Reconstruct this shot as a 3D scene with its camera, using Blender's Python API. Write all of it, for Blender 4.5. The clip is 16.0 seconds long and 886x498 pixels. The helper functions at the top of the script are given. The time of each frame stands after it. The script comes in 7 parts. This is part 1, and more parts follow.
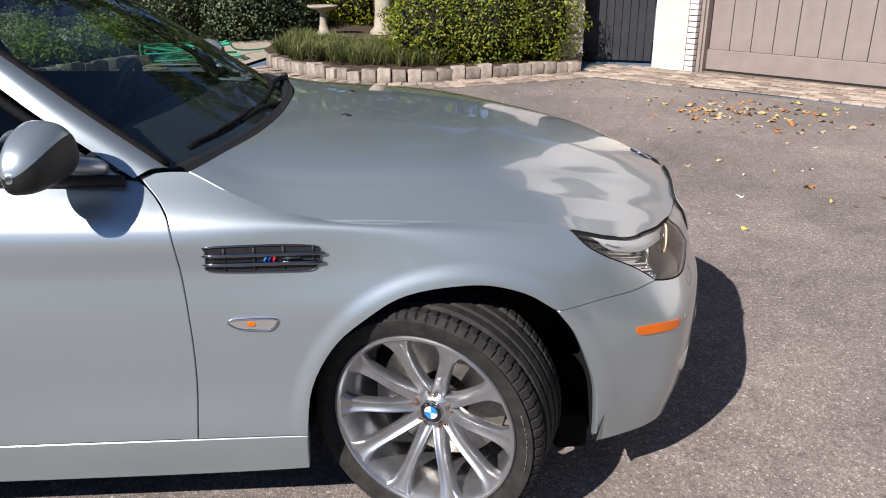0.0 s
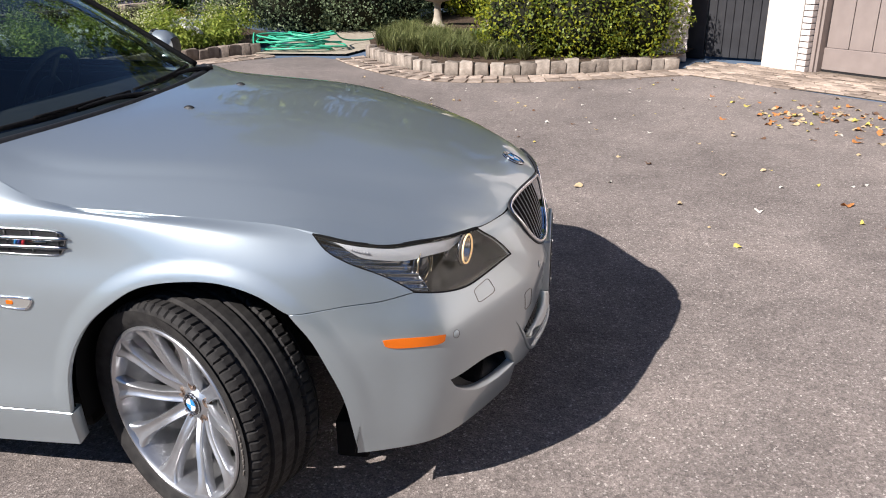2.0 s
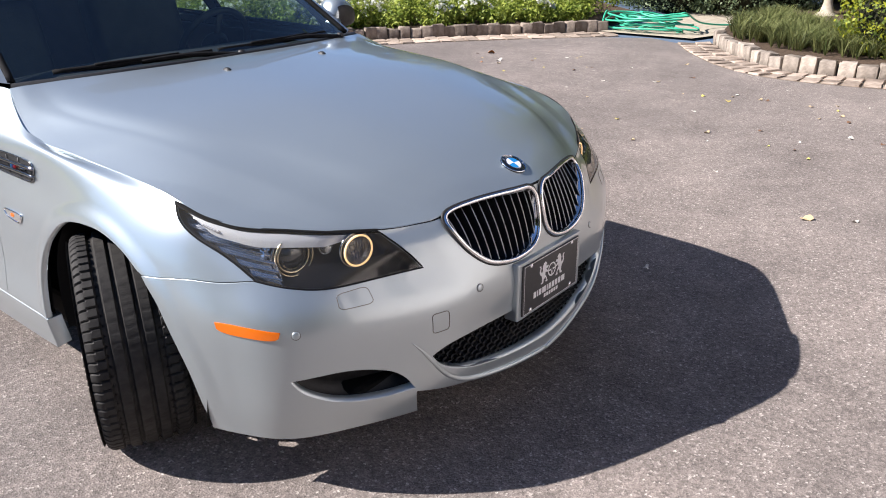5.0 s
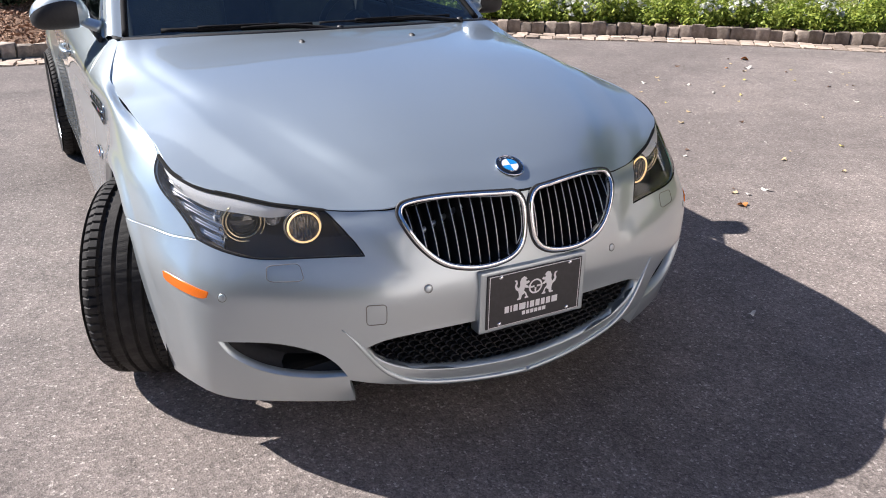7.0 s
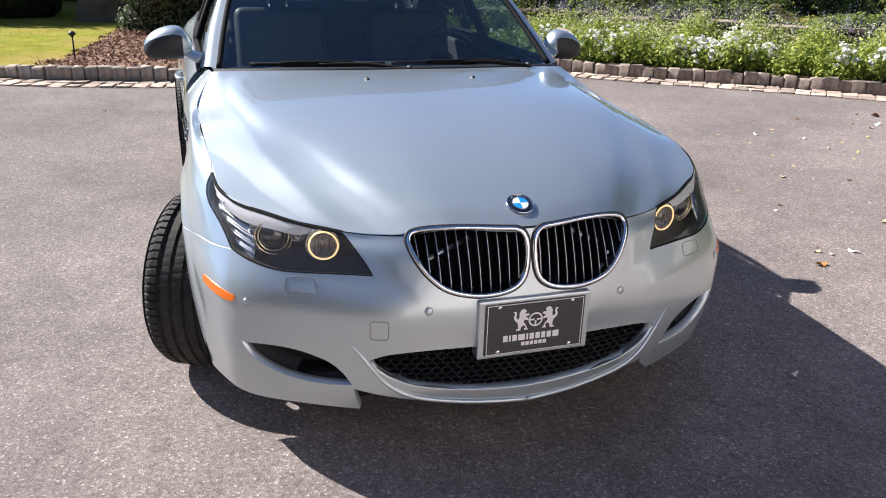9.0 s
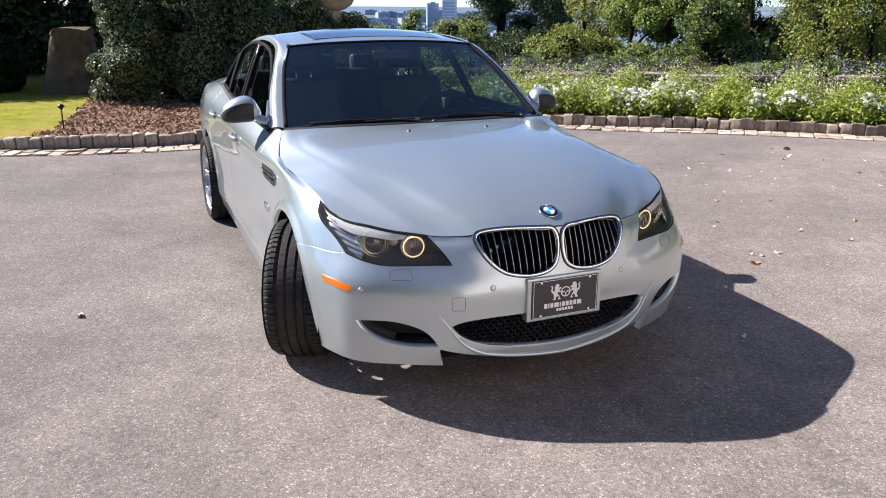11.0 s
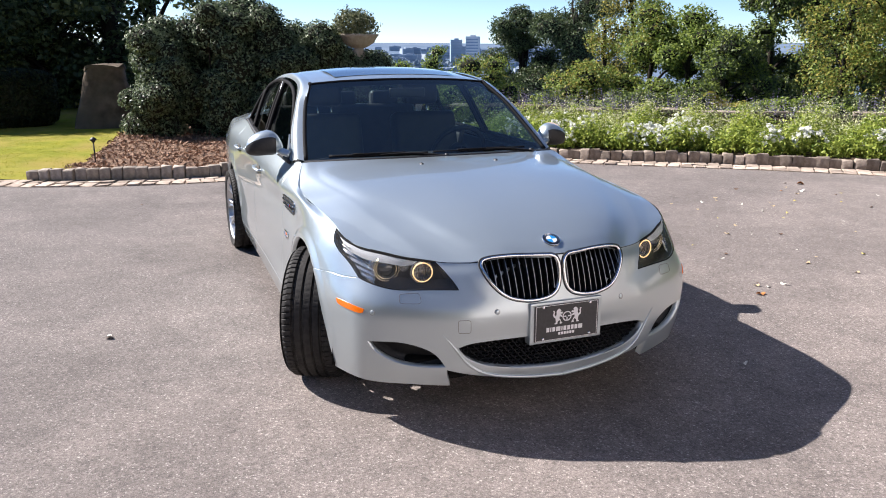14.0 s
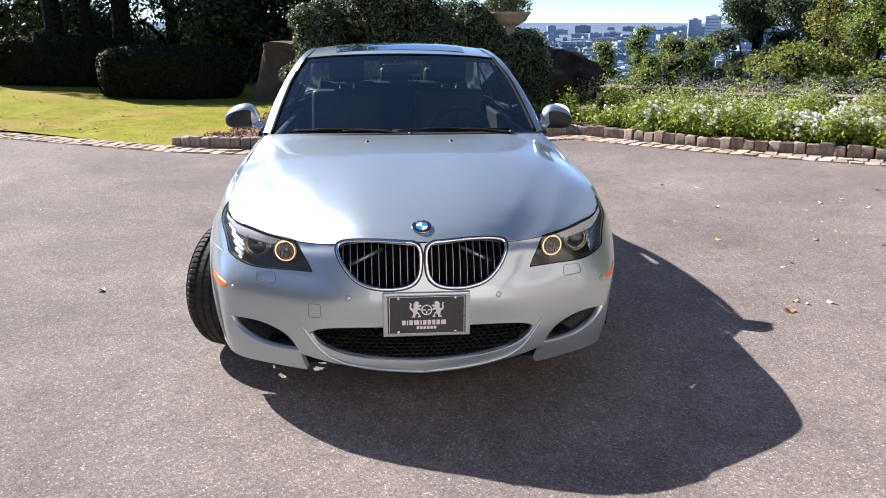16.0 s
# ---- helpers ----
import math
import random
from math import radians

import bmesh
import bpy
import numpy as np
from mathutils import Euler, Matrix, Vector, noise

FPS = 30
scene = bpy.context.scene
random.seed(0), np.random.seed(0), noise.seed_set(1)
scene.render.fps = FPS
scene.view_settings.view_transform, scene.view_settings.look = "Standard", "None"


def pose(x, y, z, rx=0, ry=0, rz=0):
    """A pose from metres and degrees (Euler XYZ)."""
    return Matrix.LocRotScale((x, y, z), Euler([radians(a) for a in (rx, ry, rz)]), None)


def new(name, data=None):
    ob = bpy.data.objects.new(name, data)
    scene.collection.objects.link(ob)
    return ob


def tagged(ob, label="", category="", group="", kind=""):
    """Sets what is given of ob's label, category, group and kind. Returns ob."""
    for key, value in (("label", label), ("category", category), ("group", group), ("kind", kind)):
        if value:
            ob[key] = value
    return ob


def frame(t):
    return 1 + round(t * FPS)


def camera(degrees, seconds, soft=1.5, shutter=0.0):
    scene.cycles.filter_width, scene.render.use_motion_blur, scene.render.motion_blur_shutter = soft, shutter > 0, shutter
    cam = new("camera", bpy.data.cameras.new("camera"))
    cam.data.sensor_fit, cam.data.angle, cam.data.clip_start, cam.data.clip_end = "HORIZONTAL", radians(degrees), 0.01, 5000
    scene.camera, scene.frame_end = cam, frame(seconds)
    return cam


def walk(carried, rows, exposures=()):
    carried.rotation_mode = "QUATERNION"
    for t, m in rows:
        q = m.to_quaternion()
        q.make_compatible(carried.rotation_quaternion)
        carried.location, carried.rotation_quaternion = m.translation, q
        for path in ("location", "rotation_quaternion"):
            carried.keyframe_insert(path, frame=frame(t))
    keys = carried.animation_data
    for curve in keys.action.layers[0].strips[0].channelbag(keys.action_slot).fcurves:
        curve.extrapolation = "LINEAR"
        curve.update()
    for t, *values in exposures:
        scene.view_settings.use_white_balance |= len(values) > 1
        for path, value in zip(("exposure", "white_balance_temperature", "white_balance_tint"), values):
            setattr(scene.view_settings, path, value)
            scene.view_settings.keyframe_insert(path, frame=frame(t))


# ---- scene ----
cam = camera(59.2, 16.0, 1.0)
# the car's front axle is the origin, its nose points along +x
METRES, EYE, TURN = 7.317, 1.52, -4.2
START_X, START_Y = -0.14, -2.73
ROWS = [
    (0.0, 0.0, 0.0, 0.0, -0.08, -21.16, 0.22),
    (0.5, 0.0363, 0.0017, 0.0009, 0.82, -21.34, 0.03),
    (1.0, 0.0704, 0.011, -0.001, 3.31, -21.68, -0.04),
    (1.5, 0.1064, 0.0215, 0.0002, 7.21, -21.72, 0.26),
    (2.0, 0.1442, 0.0243, -0.0002, 12.29, -21.64, 0.73),
    (2.5, 0.1754, 0.0378, -0.0019, 17.99, -21.47, 1.16),
    (3.0, 0.2021, 0.0556, -0.0011, 23.52, -21.31, 1.41),
    (3.5, 0.2328, 0.0726, -0.0019, 28.45, -21.48, 1.3),
    (4.0, 0.2564, 0.0921, -0.0026, 33.13, -21.92, 1.0),
    (6.5, 0.3333, 0.2156, -0.0089, 59.97, -23.34, -0.2),
    (7.0, 0.3463, 0.2407, -0.0094, 65.68, -23.31, -0.81),
    (7.5, 0.3464, 0.2616, -0.0099, 70.78, -23.23, -1.5),
    (8.0, 0.3475, 0.28, -0.0102, 74.76, -22.89, -2.06),
    (8.5, 0.3595, 0.2936, -0.0085, 76.6, -22.09, -2.16),
    (9.0, 0.3819, 0.2781, -0.0026, 76.37, -20.95, -1.68),
    (11.5, 0.4999, 0.1658, 0.0143, 69.72, -15.74, 0.16),
    (12.0, 0.5031, 0.149, 0.0176, 68.48, -14.87, -0.01),
    (12.5, 0.4975, 0.1329, 0.0179, 68.12, -14.5, -0.11),
    (13.0, 0.4992, 0.1311, 0.0175, 68.55, -14.28, -0.16),
    (13.5, 0.5122, 0.1505, 0.0167, 70.0, -14.2, -0.13),
    (14.0, 0.5142, 0.184, 0.0138, 72.72, -14.37, -0.09),
    (14.5, 0.5123, 0.2301, 0.0138, 76.13, -14.63, -0.13),
    (15.0, 0.5215, 0.2812, 0.0128, 80.09, -15.07, -0.15),
    (15.5, 0.5273, 0.3352, 0.0082, 84.34, -15.5, -0.21),
    (16.0, 0.5218, 0.3859, 0.0096, 89.05, -15.76, -0.16),
]
walk(cam, [(t, pose(START_X, START_Y, EYE, 0, 0, TURN) @ pose(METRES * x, METRES * y, METRES * z, 90 + pitch, roll, yaw)) for t, x, y, z, yaw, pitch, roll in ROWS],
     [(0.0, 0.50, 6120, 13), (1.0, 0.57, 6120, 13), (2.5, 0.80, 6110, 13), (4.0, 1.03, 6090, 13), (6.5, 1.22, 6070, 13), (9.0, 1.33, 6070, 13), (12.0, 1.31, 6090, 13), (16.0, 1.33, 6100, 13)])

# ---- world and sun ----
SUN_TRAVEL = Vector((0.835, 0.893, -1.0)).normalized()
world = bpy.data.worlds.new("world")
scene.world = world
world.use_nodes = True
wn = world.node_tree
sky = wn.nodes.new("ShaderNodeTexSky")
sky.sky_type = "NISHITA"
sky.sun_disc = False
sky.sun_elevation = math.asin(-SUN_TRAVEL.z)
sky.sun_rotation = math.atan2(-SUN_TRAVEL.x, -SUN_TRAVEL.y)
sky.altitude = 1500
sky.air_density = 0.75
sky.dust_density = 0.0
sky.ozone_density = 3.0
wn.links.new(sky.outputs[0], wn.nodes["Background"].inputs[0])
wn.nodes["Background"].inputs[1].default_value = 0.067
sun = new("sun", bpy.data.lights.new("sun", "SUN"))
sun.data.energy = 5.0
sun.data.angle = radians(0.53)
sun.data.color = (1.0, 0.92, 0.82)
sun.rotation_mode = "QUATERNION"
sun.rotation_quaternion = SUN_TRAVEL.to_track_quat("-Z", "Y")
scene.view_settings.exposure = 1.15

# ---- materials ----
def material(name, rgb, rough=0.6, metal=0.0, **more):
    m = bpy.data.materials.new(name)
    m.use_nodes = True
    b = m.node_tree.nodes["Principled BSDF"]
    b.inputs["Base Color"].default_value = (*rgb, 1)
    b.inputs["Roughness"].default_value = rough
    b.inputs["Metallic"].default_value = metal
    for key, value in more.items():
        b.inputs[key.replace("_", " ").title().replace("Ior", "IOR")].default_value = value
    return m


def nodes_of(m):
    return m.node_tree.nodes, m.node_tree.links, m.node_tree.nodes["Principled BSDF"]


def mottled(name, dark, light, scale, rough=0.8, bump=0.2, bump_scale=None, detail=6.0, second=None, second_scale=1.0, metal=0.0, by_island=0.0, by_object=0.0, rough_var=0.0):
    """A surface whose colour wanders between two tones at one scale, with a second stain at a larger one, and fine relief."""
    m = material(name, dark, rough, metal, specular_ior_level=0.15 if rough >= 0.85 else 0.5)
    n, l, b = nodes_of(m)
    co = n.new("ShaderNodeTexCoord")
    a = n.new("ShaderNodeTexNoise")
    a.inputs["Scale"].default_value = scale
    a.inputs["Detail"].default_value = detail
    l.new(co.outputs["Object"], a.inputs["Vector"])
    ramp = n.new("ShaderNodeValToRGB")
    ramp.color_ramp.elements[0].position, ramp.color_ramp.elements[1].position = 0.32, 0.68
    ramp.color_ramp.elements[0].color, ramp.color_ramp.elements[1].color = (*dark, 1), (*light, 1)
    l.new(a.outputs[0], ramp.inputs[0])
    out = ramp.outputs[0]
    if second:
        c = n.new("ShaderNodeTexNoise")
        c.inputs["Scale"].default_value = second_scale
        c.inputs["Detail"].default_value = 4
        l.new(co.outputs["Object"], c.inputs["Vector"])
        r2 = n.new("ShaderNodeValToRGB")
        r2.color_ramp.elements[0].position, r2.color_ramp.elements[1].position = 0.42, 0.72
        l.new(c.outputs[0], r2.inputs[0])
        mix = n.new("ShaderNodeMix")
        mix.data_type = "RGBA"
        l.new(r2.outputs[0], mix.inputs[0])
        l.new(out, mix.inputs[6])
        mix.inputs[7].default_value = (*second, 1)
        out = mix.outputs[2]
    for amount, kind in ((by_island, "ShaderNodeNewGeometry"), (by_object, "ShaderNodeObjectInfo")):
        if amount:
            g = n.new(kind)
            hsv = n.new("ShaderNodeHueSaturation")
            rng = n.new("ShaderNodeMapRange")
            rng.inputs[3].default_value, rng.inputs[4].default_value = 1 - amount, 1 + amount
            l.new(g.outputs["Random Per Island" if "Geometry" in kind else "Random"], rng.inputs[0])
            l.new(rng.outputs[0], hsv.inputs["Value"])
            l.new(out, hsv.inputs["Color"])
            out = hsv.outputs[0]
    l.new(out, b.inputs["Base Color"])
    if bump:
        d = n.new("ShaderNodeTexNoise")
        d.inputs["Scale"].default_value = bump_scale or scale * 3
        d.inputs["Detail"].default_value = 5
        l.new(co.outputs["Object"], d.inputs["Vector"])
        bp = n.new("ShaderNodeBump")
        bp.inputs["Strength"].default_value = bump
        bp.inputs["Distance"].default_value = 0.01
        l.new(d.outputs[0], bp.inputs["Height"])
        l.new(bp.outputs[0], b.inputs["Normal"])
    if rough_var:
        rr = n.new("ShaderNodeMapRange")
        rr.inputs[3].default_value, rr.inputs[4].default_value = rough - rough_var, rough + rough_var
        l.new(a.outputs[0], rr.inputs[0])
        l.new(rr.outputs[0], b.inputs["Roughness"])
    return m


def leafy(name, low, high, rough=0.5, through_light=0.25, gloss=0.2):
    """Leaves: a tone of their own on every leaf, and a little light through them."""
    m = material(name, low, rough, specular_ior_level=gloss)
    n, l, b = nodes_of(m)
    g = n.new("ShaderNodeNewGeometry")
    ramp = n.new("ShaderNodeValToRGB")
    ramp.color_ramp.elements[0].color, ramp.color_ramp.elements[1].color = (*low, 1), (*high, 1)
    l.new(g.outputs["Random Per Island"], ramp.inputs[0])
    l.new(ramp.outputs[0], b.inputs["Base Color"])
    tr = n.new("ShaderNodeBsdfTranslucent")
    l.new(ramp.outputs[0], tr.inputs[0])
    mix = n.new("ShaderNodeMixShader")
    mix.inputs[0].default_value = through_light
    l.new(b.outputs[0], mix.inputs[1])
    l.new(tr.outputs[0], mix.inputs[2])
    l.new(mix.outputs[0], n["Material Output"].inputs[0])
    return m


def car_paint():
    m = material("silver_paint", (0.445, 0.503, 0.530), 0.34, 0.69, coat_weight=1.0, coat_roughness=0.03)
    n, l, b = nodes_of(m)
    co = n.new("ShaderNodeTexCoord")
    flake = n.new("ShaderNodeTexVoronoi")
    flake.inputs["Scale"].default_value = 900
    l.new(co.outputs["Object"], flake.inputs["Vector"])
    rng = n.new("ShaderNodeMapRange")
    rng.inputs[3].default_value, rng.inputs[4].default_value = 0.30, 0.37
    l.new(flake.outputs["Color"], rng.inputs[0])
    l.new(rng.outputs[0], b.inputs["Roughness"])
    return m


def clear_glass(name, rgb, rough=0.0, ior=1.5):
    """A thin pane: a tint that lets most light through, under a gloss that grows at a slant."""
    m = bpy.data.materials.new(name)
    m.use_nodes = True
    n, l = m.node_tree.nodes, m.node_tree.links
    n.remove(n["Principled BSDF"])
    tr = n.new("ShaderNodeBsdfTransparent")
    tr.inputs[0].default_value = (*rgb, 1)
    gl = n.new("ShaderNodeBsdfGlossy")
    gl.inputs["Roughness"].default_value = rough
    face = n.new("ShaderNodeLayerWeight")
    face.inputs[0].default_value = 0.5
    power = n.new("ShaderNodeMath")
    power.operation = "POWER"
    power.inputs[1].default_value = 5.0
    l.new(face.outputs["Facing"], power.inputs[0])
    straight = ((ior - 1) / (ior + 1)) ** 2
    fr = n.new("ShaderNodeMath")
    fr.operation = "MULTIPLY_ADD"
    fr.inputs[1].default_value, fr.inputs[2].default_value = 1 - straight, straight
    l.new(power.outputs[0], fr.inputs[0])
    mix = n.new("ShaderNodeMixShader")
    l.new(fr.outputs[0], mix.inputs[0])
    l.new(tr.outputs[0], mix.inputs[1])
    l.new(gl.outputs[0], mix.inputs[2])
    l.new(mix.outputs[0], n["Material Output"].inputs[0])
    return m


PAINT = car_paint()
GLASS = clear_glass("tinted_glass", (0.58, 0.72, 0.70), 0.0, 2.1)
SIDE_GLASS = clear_glass("side_glass", (0.52, 0.58, 0.56))
LENS = clear_glass("headlight_lens", (0.90, 0.91, 0.90))
ln, ll = LENS.node_tree.nodes, LENS.node_tree.links
haze, haze_mix = ln.new("ShaderNodeBsdfDiffuse"), ln.new("ShaderNodeMixShader")
haze.inputs[0].default_value = (0.82, 0.72, 0.48, 1)
haze_mix.inputs[0].default_value = 0.018
clear_out = ln["Material Output"].inputs[0].links[0].from_socket
ll.new(clear_out, haze_mix.inputs[1])
ll.new(haze.outputs[0], haze_mix.inputs[2])
ll.new(haze_mix.outputs[0], ln["Material Output"].inputs[0])
BLACK = mottled("black_plastic", (0.009, 0.009, 0.010), (0.016, 0.016, 0.017), 60, 0.55, 0.15, 400)
SEAL = mottled("seal_rubber", (0.006, 0.006, 0.007), (0.010, 0.010, 0.011), 60, 0.8, 0.1, 300)
# near-black in place of the shade in gaps, grilles, wells and underbody
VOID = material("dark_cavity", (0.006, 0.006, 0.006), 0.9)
RUBBER = mottled("tyre_rubber", (0.018, 0.017, 0.017), (0.038, 0.036, 0.034), 30, 0.68, 0.2, 300)
CHROME = material("chrome", (0.82, 0.83, 0.85), 0.06, 1.0)
DARK_CHROME = material("dark_chrome", (0.30, 0.31, 0.33), 0.15, 1.0)
SATIN = material("satin_trim", (0.55, 0.57, 0.60), 0.3, 1.0)
ALLOY = mottled("alloy_wheel", (0.50, 0.51, 0.53), (0.60, 0.61, 0.63), 25, 0.30, 0.05, 200, metal=0.9)
STEEL = mottled("brake_steel", (0.24, 0.22, 0.20), (0.36, 0.33, 0.30), 40, 0.4, 0.1, 200, metal=0.8)
AMBER = material("amber_lens", (0.70, 0.145, 0.002), 0.2, 0.0, coat_weight=0.4)
LAMP_DARK = material("lamp_housing", (0.15, 0.135, 0.12), 0.30)
LAMP_SHELL = material("lamp_shell", (0.040, 0.034, 0.029), 0.40, 0.0)
LAMP_FACET = material("lamp_facet", (0.70, 0.71, 0.73), 0.20, 1.0)
RUST = mottled("rusty_bolt", (0.12, 0.085, 0.065), (0.23, 0.165, 0.125), 60, 0.6, 0.2, 200, metal=0.5)
DARK_ROCK = mottled("dark_rock", (0.022, 0.018, 0.014), (0.085, 0.066, 0.050), 3, 0.9, 0.9, 9)
INTERIOR = mottled("black_leather", (0.012, 0.012, 0.014), (0.022, 0.022, 0.024), 14, 0.55, 0.2, 120)
WHITE_INK = material("white_print", (0.75, 0.75, 0.76), 0.5)
BLUE_ENAMEL = material("blue_enamel", (0.02, 0.25, 0.62), 0.15, 0.0, coat_weight=1.0)
WHITE_ENAMEL = material("white_enamel", (0.8, 0.8, 0.82), 0.15, 0.0, coat_weight=1.0)
BLACK_ENAMEL = material("black_enamel", (0.01, 0.01, 0.012), 0.15, 0.0, coat_weight=1.0)
PLATE_FACE = mottled("plate_face", (0.030, 0.030, 0.032), (0.040, 0.040, 0.043), 80, 0.35, 0.0)
MIRROR = material("mirror_glass", (0.85, 0.86, 0.88), 0.01, 1.0)



def asphalt():
    """Worn asphalt: pale stones in a dark binder, traffic-polished patches and dust."""
    m = material("asphalt", (0.12, 0.105, 0.098), 0.88, specular_ior_level=0.36, diffuse_roughness=0.35)
    n, l, b = nodes_of(m)
    co = n.new("ShaderNodeTexCoord")

    def tex(kind, scale, **kw):
        t = n.new(kind)
        t.inputs["Scale"].default_value = scale
        for k, v in kw.items():
            t.inputs[k].default_value = v
        l.new(co.outputs["Object"], t.inputs["Vector"])
        return t

    def ramp(src, stops):
        r = n.new("ShaderNodeValToRGB")
        while len(r.color_ramp.elements) < len(stops):
            r.color_ramp.elements.new(0.5)
        for e, (p, c) in zip(r.color_ramp.elements, stops):
            e.position, e.color = p, (*c, 1)
        l.new(src, r.inputs[0])
        return r.outputs[0]

    def mix(kind, fac, a, c):
        x = n.new("ShaderNodeMix")
        x.data_type, x.blend_type = "RGBA", kind
        if hasattr(fac, "links"):
            l.new(fac, x.inputs[0])
        else:
            x.inputs[0].default_value = fac
        l.new(a, x.inputs[6])
        l.new(c, x.inputs[7])
        return x.outputs[2]

    stones = tex("ShaderNodeTexVoronoi", 150)
    fine = tex("ShaderNodeTexNoise", 230, Detail=3.0, Roughness=0.7)
    mid = tex("ShaderNodeTexNoise", 9, Detail=5.0, Roughness=0.65)
    wide = tex("ShaderNodeTexNoise", 0.55, Detail=5.0, Roughness=0.6)
    base = ramp(stones.outputs["Color"], [(0.1, (0.126, 0.110, 0.102)), (0.45, (0.178, 0.155, 0.144)), (0.8, (0.228, 0.199, 0.184)), (0.98, (0.47, 0.435, 0.405))])
    grain = ramp(fine.outputs[0], [(0.34, (0.62, 0.62, 0.62)), (0.66, (1.36, 1.355, 1.35))])
    c = mix("MULTIPLY", 0.8, base, grain)
    stain = ramp(mid.outputs[0], [(0.30, (0.86, 0.855, 0.85)), (0.70, (1.14, 1.135, 1.13))])
    c = mix("MULTIPLY", 0.9, c, stain)
    patch = ramp(wide.outputs[0], [(0.30, (0.80, 0.795, 0.79)), (0.48, (1.02, 1.015, 1.01)), (0.70, (1.38, 1.36, 1.34))])
    c = mix("MULTIPLY", 1.0, c, patch)
    blotch = tex("ShaderNodeTexNoise", 2.1, Detail=6.0, Roughness=0.7, Distortion=0.6)
    c = mix("MULTIPLY", 1.0, c, ramp(blotch.outputs[0], [(0.34, (0.88, 0.877, 0.875)), (0.50, (1.0, 1.0, 1.0)), (0.70, (1.12, 1.115, 1.11))]))
    grit = tex("ShaderNodeTexNoise", 42, Detail=4.0, Roughness=0.75)
    c = mix("MULTIPLY", 1.0, c, ramp(grit.outputs[0], [(0.36, (0.76, 0.755, 0.75)), (0.50, (1.0, 1.0, 1.0)), (0.64, (1.20, 1.195, 1.19))]))
    l.new(c, b.inputs["Base Color"])
    bump = n.new("ShaderNodeBump")
    bump.inputs["Strength"].default_value = 0.6
    bump.inputs["Distance"].default_value = 0.004
    add = n.new("ShaderNodeMath")
    add.operation = "ADD"
    l.new(stones.outputs["Distance"], add.inputs[0])
    l.new(fine.outputs[0], add.inputs[1])
    l.new(add.outputs[0], bump.inputs["Height"])
    l.new(bump.outputs[0], b.inputs["Normal"])
    return m


ASPHALT = asphalt()
PAVER = mottled("granite_paver", (0.30, 0.235, 0.185), (0.45, 0.37, 0.305), 18, 0.85, 0.5, 60, by_object=0.32)
# darker brown copy of edging_stone, with the flower-bed kerb's shade in its colour
EDGE_SHADED = mottled("shaded_edging_stone", (0.15, 0.12, 0.095), (0.32, 0.265, 0.22), 12, 0.9, 0.7, 50, by_object=0.3)
PILLAR_STONE = mottled("pillar_stone", (0.055, 0.042, 0.030), (0.16, 0.125, 0.09), 4, 0.92, 0.9, 14, second=(0.10, 0.085, 0.06), second_scale=1.5)
EDGE_STONE = mottled("edging_stone", (0.20, 0.168, 0.138), (0.40, 0.345, 0.29), 12, 0.9, 0.7, 50, by_object=0.25)
SOIL = mottled("soil", (0.05, 0.035, 0.025), (0.12, 0.085, 0.06), 30, 0.95, 0.8, 60)
MULCH = mottled("mulch", (0.19, 0.115, 0.075), (0.40, 0.265, 0.185), 40, 0.95, 0.8, 80, by_island=0.4)
LAWN = mottled("lawn", (0.160, 0.182, 0.008), (0.250, 0.242, 0.018), 3, 0.95, 0.4, 150, second=(0.28, 0.20, 0.055), second_scale=0.55)
# the blue-grey of distance is put into this colour in place of haze
VALLEY = mottled("hazed_valley", (0.105, 0.150, 0.215), (0.165, 0.210, 0.280), 0.007, 0.95, 0.0)
ROCK = mottled("rough_stone", (0.07, 0.052, 0.036), (0.20, 0.155, 0.11), 5, 0.92, 0.9, 14, second=(0.06, 0.06, 0.045), second_scale=1.2)
SHRUB_LEAF = leafy("shrub_leaf", (0.036, 0.062, 0.026), (0.215, 0.270, 0.145), 0.5, 0.2, 0.3)
# near-black because the shade on the clipped hedges is put into this colour
SHADED_HEDGE_LEAF = leafy("shaded_hedge_leaf", (0.006, 0.011, 0.005), (0.028, 0.040, 0.015), 0.55, 0.08, 0.15)
BOX_LEAF = leafy("yellow_green_leaf", (0.09, 0.13, 0.012), (0.36, 0.36, 0.03), 0.4)
TREE_LEAF = leafy("tree_leaf", (0.06, 0.105, 0.018), (0.30, 0.365, 0.075), 0.5, 0.38, 0.3)
DARK_TREE = leafy("dark_tree_leaf", (0.024, 0.042, 0.016), (0.120, 0.155, 0.060), 0.5, 0.25, 0.3)
AUTUMN_LEAF = leafy("turning_leaf", (0.13, 0.13, 0.024), (0.42, 0.355, 0.08), 0.55, 0.35)
FLOWER_LEAF = leafy("bed_leaf", (0.10, 0.165, 0.02), (0.42, 0.47, 0.09), 0.5, 0.35)
GRASS_LEAF = leafy("lily_grass", (0.075, 0.10, 0.03), (0.25, 0.26, 0.10), 0.5, 0.25)
PETAL = leafy("white_petal", (0.62, 0.64, 0.56), (0.78, 0.78, 0.72), 0.6, 0.3)
LAVENDER = leafy("lavender_spike", (0.13, 0.11, 0.19), (0.27, 0.24, 0.36), 0.8, 0.2)
SEED_HEAD = leafy("cream_seed_head", (0.40, 0.42, 0.20), (0.68, 0.67, 0.42), 0.7, 0.3)
# near-black: the shade on the backlit trunks is put into the bark colour
BARK = mottled("bark", (0.010, 0.008, 0.006), (0.034, 0.028, 0.022), 14, 0.95, 0.8, 30)
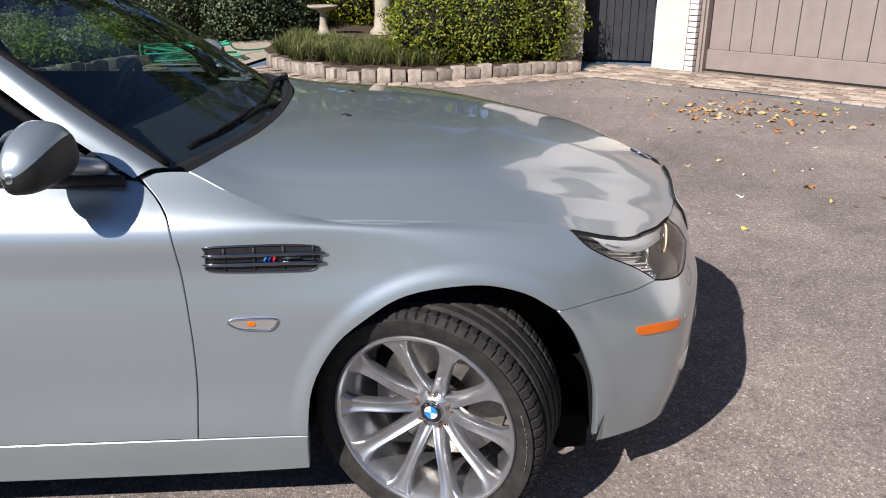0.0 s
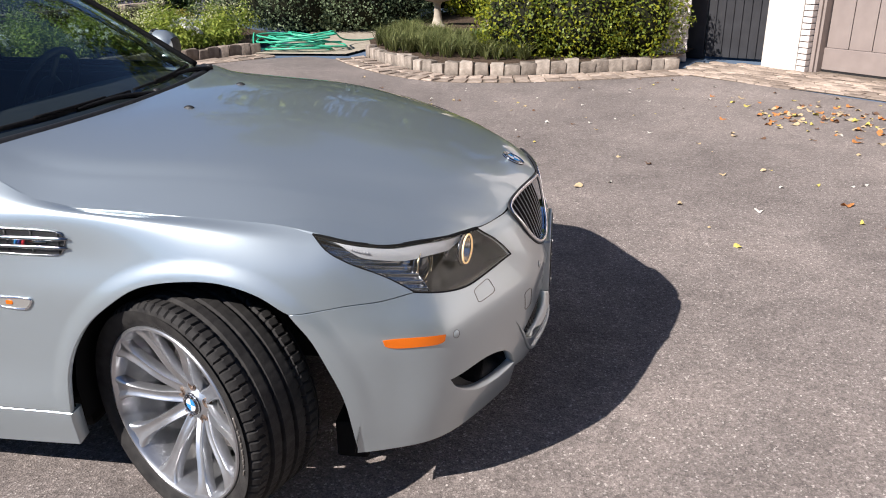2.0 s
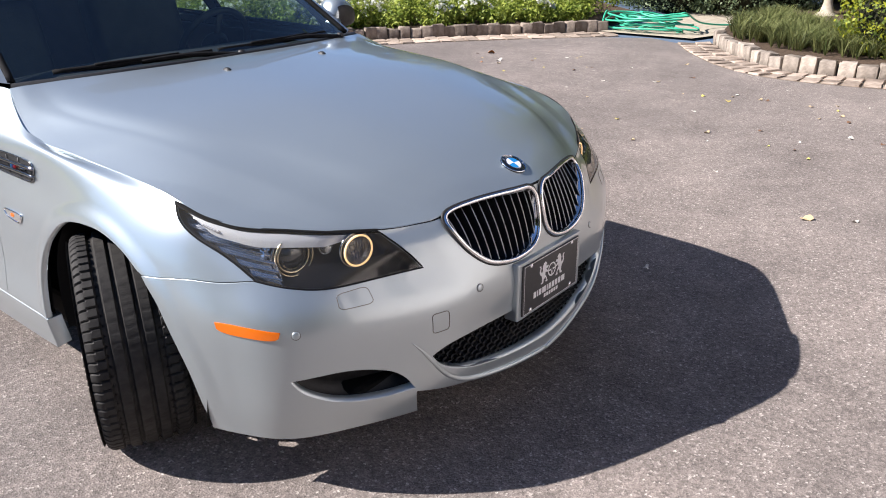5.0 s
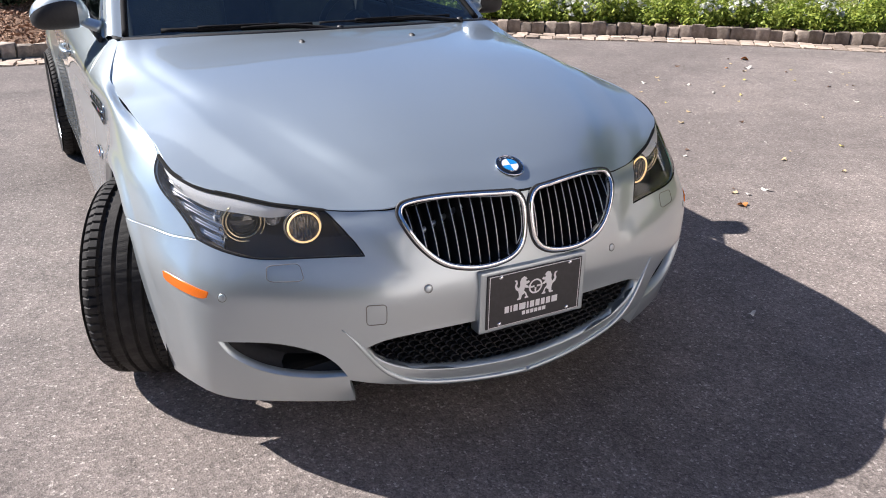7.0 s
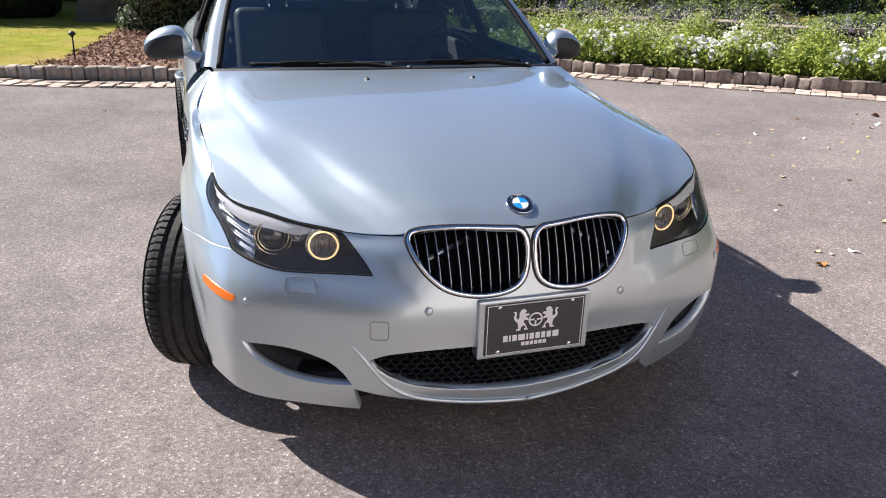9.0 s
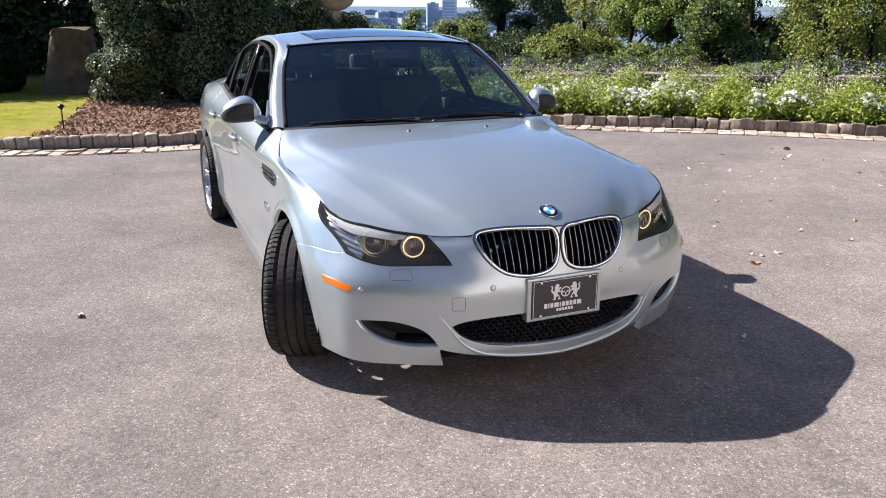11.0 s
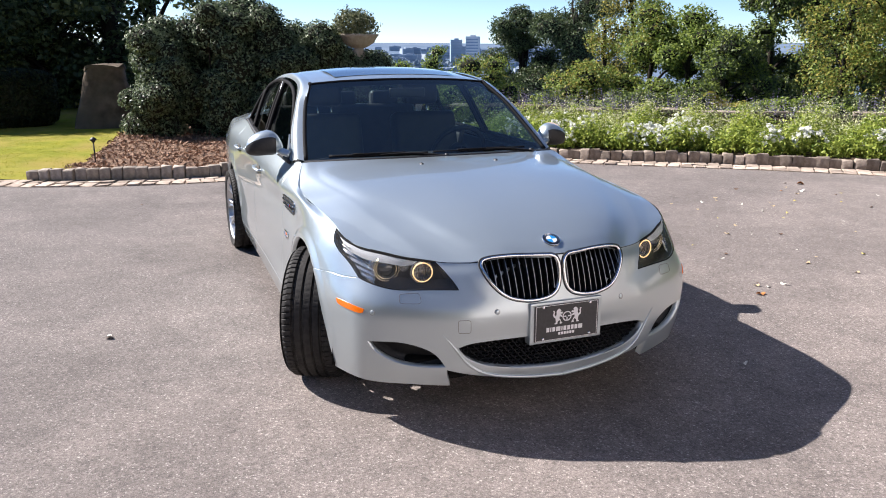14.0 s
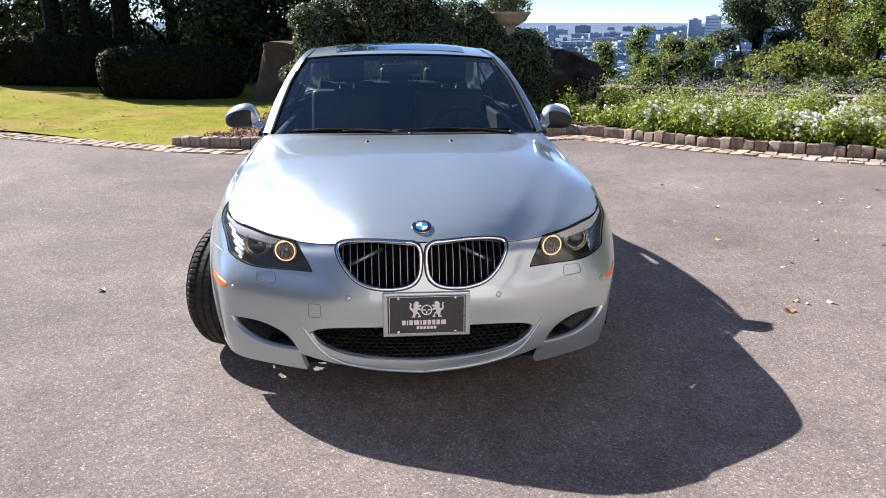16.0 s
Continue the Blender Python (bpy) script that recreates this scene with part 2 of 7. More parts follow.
HOSE = material("green_hose", (0.05, 0.42, 0.26), 0.4)
CONCRETE = mottled("cast_stone", (0.34, 0.29, 0.22), (0.46, 0.41, 0.33), 14, 0.9, 0.4, 60)
DOOR_PAINT = mottled("garage_paint", (0.25, 0.205, 0.185), (0.29, 0.24, 0.215), 6, 0.6, 0.08, 120)
WHITE_BRICK = mottled("painted_brick", (0.62, 0.56, 0.52), (0.76, 0.70, 0.66), 9, 0.75, 0.4, 60, by_object=0.08)
WHITE_STUCCO = mottled("white_stucco", (0.58, 0.54, 0.48), (0.67, 0.63, 0.57), 5, 0.85, 0.3, 90)
# dark paint, deepened further for the shade the gate stands in
GATE_PAINT = mottled("dark_gate_paint", (0.016, 0.016, 0.019), (0.028, 0.028, 0.032), 6, 0.6, 0.1, 90)
# far walls and windows are paled and blued to stand for haze
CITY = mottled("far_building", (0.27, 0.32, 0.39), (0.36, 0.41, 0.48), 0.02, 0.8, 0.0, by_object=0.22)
TOWER_BLUE = mottled("hazed_blue_tower", (0.24, 0.31, 0.41), (0.29, 0.36, 0.46), 0.03, 0.5, 0.0)
TOWER_PALE = mottled("hazed_pale_tower", (0.52, 0.55, 0.60), (0.62, 0.64, 0.67), 0.03, 0.8, 0.0)
CITY_GLASS = material("hazed_window", (0.25, 0.31, 0.39), 0.5)

for far_mat in (VALLEY, CITY, CITY_GLASS, TOWER_BLUE, TOWER_PALE):
    far_mat.node_tree.nodes["Principled BSDF"].inputs["Specular IOR Level"].default_value = 0.0
for dull in (RUBBER, VOID):
    dull.node_tree.nodes["Principled BSDF"].inputs["Specular IOR Level"].default_value = 0.2
SEAL.node_tree.nodes["Principled BSDF"].inputs["Specular IOR Level"].default_value = 0.12
# the far trees carry the haze in their leaf colour too
HAZED_TREE = leafy("hazed_tree", (0.15, 0.20, 0.245), (0.23, 0.28, 0.325), 0.9, 0.0, 0.0)

# ---- building helpers ----


def mesh_of(name, verts, faces, mat, smooth=True, normals=None, sharp=0):
    me = bpy.data.meshes.new(name)
    me.from_pydata([tuple(map(float, v)) for v in verts], [], [tuple(map(int, f)) for f in faces])
    if mat is not None:
        me.materials.append(mat)
    if smooth:
        me.polygons.foreach_set("use_smooth", [True] * len(me.polygons))
    if sharp:
        me.set_sharp_from_angle(angle=radians(sharp))
    if normals is not None:
        me.normals_split_custom_set_from_vertices([tuple(map(float, v)) for v in normals])
    me.update()
    return me


def bm_mesh(name, bm, mat, smooth=False, sharp=35):
    me = bpy.data.meshes.new(name)
    bmesh.ops.recalc_face_normals(bm, faces=bm.faces[:])
    if smooth:
        for f in bm.faces:
            f.smooth = True
        for e in bm.edges:
            if len(e.link_faces) == 2 and e.calc_face_angle(0) > radians(sharp):
                e.smooth = False
    bm.to_mesh(me)
    bm.free()
    if mat is not None:
        me.materials.append(mat)
    return me


def child(name, me, parent, label="", m=None):
    ob = new(name, me)
    ob.parent = parent
    if m is not None:
        ob.matrix_basis = m
    return tagged(ob, label) if label else ob


def part(name, bm, mat, parent, label="", smooth=False, m=None, sharp=35):
    """Links a bmesh as one mesh object under a thing or a part."""
    return child(name, bm_mesh(name, bm, mat, smooth, sharp), parent, label, m)


def thing(name, label, category, m=None, group="", kind="", me=None):
    ob = new(name, me)
    if m is not None:
        ob.matrix_basis = m
    return tagged(ob, label, category, group, kind)


def add_box(bm, lo, hi, bevel=0.0, segments=2):
    c = bmesh.ops.create_cube(bm, size=1.0)["verts"]
    for v in c:
        v.co = Vector([lo[k] + (v.co[k] + 0.5) * (hi[k] - lo[k]) for k in range(3)])
    if bevel:
        edges = list({e for v in c for e in v.link_edges})
        bmesh.ops.bevel(bm, geom=edges, offset=bevel, segments=segments, affect="EDGES", profile=0.6)
    return bm


def box(lo, hi, bevel=0.0, segments=2):
    return add_box(bmesh.new(), lo, hi, bevel, segments)


def lathe(profile, n=32, axis="z", closed=False):
    """(radius, height) pairs turned round an axis."""
    verts, faces = [], []
    for k in range(n):
        a = 2 * math.pi * k / n
        for r, h in profile:
            p = (r * math.cos(a), r * math.sin(a), h)
            verts.append(p if axis == "z" else (p[0], h, p[1]))
    w = len(profile)
    for k in range(n):
        q = (k + 1) % n
        for j in range(w if closed else w - 1):
            jj = (j + 1) % w
            f = (k * w + j, q * w + j, q * w + jj, k * w + jj)
            faces.append(f if axis == "z" else f[::-1])
    return verts, faces


def spline(points, n):
    """n points evenly spaced along a smooth curve through the given ones (numpy rows)."""
    p = np.array(points, float)
    if len(p) == 2:
        return p[0] + np.linspace(0, 1, n)[:, None] * (p[1] - p[0])
    a, b = 2 * p[0] - p[1], 2 * p[-1] - p[-2]
    q = np.vstack([a, p, b])
    t = np.linspace(0, 1, 24, endpoint=False)[:, None]
    out = []
    for k in range(len(p) - 1):
        p0, p1, p2, p3 = q[k:k + 4]
        out.append(0.5 * (2 * p1 + (p2 - p0) * t + (2 * p0 - 5 * p1 + 4 * p2 - p3) * t ** 2 + (3 * p1 - p0 - 3 * p2 + p3) * t ** 3))
    c = np.vstack(out + [p[-1:]])
    d = np.concatenate([[0], np.cumsum(np.linalg.norm(np.diff(c, axis=0), axis=1))])
    s = np.linspace(0, d[-1], n)
    return np.stack([np.interp(s, d, c[:, k]) for k in range(c.shape[1])], 1)


def tube(path, radius, n=8, closed=False, flat=1.0):
    """verts and faces of a round bar along a path; radius may be one number or one a point."""
    p = np.array(path, float)
    m = len(p)
    r = np.broadcast_to(np.array(radius, float), (m,))
    tang = np.roll(p, -1, 0) - np.roll(p, 1, 0) if closed else np.gradient(p, axis=0)
    tang /= np.linalg.norm(tang, axis=1)[:, None] + 1e-12
    up = np.array([0, 0, 1.0]) if abs(tang[0][2]) < 0.9 else np.array([1.0, 0, 0])
    verts, faces = [], []
    for k in range(m):
        side = np.cross(tang[k], up)
        side /= np.linalg.norm(side) + 1e-12
        up = np.cross(side, tang[k])
        for j in range(n):
            a = 2 * math.pi * j / n
            verts.append(p[k] + r[k] * (math.cos(a) * side + flat * math.sin(a) * up))
    for k in range(m if closed else m - 1):
        for j in range(n):
            q = (k + 1) % m
            faces.append((k * n + j, k * n + (j + 1) % n, q * n + (j + 1) % n, q * n + j))
    if not closed:
        faces.append(tuple(range(n))[::-1])
        faces.append(tuple((m - 1) * n + j for j in range(n)))
    return verts, faces


def joined(pieces):
    verts, faces = [], []
    for v, f in pieces:
        o = len(verts)
        verts.extend(v)
        faces.extend([tuple(i + o for i in q) for q in f])
    return verts, faces


def inside(poly, pts):
    """Which of pts lie in the polygon (numpy)."""
    x, y = pts[:, 0], pts[:, 1]
    res = np.zeros(len(pts), bool)
    a = poly
    b = np.roll(poly, -1, 0)
    for (x0, y0), (x1, y1) in zip(a, b):
        if y0 == y1:
            continue
        c = ((y0 > y) != (y1 > y)) & (x < (x1 - x0) * (y - y0) / (y1 - y0) + x0)
        res ^= c
    return res


def fill_outline(loops, step):
    """Triangles of a flat region: first loop the border, the rest holes. Returns points and faces; the loops' points come first."""
    from mathutils.geometry import delaunay_2d_cdt
    pts = np.vstack(loops)
    edges, o = [], 0
    for lp in loops:
        edges += [(o + k, o + (k + 1) % len(lp)) for k in range(len(lp))]
        o += len(lp)
    lo, hi = loops[0].min(0), loops[0].max(0)
    gx, gy = np.meshgrid(np.arange(lo[0] + step / 2, hi[0], step), np.arange(lo[1] + step / 2, hi[1], step), indexing="ij")
    g = np.stack([gx.ravel(), gy.ravel()], 1)
    ok = inside(loops[0], g)
    for h in loops[1:]:
        ok &= ~inside(h, g)
    g = g[ok]
    if len(g):
        near = np.full(len(g), 1e9)
        for lp in loops:
            d = lp
            for k in range(0, len(d), 200):
                near = np.minimum(near, ((g[:, None, :] - d[None, k:k + 200]) ** 2).sum(2).min(1))
        g = g[near > (0.45 * step) ** 2]
    allp = np.vstack([pts, g])
    vo, eo, fo, ov, oe, of = delaunay_2d_cdt([Vector(p) for p in allp], edges, [], 0, 1e-7)
    v = np.array([tuple(p) for p in vo])
    f = np.array([tuple(t) for t in fo])
    c = v[f].mean(1)
    ok = inside(loops[0], c)
    for h in loops[1:]:
        ok &= ~inside(h, c)
    # keep the orientation counter-clockwise
    f = f[ok]
    e1, e2 = v[f[:, 1]] - v[f[:, 0]], v[f[:, 2]] - v[f[:, 0]]
    flip = e1[:, 0] * e2[:, 1] - e1[:, 1] * e2[:, 0] < 0
    f[flip] = f[flip][:, ::-1]
    return v, f


class Skin:
    """A smooth sheet through a net of rows, sampled finely; places on it are named by two lengths (a, b)."""

    def __init__(self, rows, nu, nv, middle=""):
        """middle: where the sheet meets the car's middle line, "u" the rows' ends, "v" the last row, "v0" the first."""
        curves = np.array([self.through_knots(np.array(r, float), nu, end=middle == "u") for r in rows])
        self.p = np.stack([self.through_knots(curves[:, k], nv, middle == "v0", middle == "v") for k in range(nu)])
        du = np.gradient(self.p, axis=0)
        dv = np.gradient(self.p, axis=1)
        n = np.cross(du, dv)
        self.n = n / (np.linalg.norm(n, axis=2)[:, :, None] + 1e-12)
        self.sa = np.linalg.norm(du, axis=2).mean()
        self.sb = np.linalg.norm(dv, axis=2).mean()

    @staticmethod
    def through_knots(p, n, start=False, end=False):
        """Catmull-Rom at even steps of the knots' number, mirrored over the middle line at the marked end."""
        q = np.vstack([p[1] * [1, -1, 1] if start else 2 * p[0] - p[1], p, p[-2] * [1, -1, 1] if end else 2 * p[-1] - p[-2]])
        t = np.linspace(0, len(p) - 1, n)
        k = np.minimum(t.astype(int), len(p) - 2)
        f = (t - k)[:, None]
        p0, p1, p2, p3 = q[k], q[k + 1], q[k + 2], q[k + 3]
        return 0.5 * (2 * p1 + (p2 - p0) * f + (2 * p0 - 5 * p1 + 4 * p2 - p3) * f ** 2 + (3 * p1 - p0 - 3 * p2 + p3) * f ** 3)

    def at(self, ab, grid=None):
        g = self.p if grid is None else grid
        u = np.clip(ab[:, 0] / self.sa, 0, g.shape[0] - 1.001)
        v = np.clip(ab[:, 1] / self.sb, 0, g.shape[1] - 1.001)
        i, j = u.astype(int), v.astype(int)
        fu, fv = (u - i)[:, None], (v - j)[:, None]
        return (g[i, j] * (1 - fu) * (1 - fv) + g[i + 1, j] * fu * (1 - fv) + g[i, j + 1] * (1 - fu) * fv + g[i + 1, j + 1] * fu * fv)

    def normal(self, ab):
        n = self.at(ab, self.n)
        return n / (np.linalg.norm(n, axis=1)[:, None] + 1e-12)

    def find(self, x=None, y=None, z=None, near=None):
        """The (a, b) of the spot nearest to a place of which some coordinates are given."""
        d = np.zeros(self.p.shape[:2])
        for k, c in enumerate((x, y, z)):
            if c is not None:
                d += (self.p[:, :, k] - c) ** 2
        if near is not None:
            d[~near(self.p)] = 1e9
        i, j = np.unravel_index(np.argmin(d), d.shape)
        best, where = 1e9, None
        for di in (-1, 0):
            for dj in (-1, 0):
                a, b = i + di, j + dj
                if a < 0 or b < 0 or a + 1 >= d.shape[0] or b + 1 >= d.shape[1]:
                    continue
                fu, fv = np.meshgrid(np.linspace(0, 1, 9), np.linspace(0, 1, 9), indexing="ij")
                g = self.p
                q = (g[a, b] * ((1 - fu) * (1 - fv))[..., None] + g[a + 1, b] * (fu * (1 - fv))[..., None] + g[a, b + 1] * ((1 - fu) * fv)[..., None] + g[a + 1, b + 1] * (fu * fv)[..., None])
                e = sum((q[..., k] - c) ** 2 for k, c in enumerate((x, y, z)) if c is not None)
                m = np.unravel_index(np.argmin(e), e.shape)
                if e[m] < best:
                    best, where = e[m], ((a + fu[m]) * self.sa, (b + fv[m]) * self.sb)
        return np.array(where)


def panel(skin, loops, step=0.03, depth=0.02, gap=0.0, flip=False, lift=0.0):
    """A sheet-metal panel cut out of a skin, with a turned-in edge. Returns verts, faces, normals."""
    v2, f = fill_outline(loops, step)
    p, n = skin.at(v2), skin.normal(v2)
    p = p + n * lift
    verts, norms, faces = [p], [n], [f]
    o, start = len(p), 0
    for li, lp in enumerate(loops):
        k = len(lp)
        c, cn = skin.at(lp) + skin.normal(lp) * lift, skin.normal(lp)
        t = np.roll(c, -1, 0) - np.roll(c, 1, 0)
        t /= np.linalg.norm(t, axis=1)[:, None] + 1e-9
        out = np.cross(t, cn)
        area = np.sum(lp[:, 0] * np.roll(lp[:, 1], -1) - np.roll(lp[:, 0], -1) * lp[:, 1])
        turned = (area < 0) == (li == 0)
        if turned:
            out = -out
        ring1 = c - cn * 0.0025 + out * 0.001
        ring2 = c - cn * depth + out * 0.0005
        mid = out + cn
        mid /= np.linalg.norm(mid, axis=1)[:, None] + 1e-9
        verts += [c, ring1, ring2]
        norms += [cn, mid, out]
        i = np.arange(k)
        j = (i + 1) % k
        quads = []
        for r in (0, 1):
            a, b = o + r * k, o + (r + 1) * k
            q = np.stack([a + i, b + i, b + j, a + j], 1)
            if turned:
                q = q[:, ::-1]
            quads.append(q)
        faces += quads
        o += 3 * k
    V, N = np.vstack(verts), np.vstack(norms)
    F = [tuple(q) for blk in faces for q in blk]
    if flip:
        V, N = V * [1, -1, 1], N * [1, -1, 1]
        F = [q[::-1] for q in F]
    return V, F, N


def path_on(skin, segments, per=26, near=None):
    """A closed loop on a skin out of curves through (x, y, z) points, corners where two curves meet; None: not given."""
    out = []
    for seg in segments:
        ab = np.array([skin.find(*pt, near=near) for pt in seg])
        out.append(spline(ab, per)[:-1])
    return np.vstack(out)


def inset(loop, d):
    """The loop moved inwards by d."""
    t = np.roll(loop, -1, 0) - np.roll(loop, 1, 0)
    t /= np.linalg.norm(t, axis=1)[:, None] + 1e-9
    area = np.sum(loop[:, 0] * np.roll(loop[:, 1], -1) - np.roll(loop[:, 0], -1) * loop[:, 1])
    n = np.stack([-t[:, 1], t[:, 0]], 1) * (1 if area > 0 else -1)
    return loop + n * d

# ---- ground ----
def smooth_step(a, b, x):
    t = np.clip((x - a) / (b - a), 0, 1)
    return t * t * (3 - 2 * t)


def ground_height(x, y):
    """Level court; beyond the flower bed's wall the hillside falls to a valley that rises to far hills."""
    r = np.hypot(x, y)
    way = (-0.8 * x + 0.6 * y)
    fall = smooth_step(15, 130, way)
    far = smooth_step(900, 4600, r)
    h = -75 * fall + far * (111 + 2.5 * np.sin(np.arctan2(y, x) * 9) + 1.2 * np.sin(np.arctan2(y, x) * 23))
    h += smooth_step(60, 900, r) * (1 - fall) * 10
    return h - 0.004


def make_ground():
    rings = [0, 2, 4, 6, 8, 10, 12, 14, 17, 20, 24, 30, 40, 55, 75, 100, 140, 200, 300, 450, 700, 1000, 1500, 2100, 2800, 3500, 4100, 4700]
    n = 120
    verts, faces = [(0, 0, -0.004)], []
    for r in rings[1:]:
        a = np.linspace(0, 2 * np.pi, n, endpoint=False)
        x, y = r * np.cos(a), r * np.sin(a)
        verts += list(zip(x, y, ground_height(x, y)))
    for k in range(n):
        faces.append((0, 1 + k, 1 + (k + 1) % n))
    for j in range(len(rings) - 2):
        for k in range(n):
            a, b = 1 + j * n, 1 + (j + 1) * n
            faces.append((a + k, b + k, b + (k + 1) % n, a + (k + 1) % n))
    return verts, faces


ground = thing("ground", "wooded valley ground reaching to distant hills, haze blue in its colour", "ground", kind="structure", me=mesh_of("ground", *make_ground(), VALLEY))

# the court's border: outer line of the paver strip, from the garage round the planting beds to the lawn
ISLAND = spline([(2.55, 6.95), (1.6, 6.62), (.64, 6.34), (-.27, 6.28), (-.94, 6.6), (-1.6, 7.3), (-2.12, 8.05)], 60)
FLOWERS = spline([(-3.27, 7.95), (-4.28, 6.85), (-5.0, 5.95), (-5.92, 4.62), (-6.7, 3.7), (-7.6, 2.8)], 60)
SHRUBS = spline([(-7.6, 2.8), (-7.2, 1.6), (-6.6, .5), (-6.35, -.5), (-6.40, -1.6), (-6.7, -2.75), (-7.2, -3.75), (-8.31, -5.72), (-10.5, -9.5), (-14, -14)], 90)


FLOWERS_LONG = np.vstack([FLOWERS[0] + np.array((.68, .74)) * np.array((1.3, .65))[:, None], FLOWERS, FLOWERS[-1] + np.array((-.75, -.66)) * np.array((.5, 1.0, 1.5))[:, None]])


def outward(line, d, centre=(0, 0)):
    """The line moved away from the court by d."""
    t = np.gradient(line, axis=0)
    t /= np.linalg.norm(t, axis=1)[:, None]
    n = np.stack([-t[:, 1], t[:, 0]], 1)
    mid = line - np.array(centre)
    sign = np.sign((n * mid).sum(1))
    return line + n * sign[:, None] * d


def flat_sheet(name, outline, z, mat, label, category, step=0.6):
    v2, f = fill_outline([np.array(outline, float)], step)
    v = np.column_stack([v2, np.full(len(v2), z)])
    return thing(name, label, category, kind="structure", me=mesh_of(name, v, f, mat, False))


court_outline = np.vstack([ISLAND, [(-2.6, 8.3)], FLOWERS, SHRUBS[1:], [(-14, -16), (14, -16), (14.5, -4.0), (7.6, 3.4), (4.9, 4.55)]])
road = flat_sheet("road", court_outline, 0.0, ASPHALT, "grey-brown asphalt court with worn patches and grit", "driveway")

# ---- borders of the court: pavers, edging stones, beds ----
def along(line, pitch):
    """Even steps along a line: middle, direction."""
    d = np.concatenate([[0], np.cumsum(np.linalg.norm(np.diff(line, axis=0), axis=1))])
    n = int(d[-1] / pitch)
    s = (np.arange(n) + 0.5) * d[-1] / n
    p = np.stack([np.interp(s, d, line[:, k]) for k in (0, 1)], 1)
    q = np.stack([np.interp(s + 0.02, d, line[:, k]) for k in (0, 1)], 1) - np.stack([np.interp(s - 0.02, d, line[:, k]) for k in (0, 1)], 1)
    return p, np.arctan2(q[:, 1], q[:, 0])


def stone_mesh(name, w, d, h, mat, seed, rough=0.012):
    """A hewn block with a slightly uneven, worn top; its foot at z = 0."""
    rng = random.Random(seed)
    bm = box((-w / 2, -d / 2, 0), (w / 2, d / 2, h), min(w, d, h) * 0.10, 1)
    for v in bm.verts:
        v.co += Vector((rng.uniform(-1, 1), rng.uniform(-1, 1), rng.uniform(-1, 1))) * rough
    return bm_mesh(name, bm, mat, True, 50)


def strip_base(name, line, d0, d1, z, mat, label, category):
    a, b = outward(line, d0), outward(line, d1)
    n = len(a)
    v = [(*q, z) for q in a] + [(*q, z) for q in b]
    f = [(k, k + 1, n + k + 1, n + k) for k in range(n - 1)]
    me = mesh_of(name, v, f, mat, False)
    if me.polygons[0].normal.z < 0:
        me.flip_normals()
    return thing(name, label, category, kind="structure", me=me)


JOINT = mottled("joint_sand", (0.16, 0.13, 0.10), (0.28, 0.23, 0.18), 60, 0.95, 0.6, 200)
PAVER_MESHES = [stone_mesh("paver", 0.165, 0.205, 0.05, PAVER, 10 + k, 0.007) for k in range(6)]
EDGE_MESHES = [stone_mesh("edging_stone", 0.165 + 0.012 * (k % 3), 0.13, 0.24, EDGE_STONE, 30 + k, 0.009) for k in range(6)]
EDGE_MESHES_SHADED = [stone_mesh("edging_stone", 0.165 + 0.012 * (k % 3), 0.13, 0.24, EDGE_SHADED, 30 + k, 0.010) for k in range(6)]
stone_rng = random.Random(5)


def lay_border(line, meshes, pitch=0.178, last=None, z=0.002):
    """Two courses of setts flush with the asphalt and a row of upright stones behind them, up to the y named."""
    base = strip_base("pavement", line, -0.01, 0.44, z, JOINT, "flush courses of pale granite setts along the court", "paving")
    for row in (0, 1):
        p, a = along(outward(line, 0.105 + .215 * row), 0.176)
        for q, ang in zip(p, a):
            ob = child("paver", stone_rng.choice(PAVER_MESHES), base, "", pose(q[0], q[1], -0.036 + stone_rng.uniform(-.004, .006), stone_rng.uniform(-1, 1), stone_rng.uniform(-1.5, 1.5), math.degrees(ang) + stone_rng.uniform(-5, 5)))
            ob.scale = (stone_rng.uniform(.88, 1.02), stone_rng.uniform(.92, 1.01), 1)
    p, a = along(outward(line, 0.51), pitch)
    kerb = thing("kerb", "row of upright weathered stone blocks edging the planting", "edging", kind="structure")
    for q, ang in zip(p, a):
        if last is not None and q[1] < last:
            break
        ob = child("edging_stone", stone_rng.choice(meshes), kerb, "", pose(q[0], q[1], -0.082 + stone_rng.uniform(-.02, .012), stone_rng.uniform(-2.5, 2.5), stone_rng.uniform(-2, 2), math.degrees(ang) + stone_rng.uniform(-3, 3)))
        ob.scale = (pitch / .178 * stone_rng.uniform(.98, 1.05), 1, stone_rng.uniform(.92, 1.04))
    return base


def bed_sheet(name, outline, z, mat, label, category="planting bed", bump=0.03, step=0.35, slope=None):
    v2, f = fill_outline([np.array(outline, float)], step)
    h = [z + bump * noise.noise(Vector((a * 1.7, b * 1.7, z * 9))) + (slope(a, b) if slope else 0) for a, b in v2]
    return thing(name, label, category, kind="structure", me=mesh_of(name, np.column_stack([v2, h]), f, mat, True))


edge_f, edge_s, edge_i = outward(FLOWERS, 0.55), outward(SHRUBS, 0.55), outward(ISLAND, 0.55)
wall_line = outward(FLOWERS_LONG, 3.0)
flower_bed = bed_sheet("flower_bed", np.vstack([edge_f, outward(FLOWERS_LONG, .9)[-3:], outward(FLOWERS_LONG, 3.9)[::-1], outward(FLOWERS_LONG, 1.6)[:1]]), 0.12, SOIL, "dark soil of the flower bed behind the stone edging")
